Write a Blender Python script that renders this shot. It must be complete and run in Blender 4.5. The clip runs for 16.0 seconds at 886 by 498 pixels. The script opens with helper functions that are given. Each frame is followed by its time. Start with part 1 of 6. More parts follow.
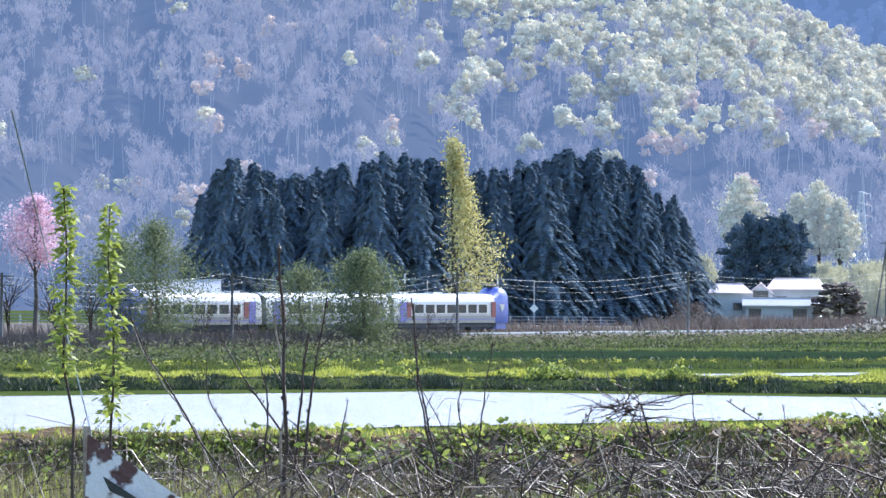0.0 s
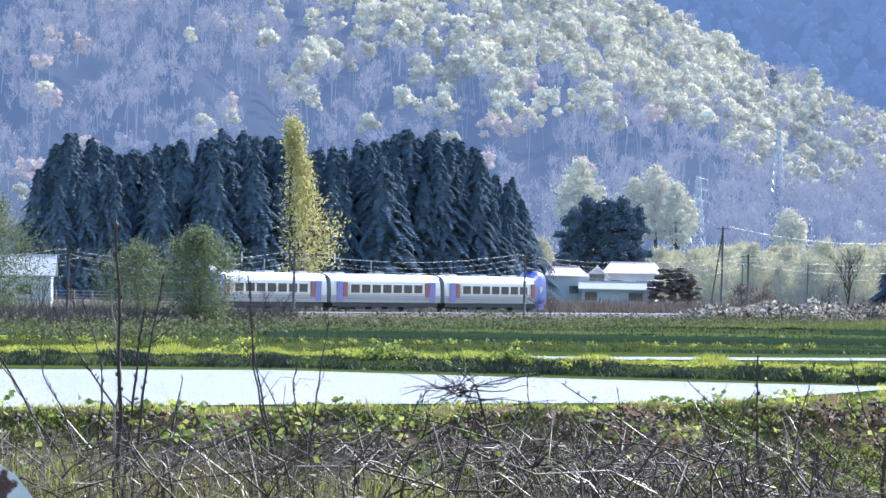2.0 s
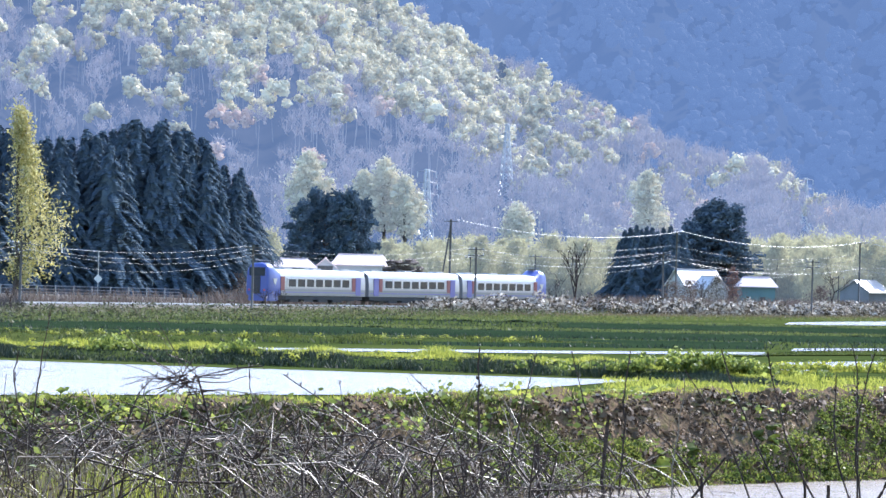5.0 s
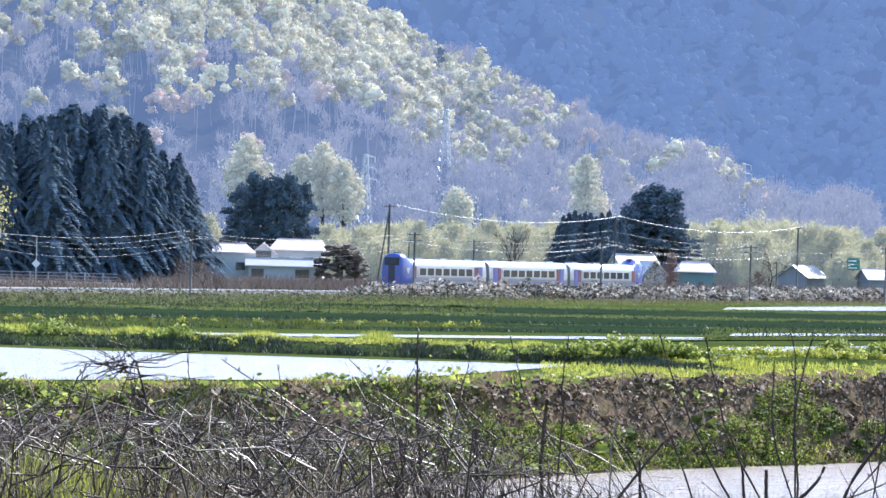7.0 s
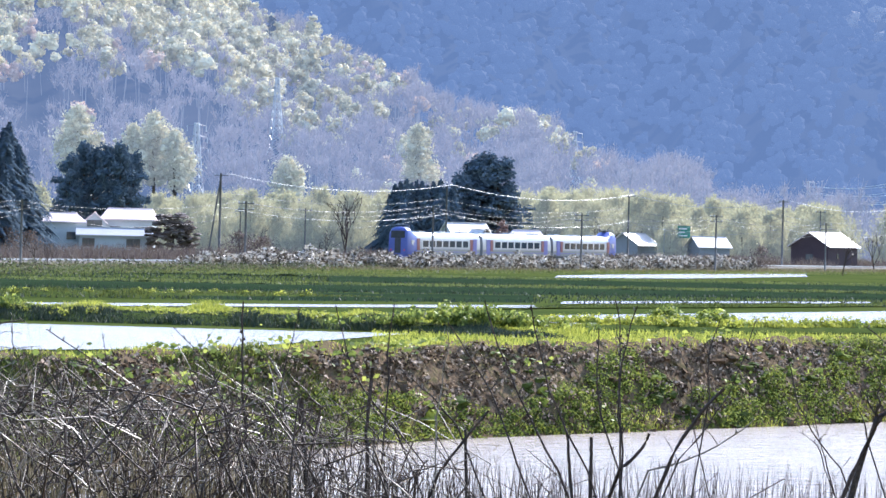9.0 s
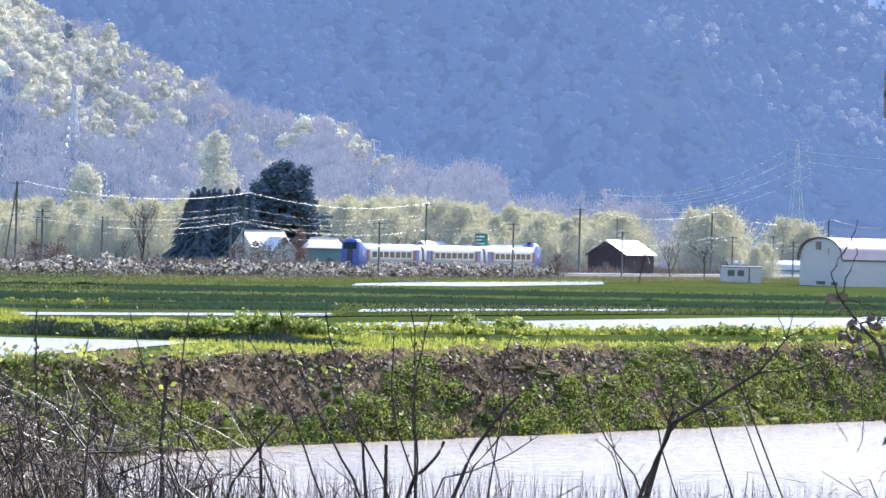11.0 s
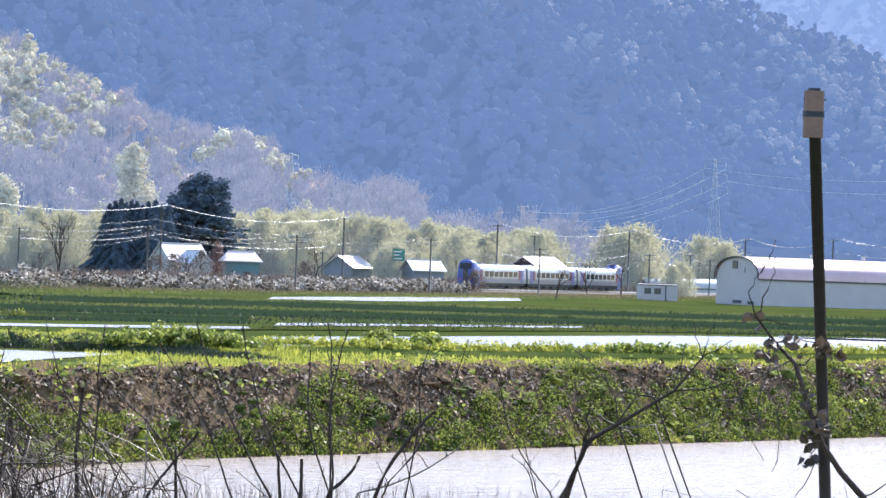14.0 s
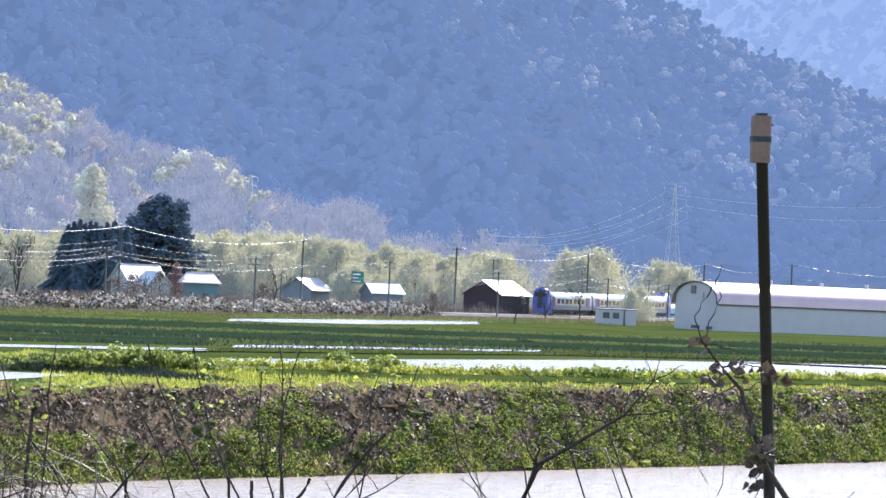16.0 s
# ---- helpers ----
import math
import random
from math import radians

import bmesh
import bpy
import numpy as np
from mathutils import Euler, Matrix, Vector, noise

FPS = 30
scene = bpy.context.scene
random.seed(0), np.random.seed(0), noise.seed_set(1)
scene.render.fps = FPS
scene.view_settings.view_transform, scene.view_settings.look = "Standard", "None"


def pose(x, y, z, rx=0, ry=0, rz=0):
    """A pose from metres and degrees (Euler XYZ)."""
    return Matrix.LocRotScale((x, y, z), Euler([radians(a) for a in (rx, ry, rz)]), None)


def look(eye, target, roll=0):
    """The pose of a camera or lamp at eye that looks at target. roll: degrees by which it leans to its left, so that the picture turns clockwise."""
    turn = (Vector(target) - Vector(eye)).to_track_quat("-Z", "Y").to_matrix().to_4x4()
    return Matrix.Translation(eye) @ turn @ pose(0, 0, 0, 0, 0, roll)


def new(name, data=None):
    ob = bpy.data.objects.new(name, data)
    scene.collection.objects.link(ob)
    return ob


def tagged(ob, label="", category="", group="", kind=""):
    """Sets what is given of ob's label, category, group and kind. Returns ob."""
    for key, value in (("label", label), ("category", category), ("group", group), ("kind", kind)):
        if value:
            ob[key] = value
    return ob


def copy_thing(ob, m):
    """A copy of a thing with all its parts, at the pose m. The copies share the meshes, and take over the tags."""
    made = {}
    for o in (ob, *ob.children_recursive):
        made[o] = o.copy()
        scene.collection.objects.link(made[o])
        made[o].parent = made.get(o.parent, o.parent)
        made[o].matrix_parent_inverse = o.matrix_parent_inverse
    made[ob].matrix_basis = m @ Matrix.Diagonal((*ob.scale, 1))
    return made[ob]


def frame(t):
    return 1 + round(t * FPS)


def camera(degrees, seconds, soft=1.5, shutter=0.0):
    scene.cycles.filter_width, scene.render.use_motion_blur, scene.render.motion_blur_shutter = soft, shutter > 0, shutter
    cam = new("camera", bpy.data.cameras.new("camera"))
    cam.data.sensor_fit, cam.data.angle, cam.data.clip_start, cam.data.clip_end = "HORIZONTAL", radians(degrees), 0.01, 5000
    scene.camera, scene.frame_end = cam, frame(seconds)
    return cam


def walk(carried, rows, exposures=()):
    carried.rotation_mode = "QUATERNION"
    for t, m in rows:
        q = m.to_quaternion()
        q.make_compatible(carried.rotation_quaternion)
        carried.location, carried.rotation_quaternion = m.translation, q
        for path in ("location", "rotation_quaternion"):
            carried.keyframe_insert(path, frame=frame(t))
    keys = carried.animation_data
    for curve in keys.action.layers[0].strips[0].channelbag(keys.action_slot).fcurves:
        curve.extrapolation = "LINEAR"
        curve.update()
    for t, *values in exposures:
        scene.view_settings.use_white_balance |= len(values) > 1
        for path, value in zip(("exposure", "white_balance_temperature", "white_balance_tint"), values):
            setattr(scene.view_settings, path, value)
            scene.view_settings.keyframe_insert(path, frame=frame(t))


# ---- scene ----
# Layout: the eye stands over the origin, y runs forward over the fields; bearings are counted in 1/7000 of a radian.
EYE = 4.8
cam = camera(12.78, 16.0, soft=1.5)
PATH = [
    (0.0, pose(0.000, 0, 4.8, 90.611, -0.311, 7.181)),
    (0.5, pose(0.000, 0, 4.8, 90.539, -0.574, 6.159)),
    (1.0, pose(0.000, 0, 4.8, 90.449, -0.754, 5.594)),
    (1.5, pose(0.000, 0, 4.8, 90.385, -0.985, 5.270)),
    (2.0, pose(0.000, 0, 4.8, 90.350, -1.187, 4.819)),
    (2.5, pose(0.014, 0, 4.8, 90.344, -1.287, 4.070)),
    (3.0, pose(0.029, 0, 4.8, 90.339, -1.447, 3.090)),
    (3.5, pose(0.033, 0, 4.8, 90.335, -1.591, 2.176)),
    (4.0, pose(0.034, 0, 4.8, 90.339, -1.583, 1.541)),
    (6.5, pose(0.034, 0, 4.8, 90.199, -1.566, 0.332)),
    (7.0, pose(0.034, 0, 4.8, 90.129, -1.572, -0.003)),
    (7.5, pose(0.041, 0, 4.8, 90.066, -1.594, -0.450)),
    (8.0, pose(0.048, 0, 4.8, 89.996, -1.566, -1.086)),
    (8.5, pose(0.063, 0, 4.8, 89.853, -1.518, -1.796)),
    (9.0, pose(0.075, 0, 4.8, 89.738, -1.418, -2.438)),
    (9.5, pose(0.082, 0, 4.8, 89.613, -1.311, -3.199)),
    (10.0, pose(0.089, 0, 4.8, 89.617, -1.279, -3.959)),
    (10.2, pose(0.093, 0, 4.8, 89.656, -1.244, -4.230)),
    (12.3, pose(0.091, 0, 4.8, 90.259, -1.746, -6.534)),
    (12.5, pose(0.089, 0, 4.8, 90.261, -1.709, -6.531)),
    (13.0, pose(0.089, 0, 4.8, 90.233, -1.850, -6.499)),
    (13.5, pose(0.089, 0, 4.8, 90.194, -1.936, -6.501)),
    (14.0, pose(0.089, 0, 4.8, 90.179, -2.048, -6.567)),
    (14.5, pose(0.091, 0, 4.8, 90.206, -2.239, -6.699)),
    (15.0, pose(0.096, 0, 4.8, 90.273, -2.377, -6.863)),
    (15.5, pose(0.113, 0, 4.8, 90.383, -2.447, -7.024)),
    (16.0, pose(0.134, 0, 4.8, 90.537, -2.431, -7.160)),
]
walk(cam, PATH, exposures=((0.0, 1.30, 5500, 15), (4.2, 1.33, 5530, 15), (8.5, 1.32, 5680, 16), (10.0, 1.36, 5700, 16), (12.5, 1.28, 5850, 17), (16.0, 1.28, 5880, 17)))

# ---- daylight: afternoon sun ahead of the camera, over the hills ----
SUN_UP, SUN_TURN = radians(37), radians(33)
world = bpy.data.worlds.new("sky")
scene.world = world
world.use_nodes = True
wn = world.node_tree.nodes
sky = wn.new("ShaderNodeTexSky")
sky.sky_type, sky.sun_disc = "NISHITA", False
sky.sun_elevation, sky.sun_rotation = SUN_UP, SUN_TURN
sky.air_density, sky.dust_density, sky.ozone_density = 1.3, 0.6, 2.0
world.node_tree.links.new(sky.outputs[0], wn["Background"].inputs[0])
wn["Background"].inputs[1].default_value = 0.15
sun = new("sun", bpy.data.lights.new("sun", "SUN"))
sun.data.energy, sun.data.angle, sun.data.color = 4.6, radians(0.6), (1.0, 0.93, 0.80)
toward = Vector((math.sin(SUN_TURN) * math.cos(SUN_UP), math.cos(SUN_TURN) * math.cos(SUN_UP), math.sin(SUN_UP)))
sun.matrix_world = look(toward * 900, (0, 0, 0))


# ---- building blocks ----
rng = np.random.default_rng(7)


def spot(b, d, z=0.0):
    """A place at bearing b (1/7000 rad, right of straight ahead) and distance d."""
    return np.array((d * math.sin(b / 7000), d * math.cos(b / 7000), z))


def up(v, d):
    """The height at distance d that stands v/7000 above eye level."""
    return EYE + d * v / 7000


def round_shape(steps):
    """Points and triangles of a rounded clump: an icosahedron, subdivided."""
    g = (1 + 5 ** 0.5) / 2
    v = [(-1, g, 0), (1, g, 0), (-1, -g, 0), (1, -g, 0), (0, -1, g), (0, 1, g), (0, -1, -g), (0, 1, -g), (g, 0, -1), (g, 0, 1), (-g, 0, -1), (-g, 0, 1)]
    v = [Vector(q).normalized() for q in v]
    f = [(0, 11, 5), (0, 5, 1), (0, 1, 7), (0, 7, 10), (0, 10, 11), (1, 5, 9), (5, 11, 4), (11, 10, 2), (10, 7, 6), (7, 1, 8), (3, 9, 4), (3, 4, 2), (3, 2, 6), (3, 6, 8), (3, 8, 9), (4, 9, 5), (2, 4, 11), (6, 2, 10), (8, 6, 7), (9, 8, 1)]
    for _ in range(steps):
        mids, out = {}, []
        for t in f:
            m = []
            for i in range(3):
                key = tuple(sorted((t[i], t[(i + 1) % 3])))
                if key not in mids:
                    mids[key] = len(v)
                    v.append((v[key[0]] + v[key[1]]).normalized())
                m.append(mids[key])
            out += [(t[0], m[0], m[2]), (t[1], m[1], m[0]), (t[2], m[2], m[1]), tuple(m)]
        f = out
    return np.array([tuple(q) for q in v]), np.array(f)


ICO_SMALL, ICO = round_shape(0), round_shape(1)


class Bag:
    """Polygons gathered for one mesh."""

    def __init__(self):
        self.v, self.f, self.n = [], {}, 0

    def add(self, v, f):
        v, f = np.asarray(v, float).reshape(-1, 3), np.asarray(f, int)
        self.f.setdefault(f.shape[1], []).append(f + self.n)
        self.v.append(v)
        self.n += len(v)
        return self

    def box(self, x0, x1, y0, y1, z0, z1, c=0.0, m=None):
        """A box; c: chamfer of its upright edges."""
        if c > 0:
            ring = [(x0 + c, y0), (x1 - c, y0), (x1, y0 + c), (x1, y1 - c), (x1 - c, y1), (x0 + c, y1), (x0, y1 - c), (x0, y0 + c)]
        else:
            ring = [(x0, y0), (x1, y0), (x1, y1), (x0, y1)]
        return self.prism(ring, z0, z1, m)

    def prism(self, ring, z0, z1, m=None):
        n = len(ring)
        v = np.array([(x, y, z) for z in (z0, z1) for x, y in ring])
        if m is not None:
            v = v @ np.array(m.to_3x3()).T + np.array(m.translation)
        k = self.n
        self.add(v, [(i, (i + 1) % n, n + (i + 1) % n, n + i) for i in range(n)])
        self.f.setdefault(n, []).append(np.array([[k + n - 1 - i for i in range(n)], [k + n + i for i in range(n)]]))
        return self

    def tube(self, pts, radii, sides=5, cap=True):
        pts = np.asarray(pts, float)
        n = len(pts)
        radii = np.broadcast_to(np.asarray(radii, float), (n,))
        d = np.gradient(pts, axis=0)
        d /= np.linalg.norm(d, axis=1)[:, None] + 1e-9
        ref = np.where(np.abs(d[:, 2:3]) > 0.9, np.array([[1.0, 0, 0]]), np.array([[0, 0, 1.0]]))
        a = np.cross(d, ref)
        a /= np.linalg.norm(a, axis=1)[:, None] + 1e-9
        b = np.cross(d, a)
        t = np.arange(sides) * 2 * np.pi / sides
        ring = a[:, None] * np.cos(t)[None, :, None] + b[:, None] * np.sin(t)[None, :, None]
        v = (pts[:, None] + ring * radii[:, None, None]).reshape(-1, 3)
        i, j = np.meshgrid(np.arange(n - 1), np.arange(sides), indexing="ij")
        j2 = (j + 1) % sides
        f = np.stack([i * sides + j, i * sides + j2, (i + 1) * sides + j2, (i + 1) * sides + j], -1).reshape(-1, 4)
        k = self.n
        self.add(v, f)
        if cap:
            self.f.setdefault(sides, []).append(np.array([[k + s for s in range(sides)], [k + (n - 1) * sides + sides - 1 - s for s in range(sides)]]))
        return self

    def grid(self, p):
        """A sheet through a grid of points, (rows, columns, 3)."""
        r, c = p.shape[:2]
        i, j = np.meshgrid(np.arange(r - 1), np.arange(c - 1), indexing="ij")
        f = np.stack([i * c + j, i * c + j + 1, (i + 1) * c + j + 1, (i + 1) * c + j], -1).reshape(-1, 4)
        return self.add(p.reshape(-1, 3), f)

    def leaves(self, c, size, flat=0.0, long=1.0):
        """A small leaf or spray at each place, turned at random; flat: 1 lays them level."""
        c = np.asarray(c, float)
        n = len(c)
        size = np.broadcast_to(np.asarray(size, float), (n,))[:, None]
        a = rng.normal(size=(n, 3))
        a[:, 2] *= 1 - flat
        a /= np.linalg.norm(a, axis=1)[:, None]
        b = np.cross(a, rng.normal(size=(n, 3)))
        b /= np.linalg.norm(b, axis=1)[:, None]
        v = np.stack([c - a * size * long, c - b * size * 0.55, c + a * size * long, c + b * size * 0.55], 1)
        return self.add(v, np.arange(4 * n).reshape(n, 4))

    def facing(self, c, out, size, loose=0.5):
        """Sprays that lie on a crown's skin and look outward."""
        n = len(c)
        out = out + rng.normal(0, loose, (n, 3))
        out /= np.linalg.norm(out, axis=1)[:, None]
        a = np.cross(out, rng.normal(size=(n, 3)))
        a /= np.linalg.norm(a, axis=1)[:, None]
        b = np.cross(out, a)
        size = np.broadcast_to(np.asarray(size, float), (n,))[:, None]
        v = np.stack([c - a * size, c - b * size * 0.7, c + a * size, c + b * size * 0.7], 1)
        return self.add(v, np.arange(4 * n).reshape(n, 4))

    def tufts(self, c, radius, each, size, low=0.0, loose=0.5):
        """A small rounded clump of sprays round each place."""
        c = np.asarray(c, float)
        n = len(c)
        u = rng.normal(size=(n, each, 3))
        u /= np.linalg.norm(u, axis=2)[:, :, None]
        u[:, :, 2] = np.where(u[:, :, 2] < low, low + (low - u[:, :, 2]) * 0.6, u[:, :, 2])
        radius = np.broadcast_to(np.asarray(radius, float), (n,))[:, None, None]
        p = c[:, None] + u * radius * rng.uniform(0.75, 1.1, (n, each, 1))
        s = np.broadcast_to(np.asarray(size, float), (n,))[:, None] * rng.uniform(0.7, 1.3, (n, each))
        return self.facing(p.reshape(-1, 3), u.reshape(-1, 3).copy(), s.reshape(-1), loose)

    def lumps(self, c, r, squash=0.85, rough=0.2, shape=None):
        """A solid uneven clump at each place."""
        c = np.asarray(c, float)
        n = len(c)
        u, f = shape or ICO
        m = len(u)
        r = np.broadcast_to(np.asarray(r, float), (n,))[:, None, None]
        v = u[None] * (1 + rng.normal(0, rough, (n, m, 1))) * r * np.array((1, 1, squash)) * rng.uniform(0.8, 1.2, (n, 1, 3)) + c[:, None]
        return self.add(v, (f[None] + (np.arange(n) * m)[:, None, None]).reshape(-1, 3))

    def fans(self, c, r, each, w):
        """Thin branches that spread upward and outward from below each place."""
        c = np.asarray(c, float)
        n = len(c)
        r = np.broadcast_to(np.asarray(r, float), (n,))[:, None, None]
        u = rng.normal(size=(n, each, 3)) * np.array((0.55, 0.55, 0.35)) + (0, 0, 0.55)
        a = c[:, None] + u * r * rng.uniform(-0.3, 0.25, (n, each, 1)) - np.array((0, 0, 0.55)) * r
        e = c[:, None] + u * r * rng.uniform(0.6, 1.25, (n, each, 1))
        t = rng.uniform(0, 2 * np.pi, (n, each))
        side = np.stack([np.cos(t), np.sin(t), np.zeros_like(t)], -1) * (w * rng.uniform(0.6, 1.3, (n, each, 1)))
        v = np.stack([a - side, a + side, e], 2).reshape(-1, 3)
        return self.add(v, np.arange(len(v)).reshape(-1, 3))

    def blades(self, c, h, w, lean=0.35):
        """A grass blade or thin shoot at each place."""
        c = np.asarray(c, float)
        n = len(c)
        h = np.broadcast_to(np.asarray(h, float), (n,))
        w = np.broadcast_to(np.asarray(w, float), (n,))
        t = rng.uniform(0, 2 * np.pi, n)
        side = np.stack([np.cos(t), np.sin(t), np.zeros(n)], 1) * w[:, None] * 0.5
        tip = c + np.stack([rng.normal(0, lean, n) * h, rng.normal(0, lean, n) * h, h], 1)
        v = np.stack([c - side, c + side, tip], 1)
        return self.add(v, np.arange(3 * n).reshape(n, 3))

    def mesh(self, name, smooth=False):
        me = bpy.data.meshes.new(name)
        v = np.concatenate(self.v)
        loops, sizes = [], []
        for k, fs in self.f.items():
            f = np.concatenate(fs)
            loops.append(f.ravel())
            sizes.append(np.full(len(f), k))
        loops, sizes = np.concatenate(loops), np.concatenate(sizes)
        me.vertices.add(len(v))
        me.vertices.foreach_set("co", v.astype(np.float32).ravel())
        me.loops.add(len(loops))
        me.loops.foreach_set("vertex_index", loops.astype(np.int32))
        me.polygons.add(len(sizes))
        me.polygons.foreach_set("loop_start", np.concatenate([[0], np.cumsum(sizes)[:-1]]).astype(np.int32))
        me.polygons.foreach_set("loop_total", sizes.astype(np.int32))
        me.polygons.foreach_set("use_smooth", np.full(len(sizes), smooth))
        me.update(calc_edges=True)
        me.validate()
        return me


def part(name, bag, material, parent=None, label="", smooth=False):
    """Links gathered polygons as one mesh object, under parent where there is one."""
    me = bag.mesh(name, smooth)
    me.materials.append(material)
    ob = new(name, me)
    if parent is not None:
        ob.parent = parent
    return tagged(ob, label)


def thing(name, label, category, at=(0, 0, 0), turn=0.0, group=""):
    ob = new(name)
    ob.empty_display_size = 0.2
    ob.matrix_basis = pose(*[float(q) for q in at], 0, 0, turn)
    return tagged(ob, label, category, group)


# ---- materials ----
def mat(name, c1, c2=None, rough=0.8, scale=4.0, fine=40.0, bump=0.2, metal=0.0, c3=None, gloss=0.5, island=0.0, clear=0.0, size=0.05):
    m = bpy.data.materials.new(name)
    m.use_nodes = True
    nt = m.node_tree
    n, link = nt.nodes, nt.links.new
    p = n["Principled BSDF"]
    co = n.new("ShaderNodeTexCoord")
    big, small = n.new("ShaderNodeTexNoise"), n.new("ShaderNodeTexNoise")
    for q, s in ((big, scale), (small, fine)):
        q.inputs["Scale"].default_value = s
        q.inputs["Detail"].default_value = 5
        link(co.outputs["Object"], q.inputs["Vector"])
    ramp = n.new("ShaderNodeValToRGB")
    c2 = c2 or tuple(q * 0.75 for q in c1)
    ramp.color_ramp.elements[0].position, ramp.color_ramp.elements[1].position = 0.35, 0.65
    ramp.color_ramp.elements[0].color, ramp.color_ramp.elements[1].color = (*c1, 1), (*c2, 1)
    if c3:
        e = ramp.color_ramp.elements.new(0.5)
        e.color = (*c3, 1)
    mix = n.new("ShaderNodeMath")
    mix.operation = "MULTIPLY_ADD"
    mix.inputs[1].default_value = 0.45
    add = n.new("ShaderNodeMath")
    add.operation = "MULTIPLY"
    add.inputs[1].default_value = 0.55
    link(big.outputs["Fac"], add.inputs[0])
    link(small.outputs["Fac"], mix.inputs[0])
    link(add.outputs[0], mix.inputs[2])
    source = mix.outputs[0]
    if island:
        geo = n.new("ShaderNodeNewGeometry")
        vary = n.new("ShaderNodeMath")
        vary.operation = "MULTIPLY_ADD"
        vary.inputs[1].default_value = island
        link(geo.outputs["Random Per Island"], vary.inputs[0])
        shift = n.new("ShaderNodeMath")
        shift.operation = "SUBTRACT"
        shift.inputs[1].default_value = island / 2
        link(source, shift.inputs[0])
        link(shift.outputs[0], vary.inputs[2])
        source = vary.outputs[0]
    link(source, ramp.inputs["Fac"])
    link(ramp.outputs["Color"], p.inputs["Base Color"])
    p.inputs["Roughness"].default_value, p.inputs["Metallic"].default_value = rough, metal
    p.inputs["Specular IOR Level"].default_value = gloss
    if bump:
        bm = n.new("ShaderNodeBump")
        bm.inputs["Strength"].default_value, bm.inputs["Distance"].default_value = bump, size
        link(small.outputs["Fac"], bm.inputs["Height"])
        link(bm.outputs["Normal"], p.inputs["Normal"])
    if clear:
        tr = n.new("ShaderNodeBsdfTranslucent")
        both = n.new("ShaderNodeMixShader")
        both.inputs[0].default_value = clear
        link(ramp.outputs["Color"], tr.inputs["Color"])
        link(p.outputs[0], both.inputs[1])
        link(tr.outputs[0], both.inputs[2])
        link(both.outputs[0], n["Material Output"].inputs["Surface"])
    return m


def leafy(name, c1, c2, c3=None, clear=0.45, rough=0.6, gloss=0.3, scale=0.3, island=0.5):
    return mat(name, c1, c2, rough, scale, scale * 6, 0, 0, c3, gloss, island, clear)


def hazy_backdrop_mat(name, c1, c2, haze_glow, power, scale):
    """Distant forested slope; bluish emission stands in for miles of bright air before it."""
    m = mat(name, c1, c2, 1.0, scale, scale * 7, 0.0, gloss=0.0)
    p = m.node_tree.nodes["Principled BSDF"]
    p.inputs["Emission Color"].default_value, p.inputs["Emission Strength"].default_value = (*haze_glow, 1), power
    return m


M_GROUND = mat("field_grass", (0.030, 0.046, 0.014), (0.075, 0.085, 0.026), 0.95, 0.05, 1.2, 0.6, c3=(0.05, 0.066, 0.018), gloss=0.0)
M_BALK = mat("balk_turf", (0.04, 0.058, 0.02), (0.092, 0.108, 0.034), 0.95, 0.08, 1.5, 0.6, c3=(0.062, 0.08, 0.025), gloss=0.0)
M_FIELD = mat("young_crop", (0.014, 0.026, 0.014), (0.026, 0.042, 0.02), 0.9, 0.12, 2.5, 0.7, gloss=0.0)
M_SOIL = leafy("dry_soil_clod", (0.055, 0.037, 0.024), (0.44, 0.325, 0.23), (0.14, 0.098, 0.064), 0.0, 0.8, 0.15)
M_MOSS = leafy("moss_and_herbs", (0.055, 0.078, 0.018), (0.34, 0.37, 0.07), (0.125, 0.155, 0.032), 0.3, 0.8, 0.1)
M_BANK = mat("bank_earth", (0.065, 0.045, 0.029), (0.075, 0.078, 0.028), 0.95, 0.35, 3.0, 1.0, c3=(0.14, 0.10, 0.066), gloss=0.0, size=0.25)
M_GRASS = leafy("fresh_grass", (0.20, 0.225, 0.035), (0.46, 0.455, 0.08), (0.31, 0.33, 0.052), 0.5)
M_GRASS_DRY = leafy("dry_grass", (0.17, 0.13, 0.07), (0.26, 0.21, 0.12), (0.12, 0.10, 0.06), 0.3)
# Crop leaf colour, also painted on the dike flank as its shade.
M_CROP_FLANK = leafy("crop_and_shaded_flank", (0.026, 0.040, 0.024), (0.065, 0.08, 0.042), (0.040, 0.055, 0.03), 0.1)
M_MEADOW = leafy("meadow_blade", (0.09, 0.108, 0.032), (0.20, 0.21, 0.06), (0.135, 0.15, 0.043), 0.35)
M_HERB = leafy("dull_herb", (0.06, 0.075, 0.03), (0.17, 0.185, 0.075), (0.10, 0.12, 0.045), 0.3, 0.8, 0.1)
M_GRASS_DARK = leafy("deep_grass", (0.04, 0.055, 0.014), (0.15, 0.165, 0.035), (0.075, 0.095, 0.022), 0.3)
M_BUTTERBUR = leafy("butterbur_leaf", (0.16, 0.20, 0.045), (0.40, 0.43, 0.09), (0.11, 0.15, 0.035), 0.45, 0.55, 0.25)
# Needle colour is lifted and blued to carry the haze before the trees.
M_SPRUCE = leafy("hazed_spruce_needles", (0.095, 0.13, 0.17), (0.13, 0.165, 0.195), (0.11, 0.147, 0.182), 0.08, 1.0, 0.0)
M_BARK = mat("bark", (0.10, 0.08, 0.065), (0.05, 0.04, 0.035), 0.9, 3, 25, 0.6)
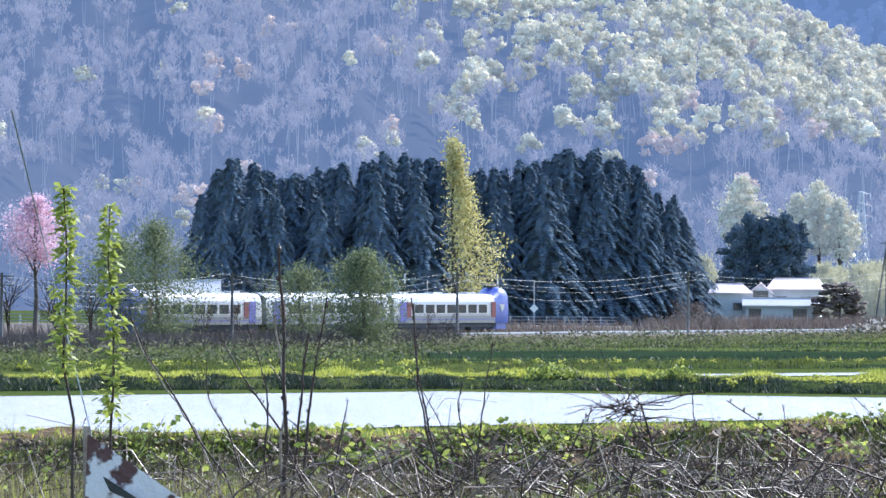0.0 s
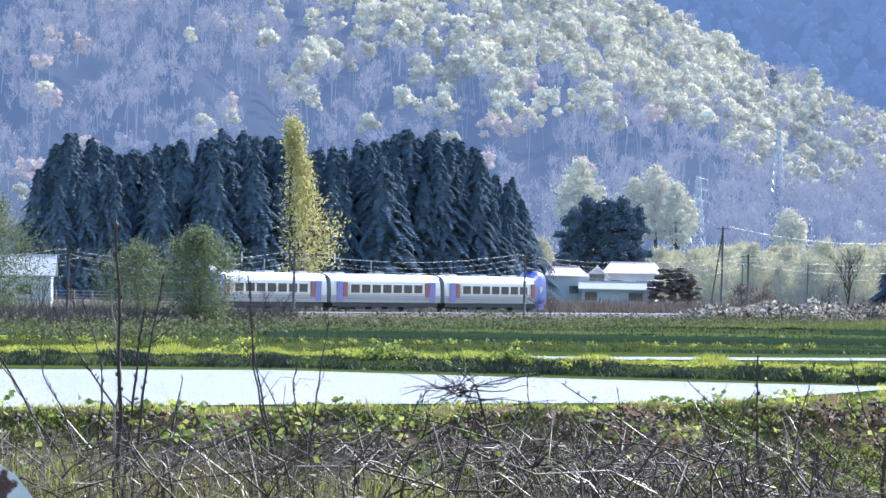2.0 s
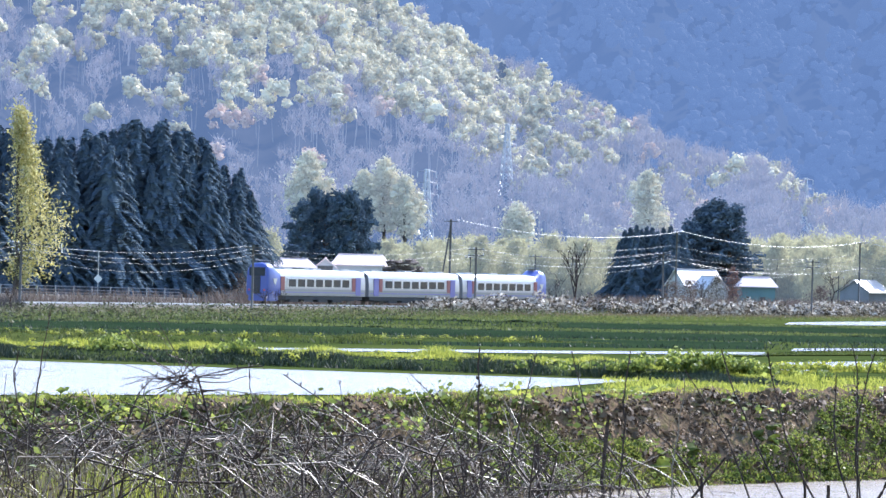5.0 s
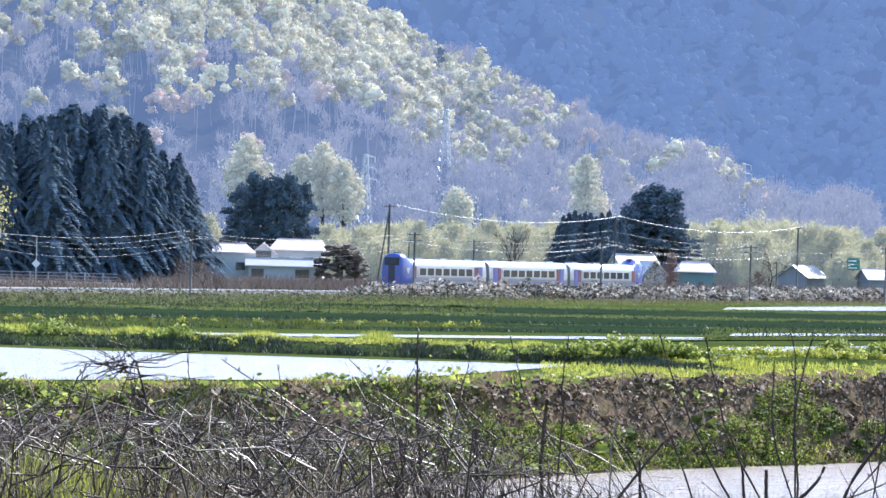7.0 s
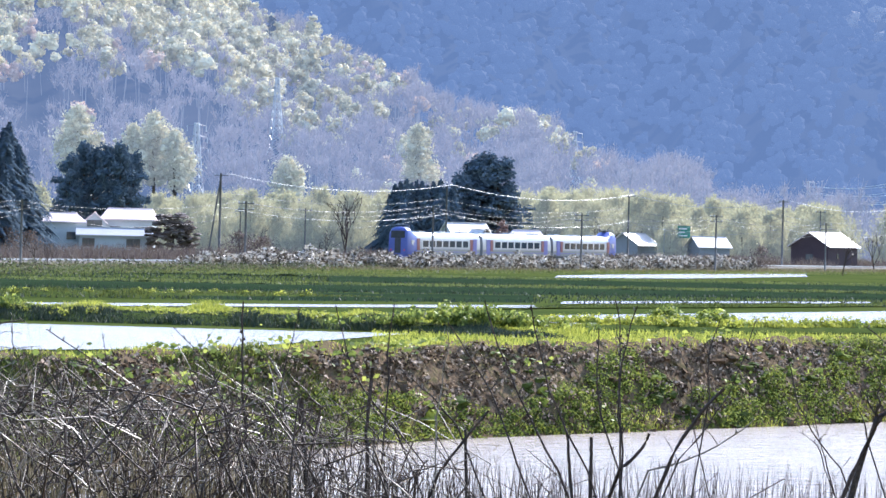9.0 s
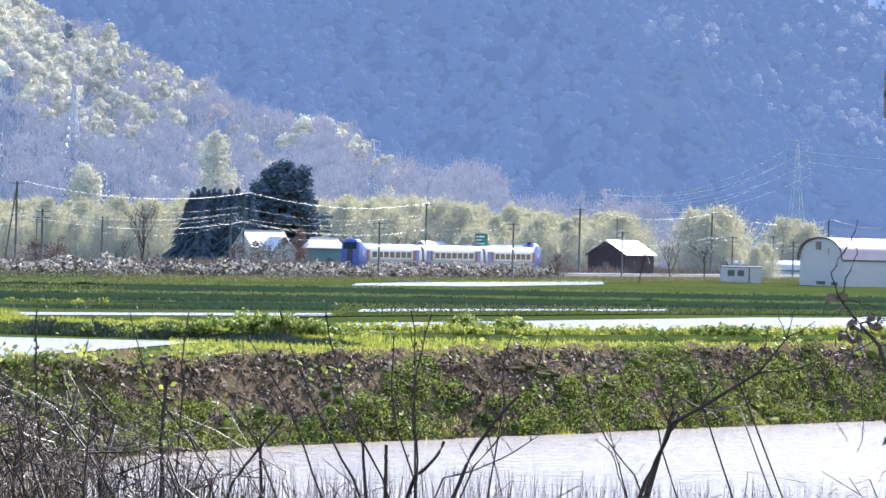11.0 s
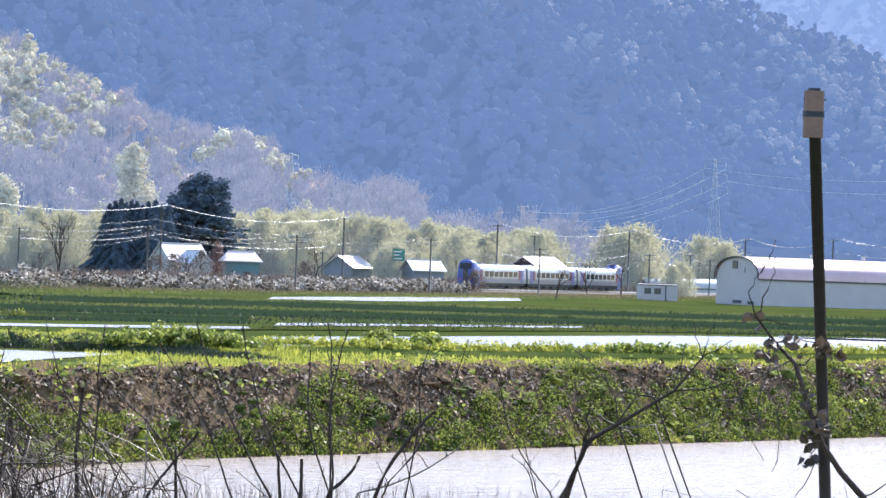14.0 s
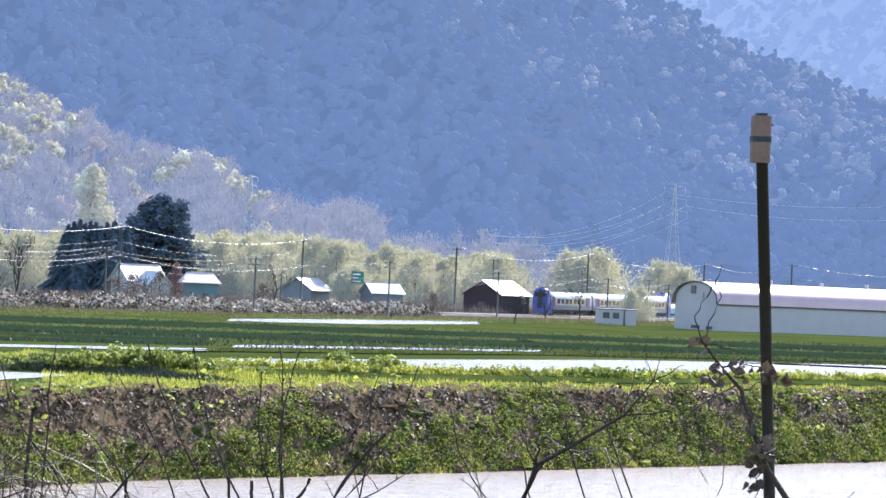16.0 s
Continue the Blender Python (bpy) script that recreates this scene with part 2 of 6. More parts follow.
M_TWIG = mat("twig_bark", (0.085, 0.052, 0.038), (0.026, 0.017, 0.013), 0.5, 6, 60, 0.4, gloss=0.22)
# Pale dead wood; its light colour also stands in for sun glints.
M_TWIG_PALE = mat("pale_twig", (0.34, 0.26, 0.19), (0.11, 0.08, 0.058), 0.42, 6, 60, 0.1, gloss=0.55)
M_BIRCH = leafy("birch_leaf", (0.34, 0.31, 0.10), (0.56, 0.50, 0.24), (0.44, 0.40, 0.16), 0.4)
M_WILLOW = leafy("willow_leaf", (0.09, 0.115, 0.06), (0.19, 0.215, 0.095), (0.13, 0.155, 0.075), 0.4)
# Emission colour that stands in for bright hazy air over the hillside.
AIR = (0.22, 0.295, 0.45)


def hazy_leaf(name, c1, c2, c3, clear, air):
    """Foliage of the far hillside; blue emission stands in for the air before it."""
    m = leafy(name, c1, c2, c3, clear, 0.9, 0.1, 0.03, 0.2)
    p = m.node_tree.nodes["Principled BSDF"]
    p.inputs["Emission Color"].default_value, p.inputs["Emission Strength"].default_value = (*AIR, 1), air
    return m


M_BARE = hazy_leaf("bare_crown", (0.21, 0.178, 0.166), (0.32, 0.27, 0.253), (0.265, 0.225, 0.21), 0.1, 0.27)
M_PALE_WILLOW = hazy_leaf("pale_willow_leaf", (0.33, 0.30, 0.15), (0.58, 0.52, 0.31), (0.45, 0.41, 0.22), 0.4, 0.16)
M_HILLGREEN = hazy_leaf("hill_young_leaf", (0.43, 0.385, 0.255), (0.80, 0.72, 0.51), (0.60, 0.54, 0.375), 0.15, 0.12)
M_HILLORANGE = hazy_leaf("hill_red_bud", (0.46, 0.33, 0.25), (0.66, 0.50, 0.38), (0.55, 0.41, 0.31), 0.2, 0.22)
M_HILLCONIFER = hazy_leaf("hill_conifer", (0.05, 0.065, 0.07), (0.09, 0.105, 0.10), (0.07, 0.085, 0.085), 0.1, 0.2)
M_PINK = leafy("cherry_blossom", (0.55, 0.34, 0.42), (0.72, 0.52, 0.58), (0.62, 0.42, 0.50), 0.4)
# Whitish glints and dark gaps are painted into the range of leaf colours.
M_SASA = leafy("bamboo_leaf_with_glints", (0.07, 0.058, 0.042), (0.62, 0.56, 0.48), (0.22, 0.18, 0.135), 0.2, 0.55, 0.25)
M_SASA_DULL = leafy("dull_scrub_leaf", (0.05, 0.05, 0.03), (0.22, 0.205, 0.13), (0.11, 0.105, 0.065), 0.25, 0.8, 0.1)
M_THICKET = leafy("dark_thicket", (0.05, 0.045, 0.045), (0.12, 0.105, 0.095), (0.08, 0.07, 0.066), 0.15, 0.8, 0.1)
M_TWIGCLOUD = leafy("bare_brush", (0.12, 0.085, 0.07), (0.22, 0.17, 0.14), (0.16, 0.12, 0.10), 0.2, 0.7, 0.3)
M_REDTWIG = leafy("red_budding_twig", (0.16, 0.09, 0.08), (0.28, 0.18, 0.15), (0.21, 0.13, 0.11), 0.2, 0.7, 0.3)
# Near-black floors carry the woods' shade, the blue emission their haze.
M_HILL = hazy_backdrop_mat("hill_floor", (0.018, 0.018, 0.018), (0.030, 0.028, 0.027), (0.17, 0.25, 0.42), 0.30, 0.02)
M_FAR = hazy_backdrop_mat("far_forest", (0.014, 0.016, 0.018), (0.022, 0.024, 0.026), (0.145, 0.225, 0.40), 0.40, 0.004)
M_FARTREE = hazy_backdrop_mat("far_crowns", (0.030, 0.032, 0.036), (0.044, 0.044, 0.046), (0.145, 0.225, 0.40), 0.44, 0.003)
# Paler copy of the far crowns: sunlight put into the base colour.
M_FARLIT = hazy_backdrop_mat("far_sunlit_crowns", (0.115, 0.10, 0.086), (0.25, 0.21, 0.17), (0.145, 0.225, 0.40), 0.40, 0.004)
M_FARTHEST = hazy_backdrop_mat("farthest_forest", (0.07, 0.08, 0.095), (0.10, 0.11, 0.125), (0.22, 0.31, 0.50), 0.50, 0.006)


def water_mat(name, base, rough, wave):
    m = mat(name, base, tuple(q * 0.85 for q in base), rough, 0.05, 0.9, 0.0, gloss=0.6)
    nt = m.node_tree
    co, w1, bm = nt.nodes.new("ShaderNodeTexCoord"), nt.nodes.new("ShaderNodeTexNoise"), nt.nodes.new("ShaderNodeBump")
    stretch = nt.nodes.new("ShaderNodeMapping")
    stretch.inputs["Scale"].default_value = (0.55, 1.6, 1.0)
    nt.links.new(co.outputs["Object"], stretch.inputs["Vector"])
    nt.links.new(stretch.outputs[0], w1.inputs["Vector"])
    w1.inputs["Scale"].default_value, w1.inputs["Detail"].default_value = 1.6, 3
    bm.inputs["Strength"].default_value, bm.inputs["Distance"].default_value = 1.0, wave
    nt.links.new(w1.outputs["Fac"], bm.inputs["Height"])
    nt.links.new(bm.outputs["Normal"], nt.nodes["Principled BSDF"].inputs["Normal"])
    return m


M_PADDY = water_mat("paddy_water", (0.52, 0.46, 0.44), 0.14, 0.10)
M_CANAL = water_mat("pond_water", (0.48, 0.395, 0.325), 0.16, 0.32)
M_STEEL = mat("galvanised_steel", (0.42, 0.43, 0.44), (0.30, 0.31, 0.32), 0.4, 2, 20, 0.1, 0.8)
M_WIRE = mat("bright_cable", (0.13, 0.135, 0.145), (0.09, 0.095, 0.10), 0.45, 2, 20, 0.0, 0.2, gloss=0.5)
M_CABLE = mat("thick_cable", (0.34, 0.345, 0.35), (0.25, 0.255, 0.26), 0.4, 2, 20, 0.0, 0.4, gloss=0.7)
M_HVLINE = mat("high_voltage_aluminium", (0.75, 0.76, 0.78), (0.66, 0.67, 0.69), 0.5, 2, 20, 0.0, 0.2, gloss=0.6)
M_CONCRETE = mat("weathered_pole", (0.15, 0.14, 0.135), (0.09, 0.085, 0.08), 0.85, 1.5, 20, 0.2)
M_RAIL = mat("rail_steel", (0.34, 0.31, 0.30), (0.22, 0.20, 0.19), 0.32, 3, 30, 0.1, 0.9)
M_BALLAST = mat("ballast", (0.085, 0.07, 0.055), (0.14, 0.12, 0.095), 0.95, 0.8, 9, 1.0, size=0.12)
M_SLEEPER = mat("sleeper", (0.20, 0.19, 0.18), (0.13, 0.12, 0.11), 0.9, 2, 20, 0.3)


# ---- ground, banks and water ----
def lump(x, y, s, seed=0.0):
    return noise.noise(Vector((x * s + seed, y * s - seed, seed)))


BANK_X = (-400, -60, -40, -20.2, -10.5, -2.7, 6.2, 36.6, 60, 110, 400)
BANK_Y = (40, 80, 92, 103, 108.5, 119, 134, 168, 193, 240, 500)


def bank(x):
    """The far edge of the near pond: where the top of its bank runs."""
    return np.interp(x, BANK_X, BANK_Y)


def land(x, y):
    """Height of the ground sheet."""
    e = bank(x)
    near = 2.4 - 4.6 * np.clip((np.hypot(x, y) - 30) / 14, 0, 1)
    far = -0.1
    z = np.where(y < e + 4, near, far)
    return z + np.where(np.hypot(x, y) < 30, 0.12 * np.sin(x * 1.7) * np.cos(y * 1.3), 0)


def make_ground():
    r = np.concatenate([np.linspace(0.02, 60, 42), np.linspace(62, 260, 100), np.geomspace(264, 4700, 60)])
    a = np.concatenate([np.linspace(-180, -24, 27), np.linspace(-22, 22, 120), np.linspace(24, 180, 27)])
    R, A = np.meshgrid(r, np.radians(a), indexing="ij")
    x, y = R * np.sin(A), R * np.cos(A)
    part("ground", Bag().grid(np.stack([x, y, land(x, y)], -1)), M_GROUND, smooth=True)
    tagged(bpy.data.objects["ground"], "level green farmland of grass and soil reaching to the hills", "ground", kind="structure")


def along(f, xs, offsets, zs, wob=0.0, seed=0.0):
    """A strip that follows y = f(x), with a cross-section of offsets and heights."""
    p = np.zeros((len(offsets), len(xs), 3))
    for i, (o, z) in enumerate(zip(offsets, zs)):
        for j, x in enumerate(xs):
            w = wob * lump(x, i * 3.1, 0.35, seed)
            p[i, j] = (x, f(x) + o + w, z + (wob * 0.7 * lump(x, i * 2.3, 0.8, seed + 5) if 0 < i < len(zs) - 1 else 0))
    return p


def make_bank():
    xs = np.linspace(-45, 75, 900)
    offs = (-5.4, -4.6, -4.0, -3.2, -2.3, -1.4, -0.6, 0.0, 0.8, 2.5, 5, 8, 11, 15)
    zs = (-2.6, -2.05, -1.6, -1.0, -0.4, 0.2, 0.65, 0.85, 0.9, 0.9, 0.85, 0.6, 0.0, -0.4)
    part("pond_bank", Bag().grid(along(bank, xs, offs, zs, 0.55, 2.0)), M_BANK, smooth=True)
    tagged(bpy.data.objects["pond_bank"], "steep earthen bank with grass and bare brown soil above the water", "bank", kind="structure")


def sheet_water(name, ring, z, material, label):
    bag = Bag()
    bag.add([(x, y, z) for x, y in ring], [list(range(len(ring)))])
    return tagged(part(name, bag, material), label, "water", kind="structure")


def polar(*rows):
    return [tuple(spot(b, d)[:2]) for b, d in rows]


make_ground()
make_bank()
sheet_water("water_near_pond", [(-70, 30), (120, 30), (120, 245), (60, 189.5), (36.6, 164.5), (6.2, 130.5), (-2.7, 115.5), (-10.5, 105), (-20.2, 99.5), (-70, 70)], -2.0, M_CANAL, "pale rippled muddy pond water under a bank")
sheet_water("water_paddy", polar((-2400, 122), (-1656, 131), (-876, 143), (-96, 156), (250, 186), (-104, 186), (-479, 188), (-876, 192), (-1656, 180), (-2400, 176)), -0.06, M_PADDY, "flooded rice paddy with a bright sky sheen")
sheet_water("water_paddy_far", polar((470, 216), (818, 214), (1217, 226), (1574, 246), (1900, 256), (1900, 330), (1574, 314), (1217, 292), (818, 257), (498, 236)), -0.06, M_PADDY, "flooded rice paddy beyond a grassy dike")
sheet_water("water_channel", polar((-700, 222), (0, 241), (99, 244), (470, 258), (464, 267), (99, 252), (0, 249), (-700, 230)), -0.06, M_PADDY, "narrow bright strip of flooded paddy")
sheet_water("water_channel_east", polar((510, 275), (586, 281), (818, 297), (1060, 311), (1055, 321), (818, 305), (586, 291), (516, 285)), -0.06, M_PADDY, "narrow bright strip of flooded paddy")
sheet_water("water_strip", polar((496, 438), (594, 448), (734, 464), (835, 492), (945, 526), (938, 575), (835, 545), (733, 520), (594, 486), (505, 462)), -0.06, M_PADDY, "thin far strip of flooded paddy")
sheet_water("water_strip_east", polar((1400, 300), (1900, 300), (1900, 310), (1400, 308)), -0.06, M_PADDY, "thin far strip of flooded paddy")
sheet_water("water_strip_west", polar((-1760, 215), (-1500, 215), (-1500, 221), (-1760, 222)), -0.06, M_PADDY, "thin far strip of flooded paddy")


def ribbon(name, rows, width, z, material, label, bulge=0.3, seed=1.0, back=True):
    """A low dike along bearings and distances: a rounded ridge of soil."""
    b = np.array([q[0] for q in rows], float)
    d = np.array([q[1] for q in rows], float)
    bb = np.linspace(b[0], b[-1], 240)
    dd = np.interp(bb, b, d)
    w = np.array(width) if np.ndim(width) else np.array((width, width))
    ww = np.interp(bb, (b[0], b[-1]), w)
    cross = np.array((-0.5, -0.42, -0.3, -0.1, 0.15, 0.35, 0.5))
    hh = np.array((-0.3, 0.25, 0.75, 0.95, 1.0, 0.75, -0.3))
    p = np.zeros((7, 240, 3))
    for i in range(7):
        for j in range(240):
            q = spot(bb[j], dd[j] + cross[i] * ww[j] + bulge * lump(bb[j] * 0.02, i, 1.0, seed))
            fade = min(1.0, (j + 1) / 30, (240 - j) / 30)
            p[i, j] = (q[0], q[1], (z * hh[i] if hh[i] < 0 else z * hh[i] * fade - 0.25 * (1 - fade)) + 0.12 * z * lump(bb[j] * 0.05, i * 2, 1.0, seed))
    return tagged(part(name, Bag().grid(p), material, smooth=True), label, "dike", kind="structure"), (bb, dd, ww)


dike_rows = {}
_, dike_rows["main"] = ribbon("dike", [(-2300, 190), (-1656, 195), (-876, 203), (-104, 198), (208, 195), (560, 187)], (9, 12), 0.48, M_GROUND, "grassy dike between flooded paddies")
_, dike_rows["second"] = ribbon("dike_far", [(430, 205), (818, 206), (1217, 220), (1574, 240), (1900, 250)], (7, 7), 0.22, M_GROUND, "grassy dike beside the flooded paddy", seed=4.0)
_, dike_rows["third"] = ribbon("dike_channel", [(400, 252), (513, 262), (818, 280), (1055, 300), (1217, 310), (1574, 331), (1900, 346)], (7, 7), 0.10, M_GROUND, "low grassy dike beyond the paddy", seed=7.0)
_, dike_rows["west"] = ribbon("dike_west", [(-2300, 236), (-1400, 240), (-700, 250), (340, 278)], (8, 8), 0.3, M_GROUND, "low grassy dike before the crop fields", seed=9.0)

# crop fields: long plots with lighter grass balks between them
FIELDS = [(-900, 462, 262, 285), (-900, 1900, 299, 324), (100, 1900, 350, 386)]
field_bag = Bag()
for b0, b1, d0, d1 in FIELDS:
    bs = np.linspace(b0, b1, 90)
    p = np.zeros((5, 90, 3))
    for i, k in enumerate((0, 0.08, 0.5, 0.92, 1)):
        for j, b in enumerate(bs):
            q = spot(b, d0 + (d1 - d0) * k + 0.05 * (b - 0) * (1 if b > 0 else 0.4) / 1.5)
            p[i, j] = (q[0], q[1], (-0.3, 0.12, 0.16, 0.12, -0.3)[i] + 0.05 * lump(b * 0.03, i, 1.0))
    field_bag.grid(p)
tagged(part("crop_field", field_bag, M_FIELD, smooth=True), "long dark green plots of young crop between grass balks", "field", kind="structure")

for q, (d, wide, tall) in enumerate(((337, 12, 0.10), (402, 16, 0.10))):
    rows = [(b, d + 0.033 * b * (1 if b > 0 else 0.4)) for b in range(-1760, 1761, 220)]
    ob, dike_rows["balk%d" % q] = ribbon("balk", rows, (wide, wide), tall, M_BALK, "low grass balk between crop plots", bulge=4.5, seed=11.0 + 3 * q)

# ---- railway line: a slow bend to the right, running away over the plain ----
RAIL_Z = 0.8


# slight changes of the bend along the line, in degrees
BEND_S = (0, 70, 140, 210, 280, 350, 460)
BEND_H = (0.00, -0.06, -0.54, -1.77, -1.70, 0.04, 1.04)


def lay_track():
    u0, pts = -1700, []
    x, y = 316.8 * math.sin(u0 / 7000), 316.8 * math.cos(u0 / 7000)
    h = math.radians(19.94)
    x, y = x - 160 * math.sin(h), y - 160 * math.cos(h)
    for s in range(-160, 620):
        k = min(max(s, 0), 460) / 400
        h = math.radians(19.94 + 33.21 * k - 24.59 * k * k + float(np.interp(s, BEND_S, BEND_H)))
        pts.append((s, x, y, h))
        x, y = x + math.sin(h), y + math.cos(h)
    return np.array(pts)


TRACK = lay_track()


def on_track(s):
    return tuple(np.interp(s, TRACK[:, 0], TRACK[:, k]) for k in (1, 2, 3))


def track_strip(offsets, zs, step=4):
    t = TRACK[::step]
    p = np.zeros((len(offsets), len(t), 3))
    for i, (o, z) in enumerate(zip(offsets, zs)):
        p[i, :, 0], p[i, :, 1] = t[:, 1] + o * np.cos(t[:, 3]), t[:, 2] - o * np.sin(t[:, 3])
        p[i, :, 2] = z
    return p


tagged(part("rail_embankment", Bag().grid(track_strip((-6.5, -4.2, -2.0, 2.0, 4.2, 6.5), (-0.4, 0.2, 0.32, 0.32, 0.2, -0.4))), M_GROUND), "low grassy railway embankment", "embankment", kind="structure")
tagged(part("ballast_bed", Bag().grid(track_strip((-2.3, -1.5, 1.5, 2.3), (0.2, 0.60, 0.60, 0.2), 2)), M_BALLAST), "grey-brown ballast under the rails", "ballast", kind="structure")
for side in (-0.565, 0.565):
    bag = Bag().grid(track_strip((side - 0.07, side - 0.035, side + 0.035, side + 0.07), (0.62, RAIL_Z, RAIL_Z, 0.62), 3))
    tagged(part("rail", bag, M_RAIL), "worn steel rail with a shiny top", "rail", "running rails", "structure")
sl = Bag()
for s in range(-20, 470):
    for k in (0.0, 0.62):
        x, y, h = on_track(s + k)
        sl.box(-1.05, 1.05, -0.11, 0.11, 0.52, 0.66, m=pose(x, y, 0, 0, 0, -math.degrees(h)))
tagged(part("sleeper", sl, M_SLEEPER), "weathered sleepers in the ballast", "sleepers", kind="stuff")

# ---- hills ----
RIDGE_B = (-2600, -1700, -900, -600, -350, -150, -26, 106, 207, 308, 409, 510, 570, 612, 680, 800, 950, 1150)
RIDGE_V = (560, 600, 595, 548, 472, 396, 328, 274, 222, 168, 120, 82, 40, -4, -24, -26, -40, -60)


def hill_z(b, d):
    """Height of the wooded hill: from its foot to its ridge."""
    rv = np.interp(b, RIDGE_B, RIDGE_V)
    foot, top = 900.0, 1650.0 - 500 * np.clip((b + 100) / 1000, 0, 1)
    k = np.clip((d - foot) / (top - foot), 0, 1.6)
    zr = EYE + top * rv / 7000
    prof = np.where(k < 1, k ** 1.15, 1 - 0.6 * (k - 1))
    return zr * prof - 6 * (k <= 0), k


def fold(b, d):
    return 9 * math.sin(b / 130 + d / 320) + 5 * math.sin(b / 47 - d / 150) + 3 * math.sin(b / 21 + d / 90)


def make_hill(name, zf, b0, b1, d0, d1, material, label, amp):
    B, D = np.meshgrid(np.linspace(b0, b1, 260), np.linspace(d0, d1, 60))
    p = np.zeros(B.shape + (3,))
    for i in range(B.shape[0]):
        for j in range(B.shape[1]):
            z, k = zf(B[i, j], D[i, j])
            p[i, j] = spot(B[i, j], D[i, j], z + amp * fold(B[i, j], D[i, j]) * 4 * max(k * (1 - k), 0.04))
    tagged(part(name, Bag().grid(p), material, smooth=True), label, "hill", kind="structure")


def far_z(b, d):
    rv = np.interp(b, (-3500, 300, 900, 1150, 1239, 1300, 1341, 1402, 1473, 1514, 1574, 1642, 1900, 2600, 3500), (760, 800, 660, 530, 476, 446, 416, 388, 356, 336, 316, 302, 240, 110, 12))
    k = np.clip((d - 1900) / 1000, 0, 1.5)
    zr = EYE + 2900 * rv / 7000
    return zr * np.where(k < 1, k ** 0.9, 1 - 0.5 * (k - 1)) - 6 * (k <= 0), k


def farthest_z(b, d):
    k = np.clip((d - 3300) / 1000, 0, 1.3)
    return (EYE + 4300 * (820 + 60 * math.sin(b / 500)) / 7000) * k, k


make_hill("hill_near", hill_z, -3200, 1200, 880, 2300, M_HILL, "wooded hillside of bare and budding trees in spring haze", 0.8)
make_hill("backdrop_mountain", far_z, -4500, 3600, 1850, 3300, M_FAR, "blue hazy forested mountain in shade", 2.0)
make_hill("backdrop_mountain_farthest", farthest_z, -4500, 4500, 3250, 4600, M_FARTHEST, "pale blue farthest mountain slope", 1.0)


# felled strips before the pylons
CLEARINGS = ((-141, 1010), (-1, 1190), (527, 1310))


def woods(name, kind, n, zf, pick, label, material, h=(10, 15), clumps=7, each=10, leaf=0.9, amp=0.8, trunkmat=None):
    """Far woodland: many crowns, each of several rounded clumps of sprays, in one object."""
    bag, stems, made = Bag(), Bag(), 0
    cs, rs = [], []
    while made < n:
        b, d = pick()
        z, k = zf(b, d)
        if k <= 0.01 or any(abs(b - q) < 16 and d < e for q, e in CLEARINGS):
            continue
        z = z + amp * fold(b, d) * 4 * max(k * (1 - k), 0.04)
        made += 1
        t = rng.uniform(*h)
        c = spot(b, d, z)
        if kind == "conifer":
            q = rng.uniform(0, 1, clumps * each) ** 0.7
            r = (1 - q) * t * 0.2
            a = rng.uniform(0, 6.28, clumps * each)
            bag.leaves(c + np.stack([r * np.cos(a), r * np.sin(a), t * (0.1 + 0.9 * q)], 1), leaf, 0.3)
            continue
        w = t * rng.uniform(0.15, 0.25)
        u = rng.normal(size=(clumps, 3))
        u /= np.linalg.norm(u, axis=1)[:, None]
        u[:, 2] = np.where(u[:, 2] < -0.5, -0.6 * u[:, 2], u[:, 2])
        cs.append(c + np.array((0, 0, t * 0.64)) + u * np.array((w, w, t * 0.29)) * rng.uniform(0.5, 1.05, (clumps, 1)))
        rs.append(t * rng.uniform(0.04, 0.105, clumps))
        if trunkmat and rng.uniform() < 0.75:
            for q in range(rng.integers(1, 3)):
                x = rng.normal(0, 0.09 * t)
                f, e = c + np.array((0.4 * x, -1.0, 0)), c + np.array((x, -1.6, t * rng.uniform(0.6, 0.9)))
                g = rng.uniform(0.08, 0.19)
                stems.add([f - (g, 0, 0), f + (g, 0, 0), e + (0.05, 0, 0), e - (0.05, 0, 0)], [(0, 1, 2, 3)])
    if cs:
        cs, rs = np.concatenate(cs), np.concatenate(rs)
        if kind == "bare":
            bag.fans(cs, rs * 1.7, each, 0.11)
            bag.tufts(cs, rs * 1.3, each // 4, leaf, 0.0, 0.4)
        elif kind == "far":
            bag.lumps(cs, rs * 1.35, 0.95, 0.16, ICO_SMALL)
            bag.tufts(cs, rs * 1.35, each, leaf, -0.1, 0.3)
        else:
            bag.lumps(cs, rs * 0.82, 0.9, 0.22)
            bag.tufts(cs, rs * 1.15, each, leaf, -0.3, 0.45)
    tagged(part(name, bag, material), label, "woodland", kind="stuff")
    if trunkmat:
        tagged(part(name + "_trunks", stems, trunkmat), "pale thin trunks of the hillside trees", "trunks", kind="stuff")


def anywhere(b0, b1, k0, k1, power=1.0):
    def pick():
        b = rng.uniform(b0, b1)
        top = 1650.0 - 500 * min(max((b + 100) / 1000, 0), 1)
        k = k0 + (k1 - k0) * rng.uniform() ** power
        return b, 900 + (top - 900) * k
    return pick


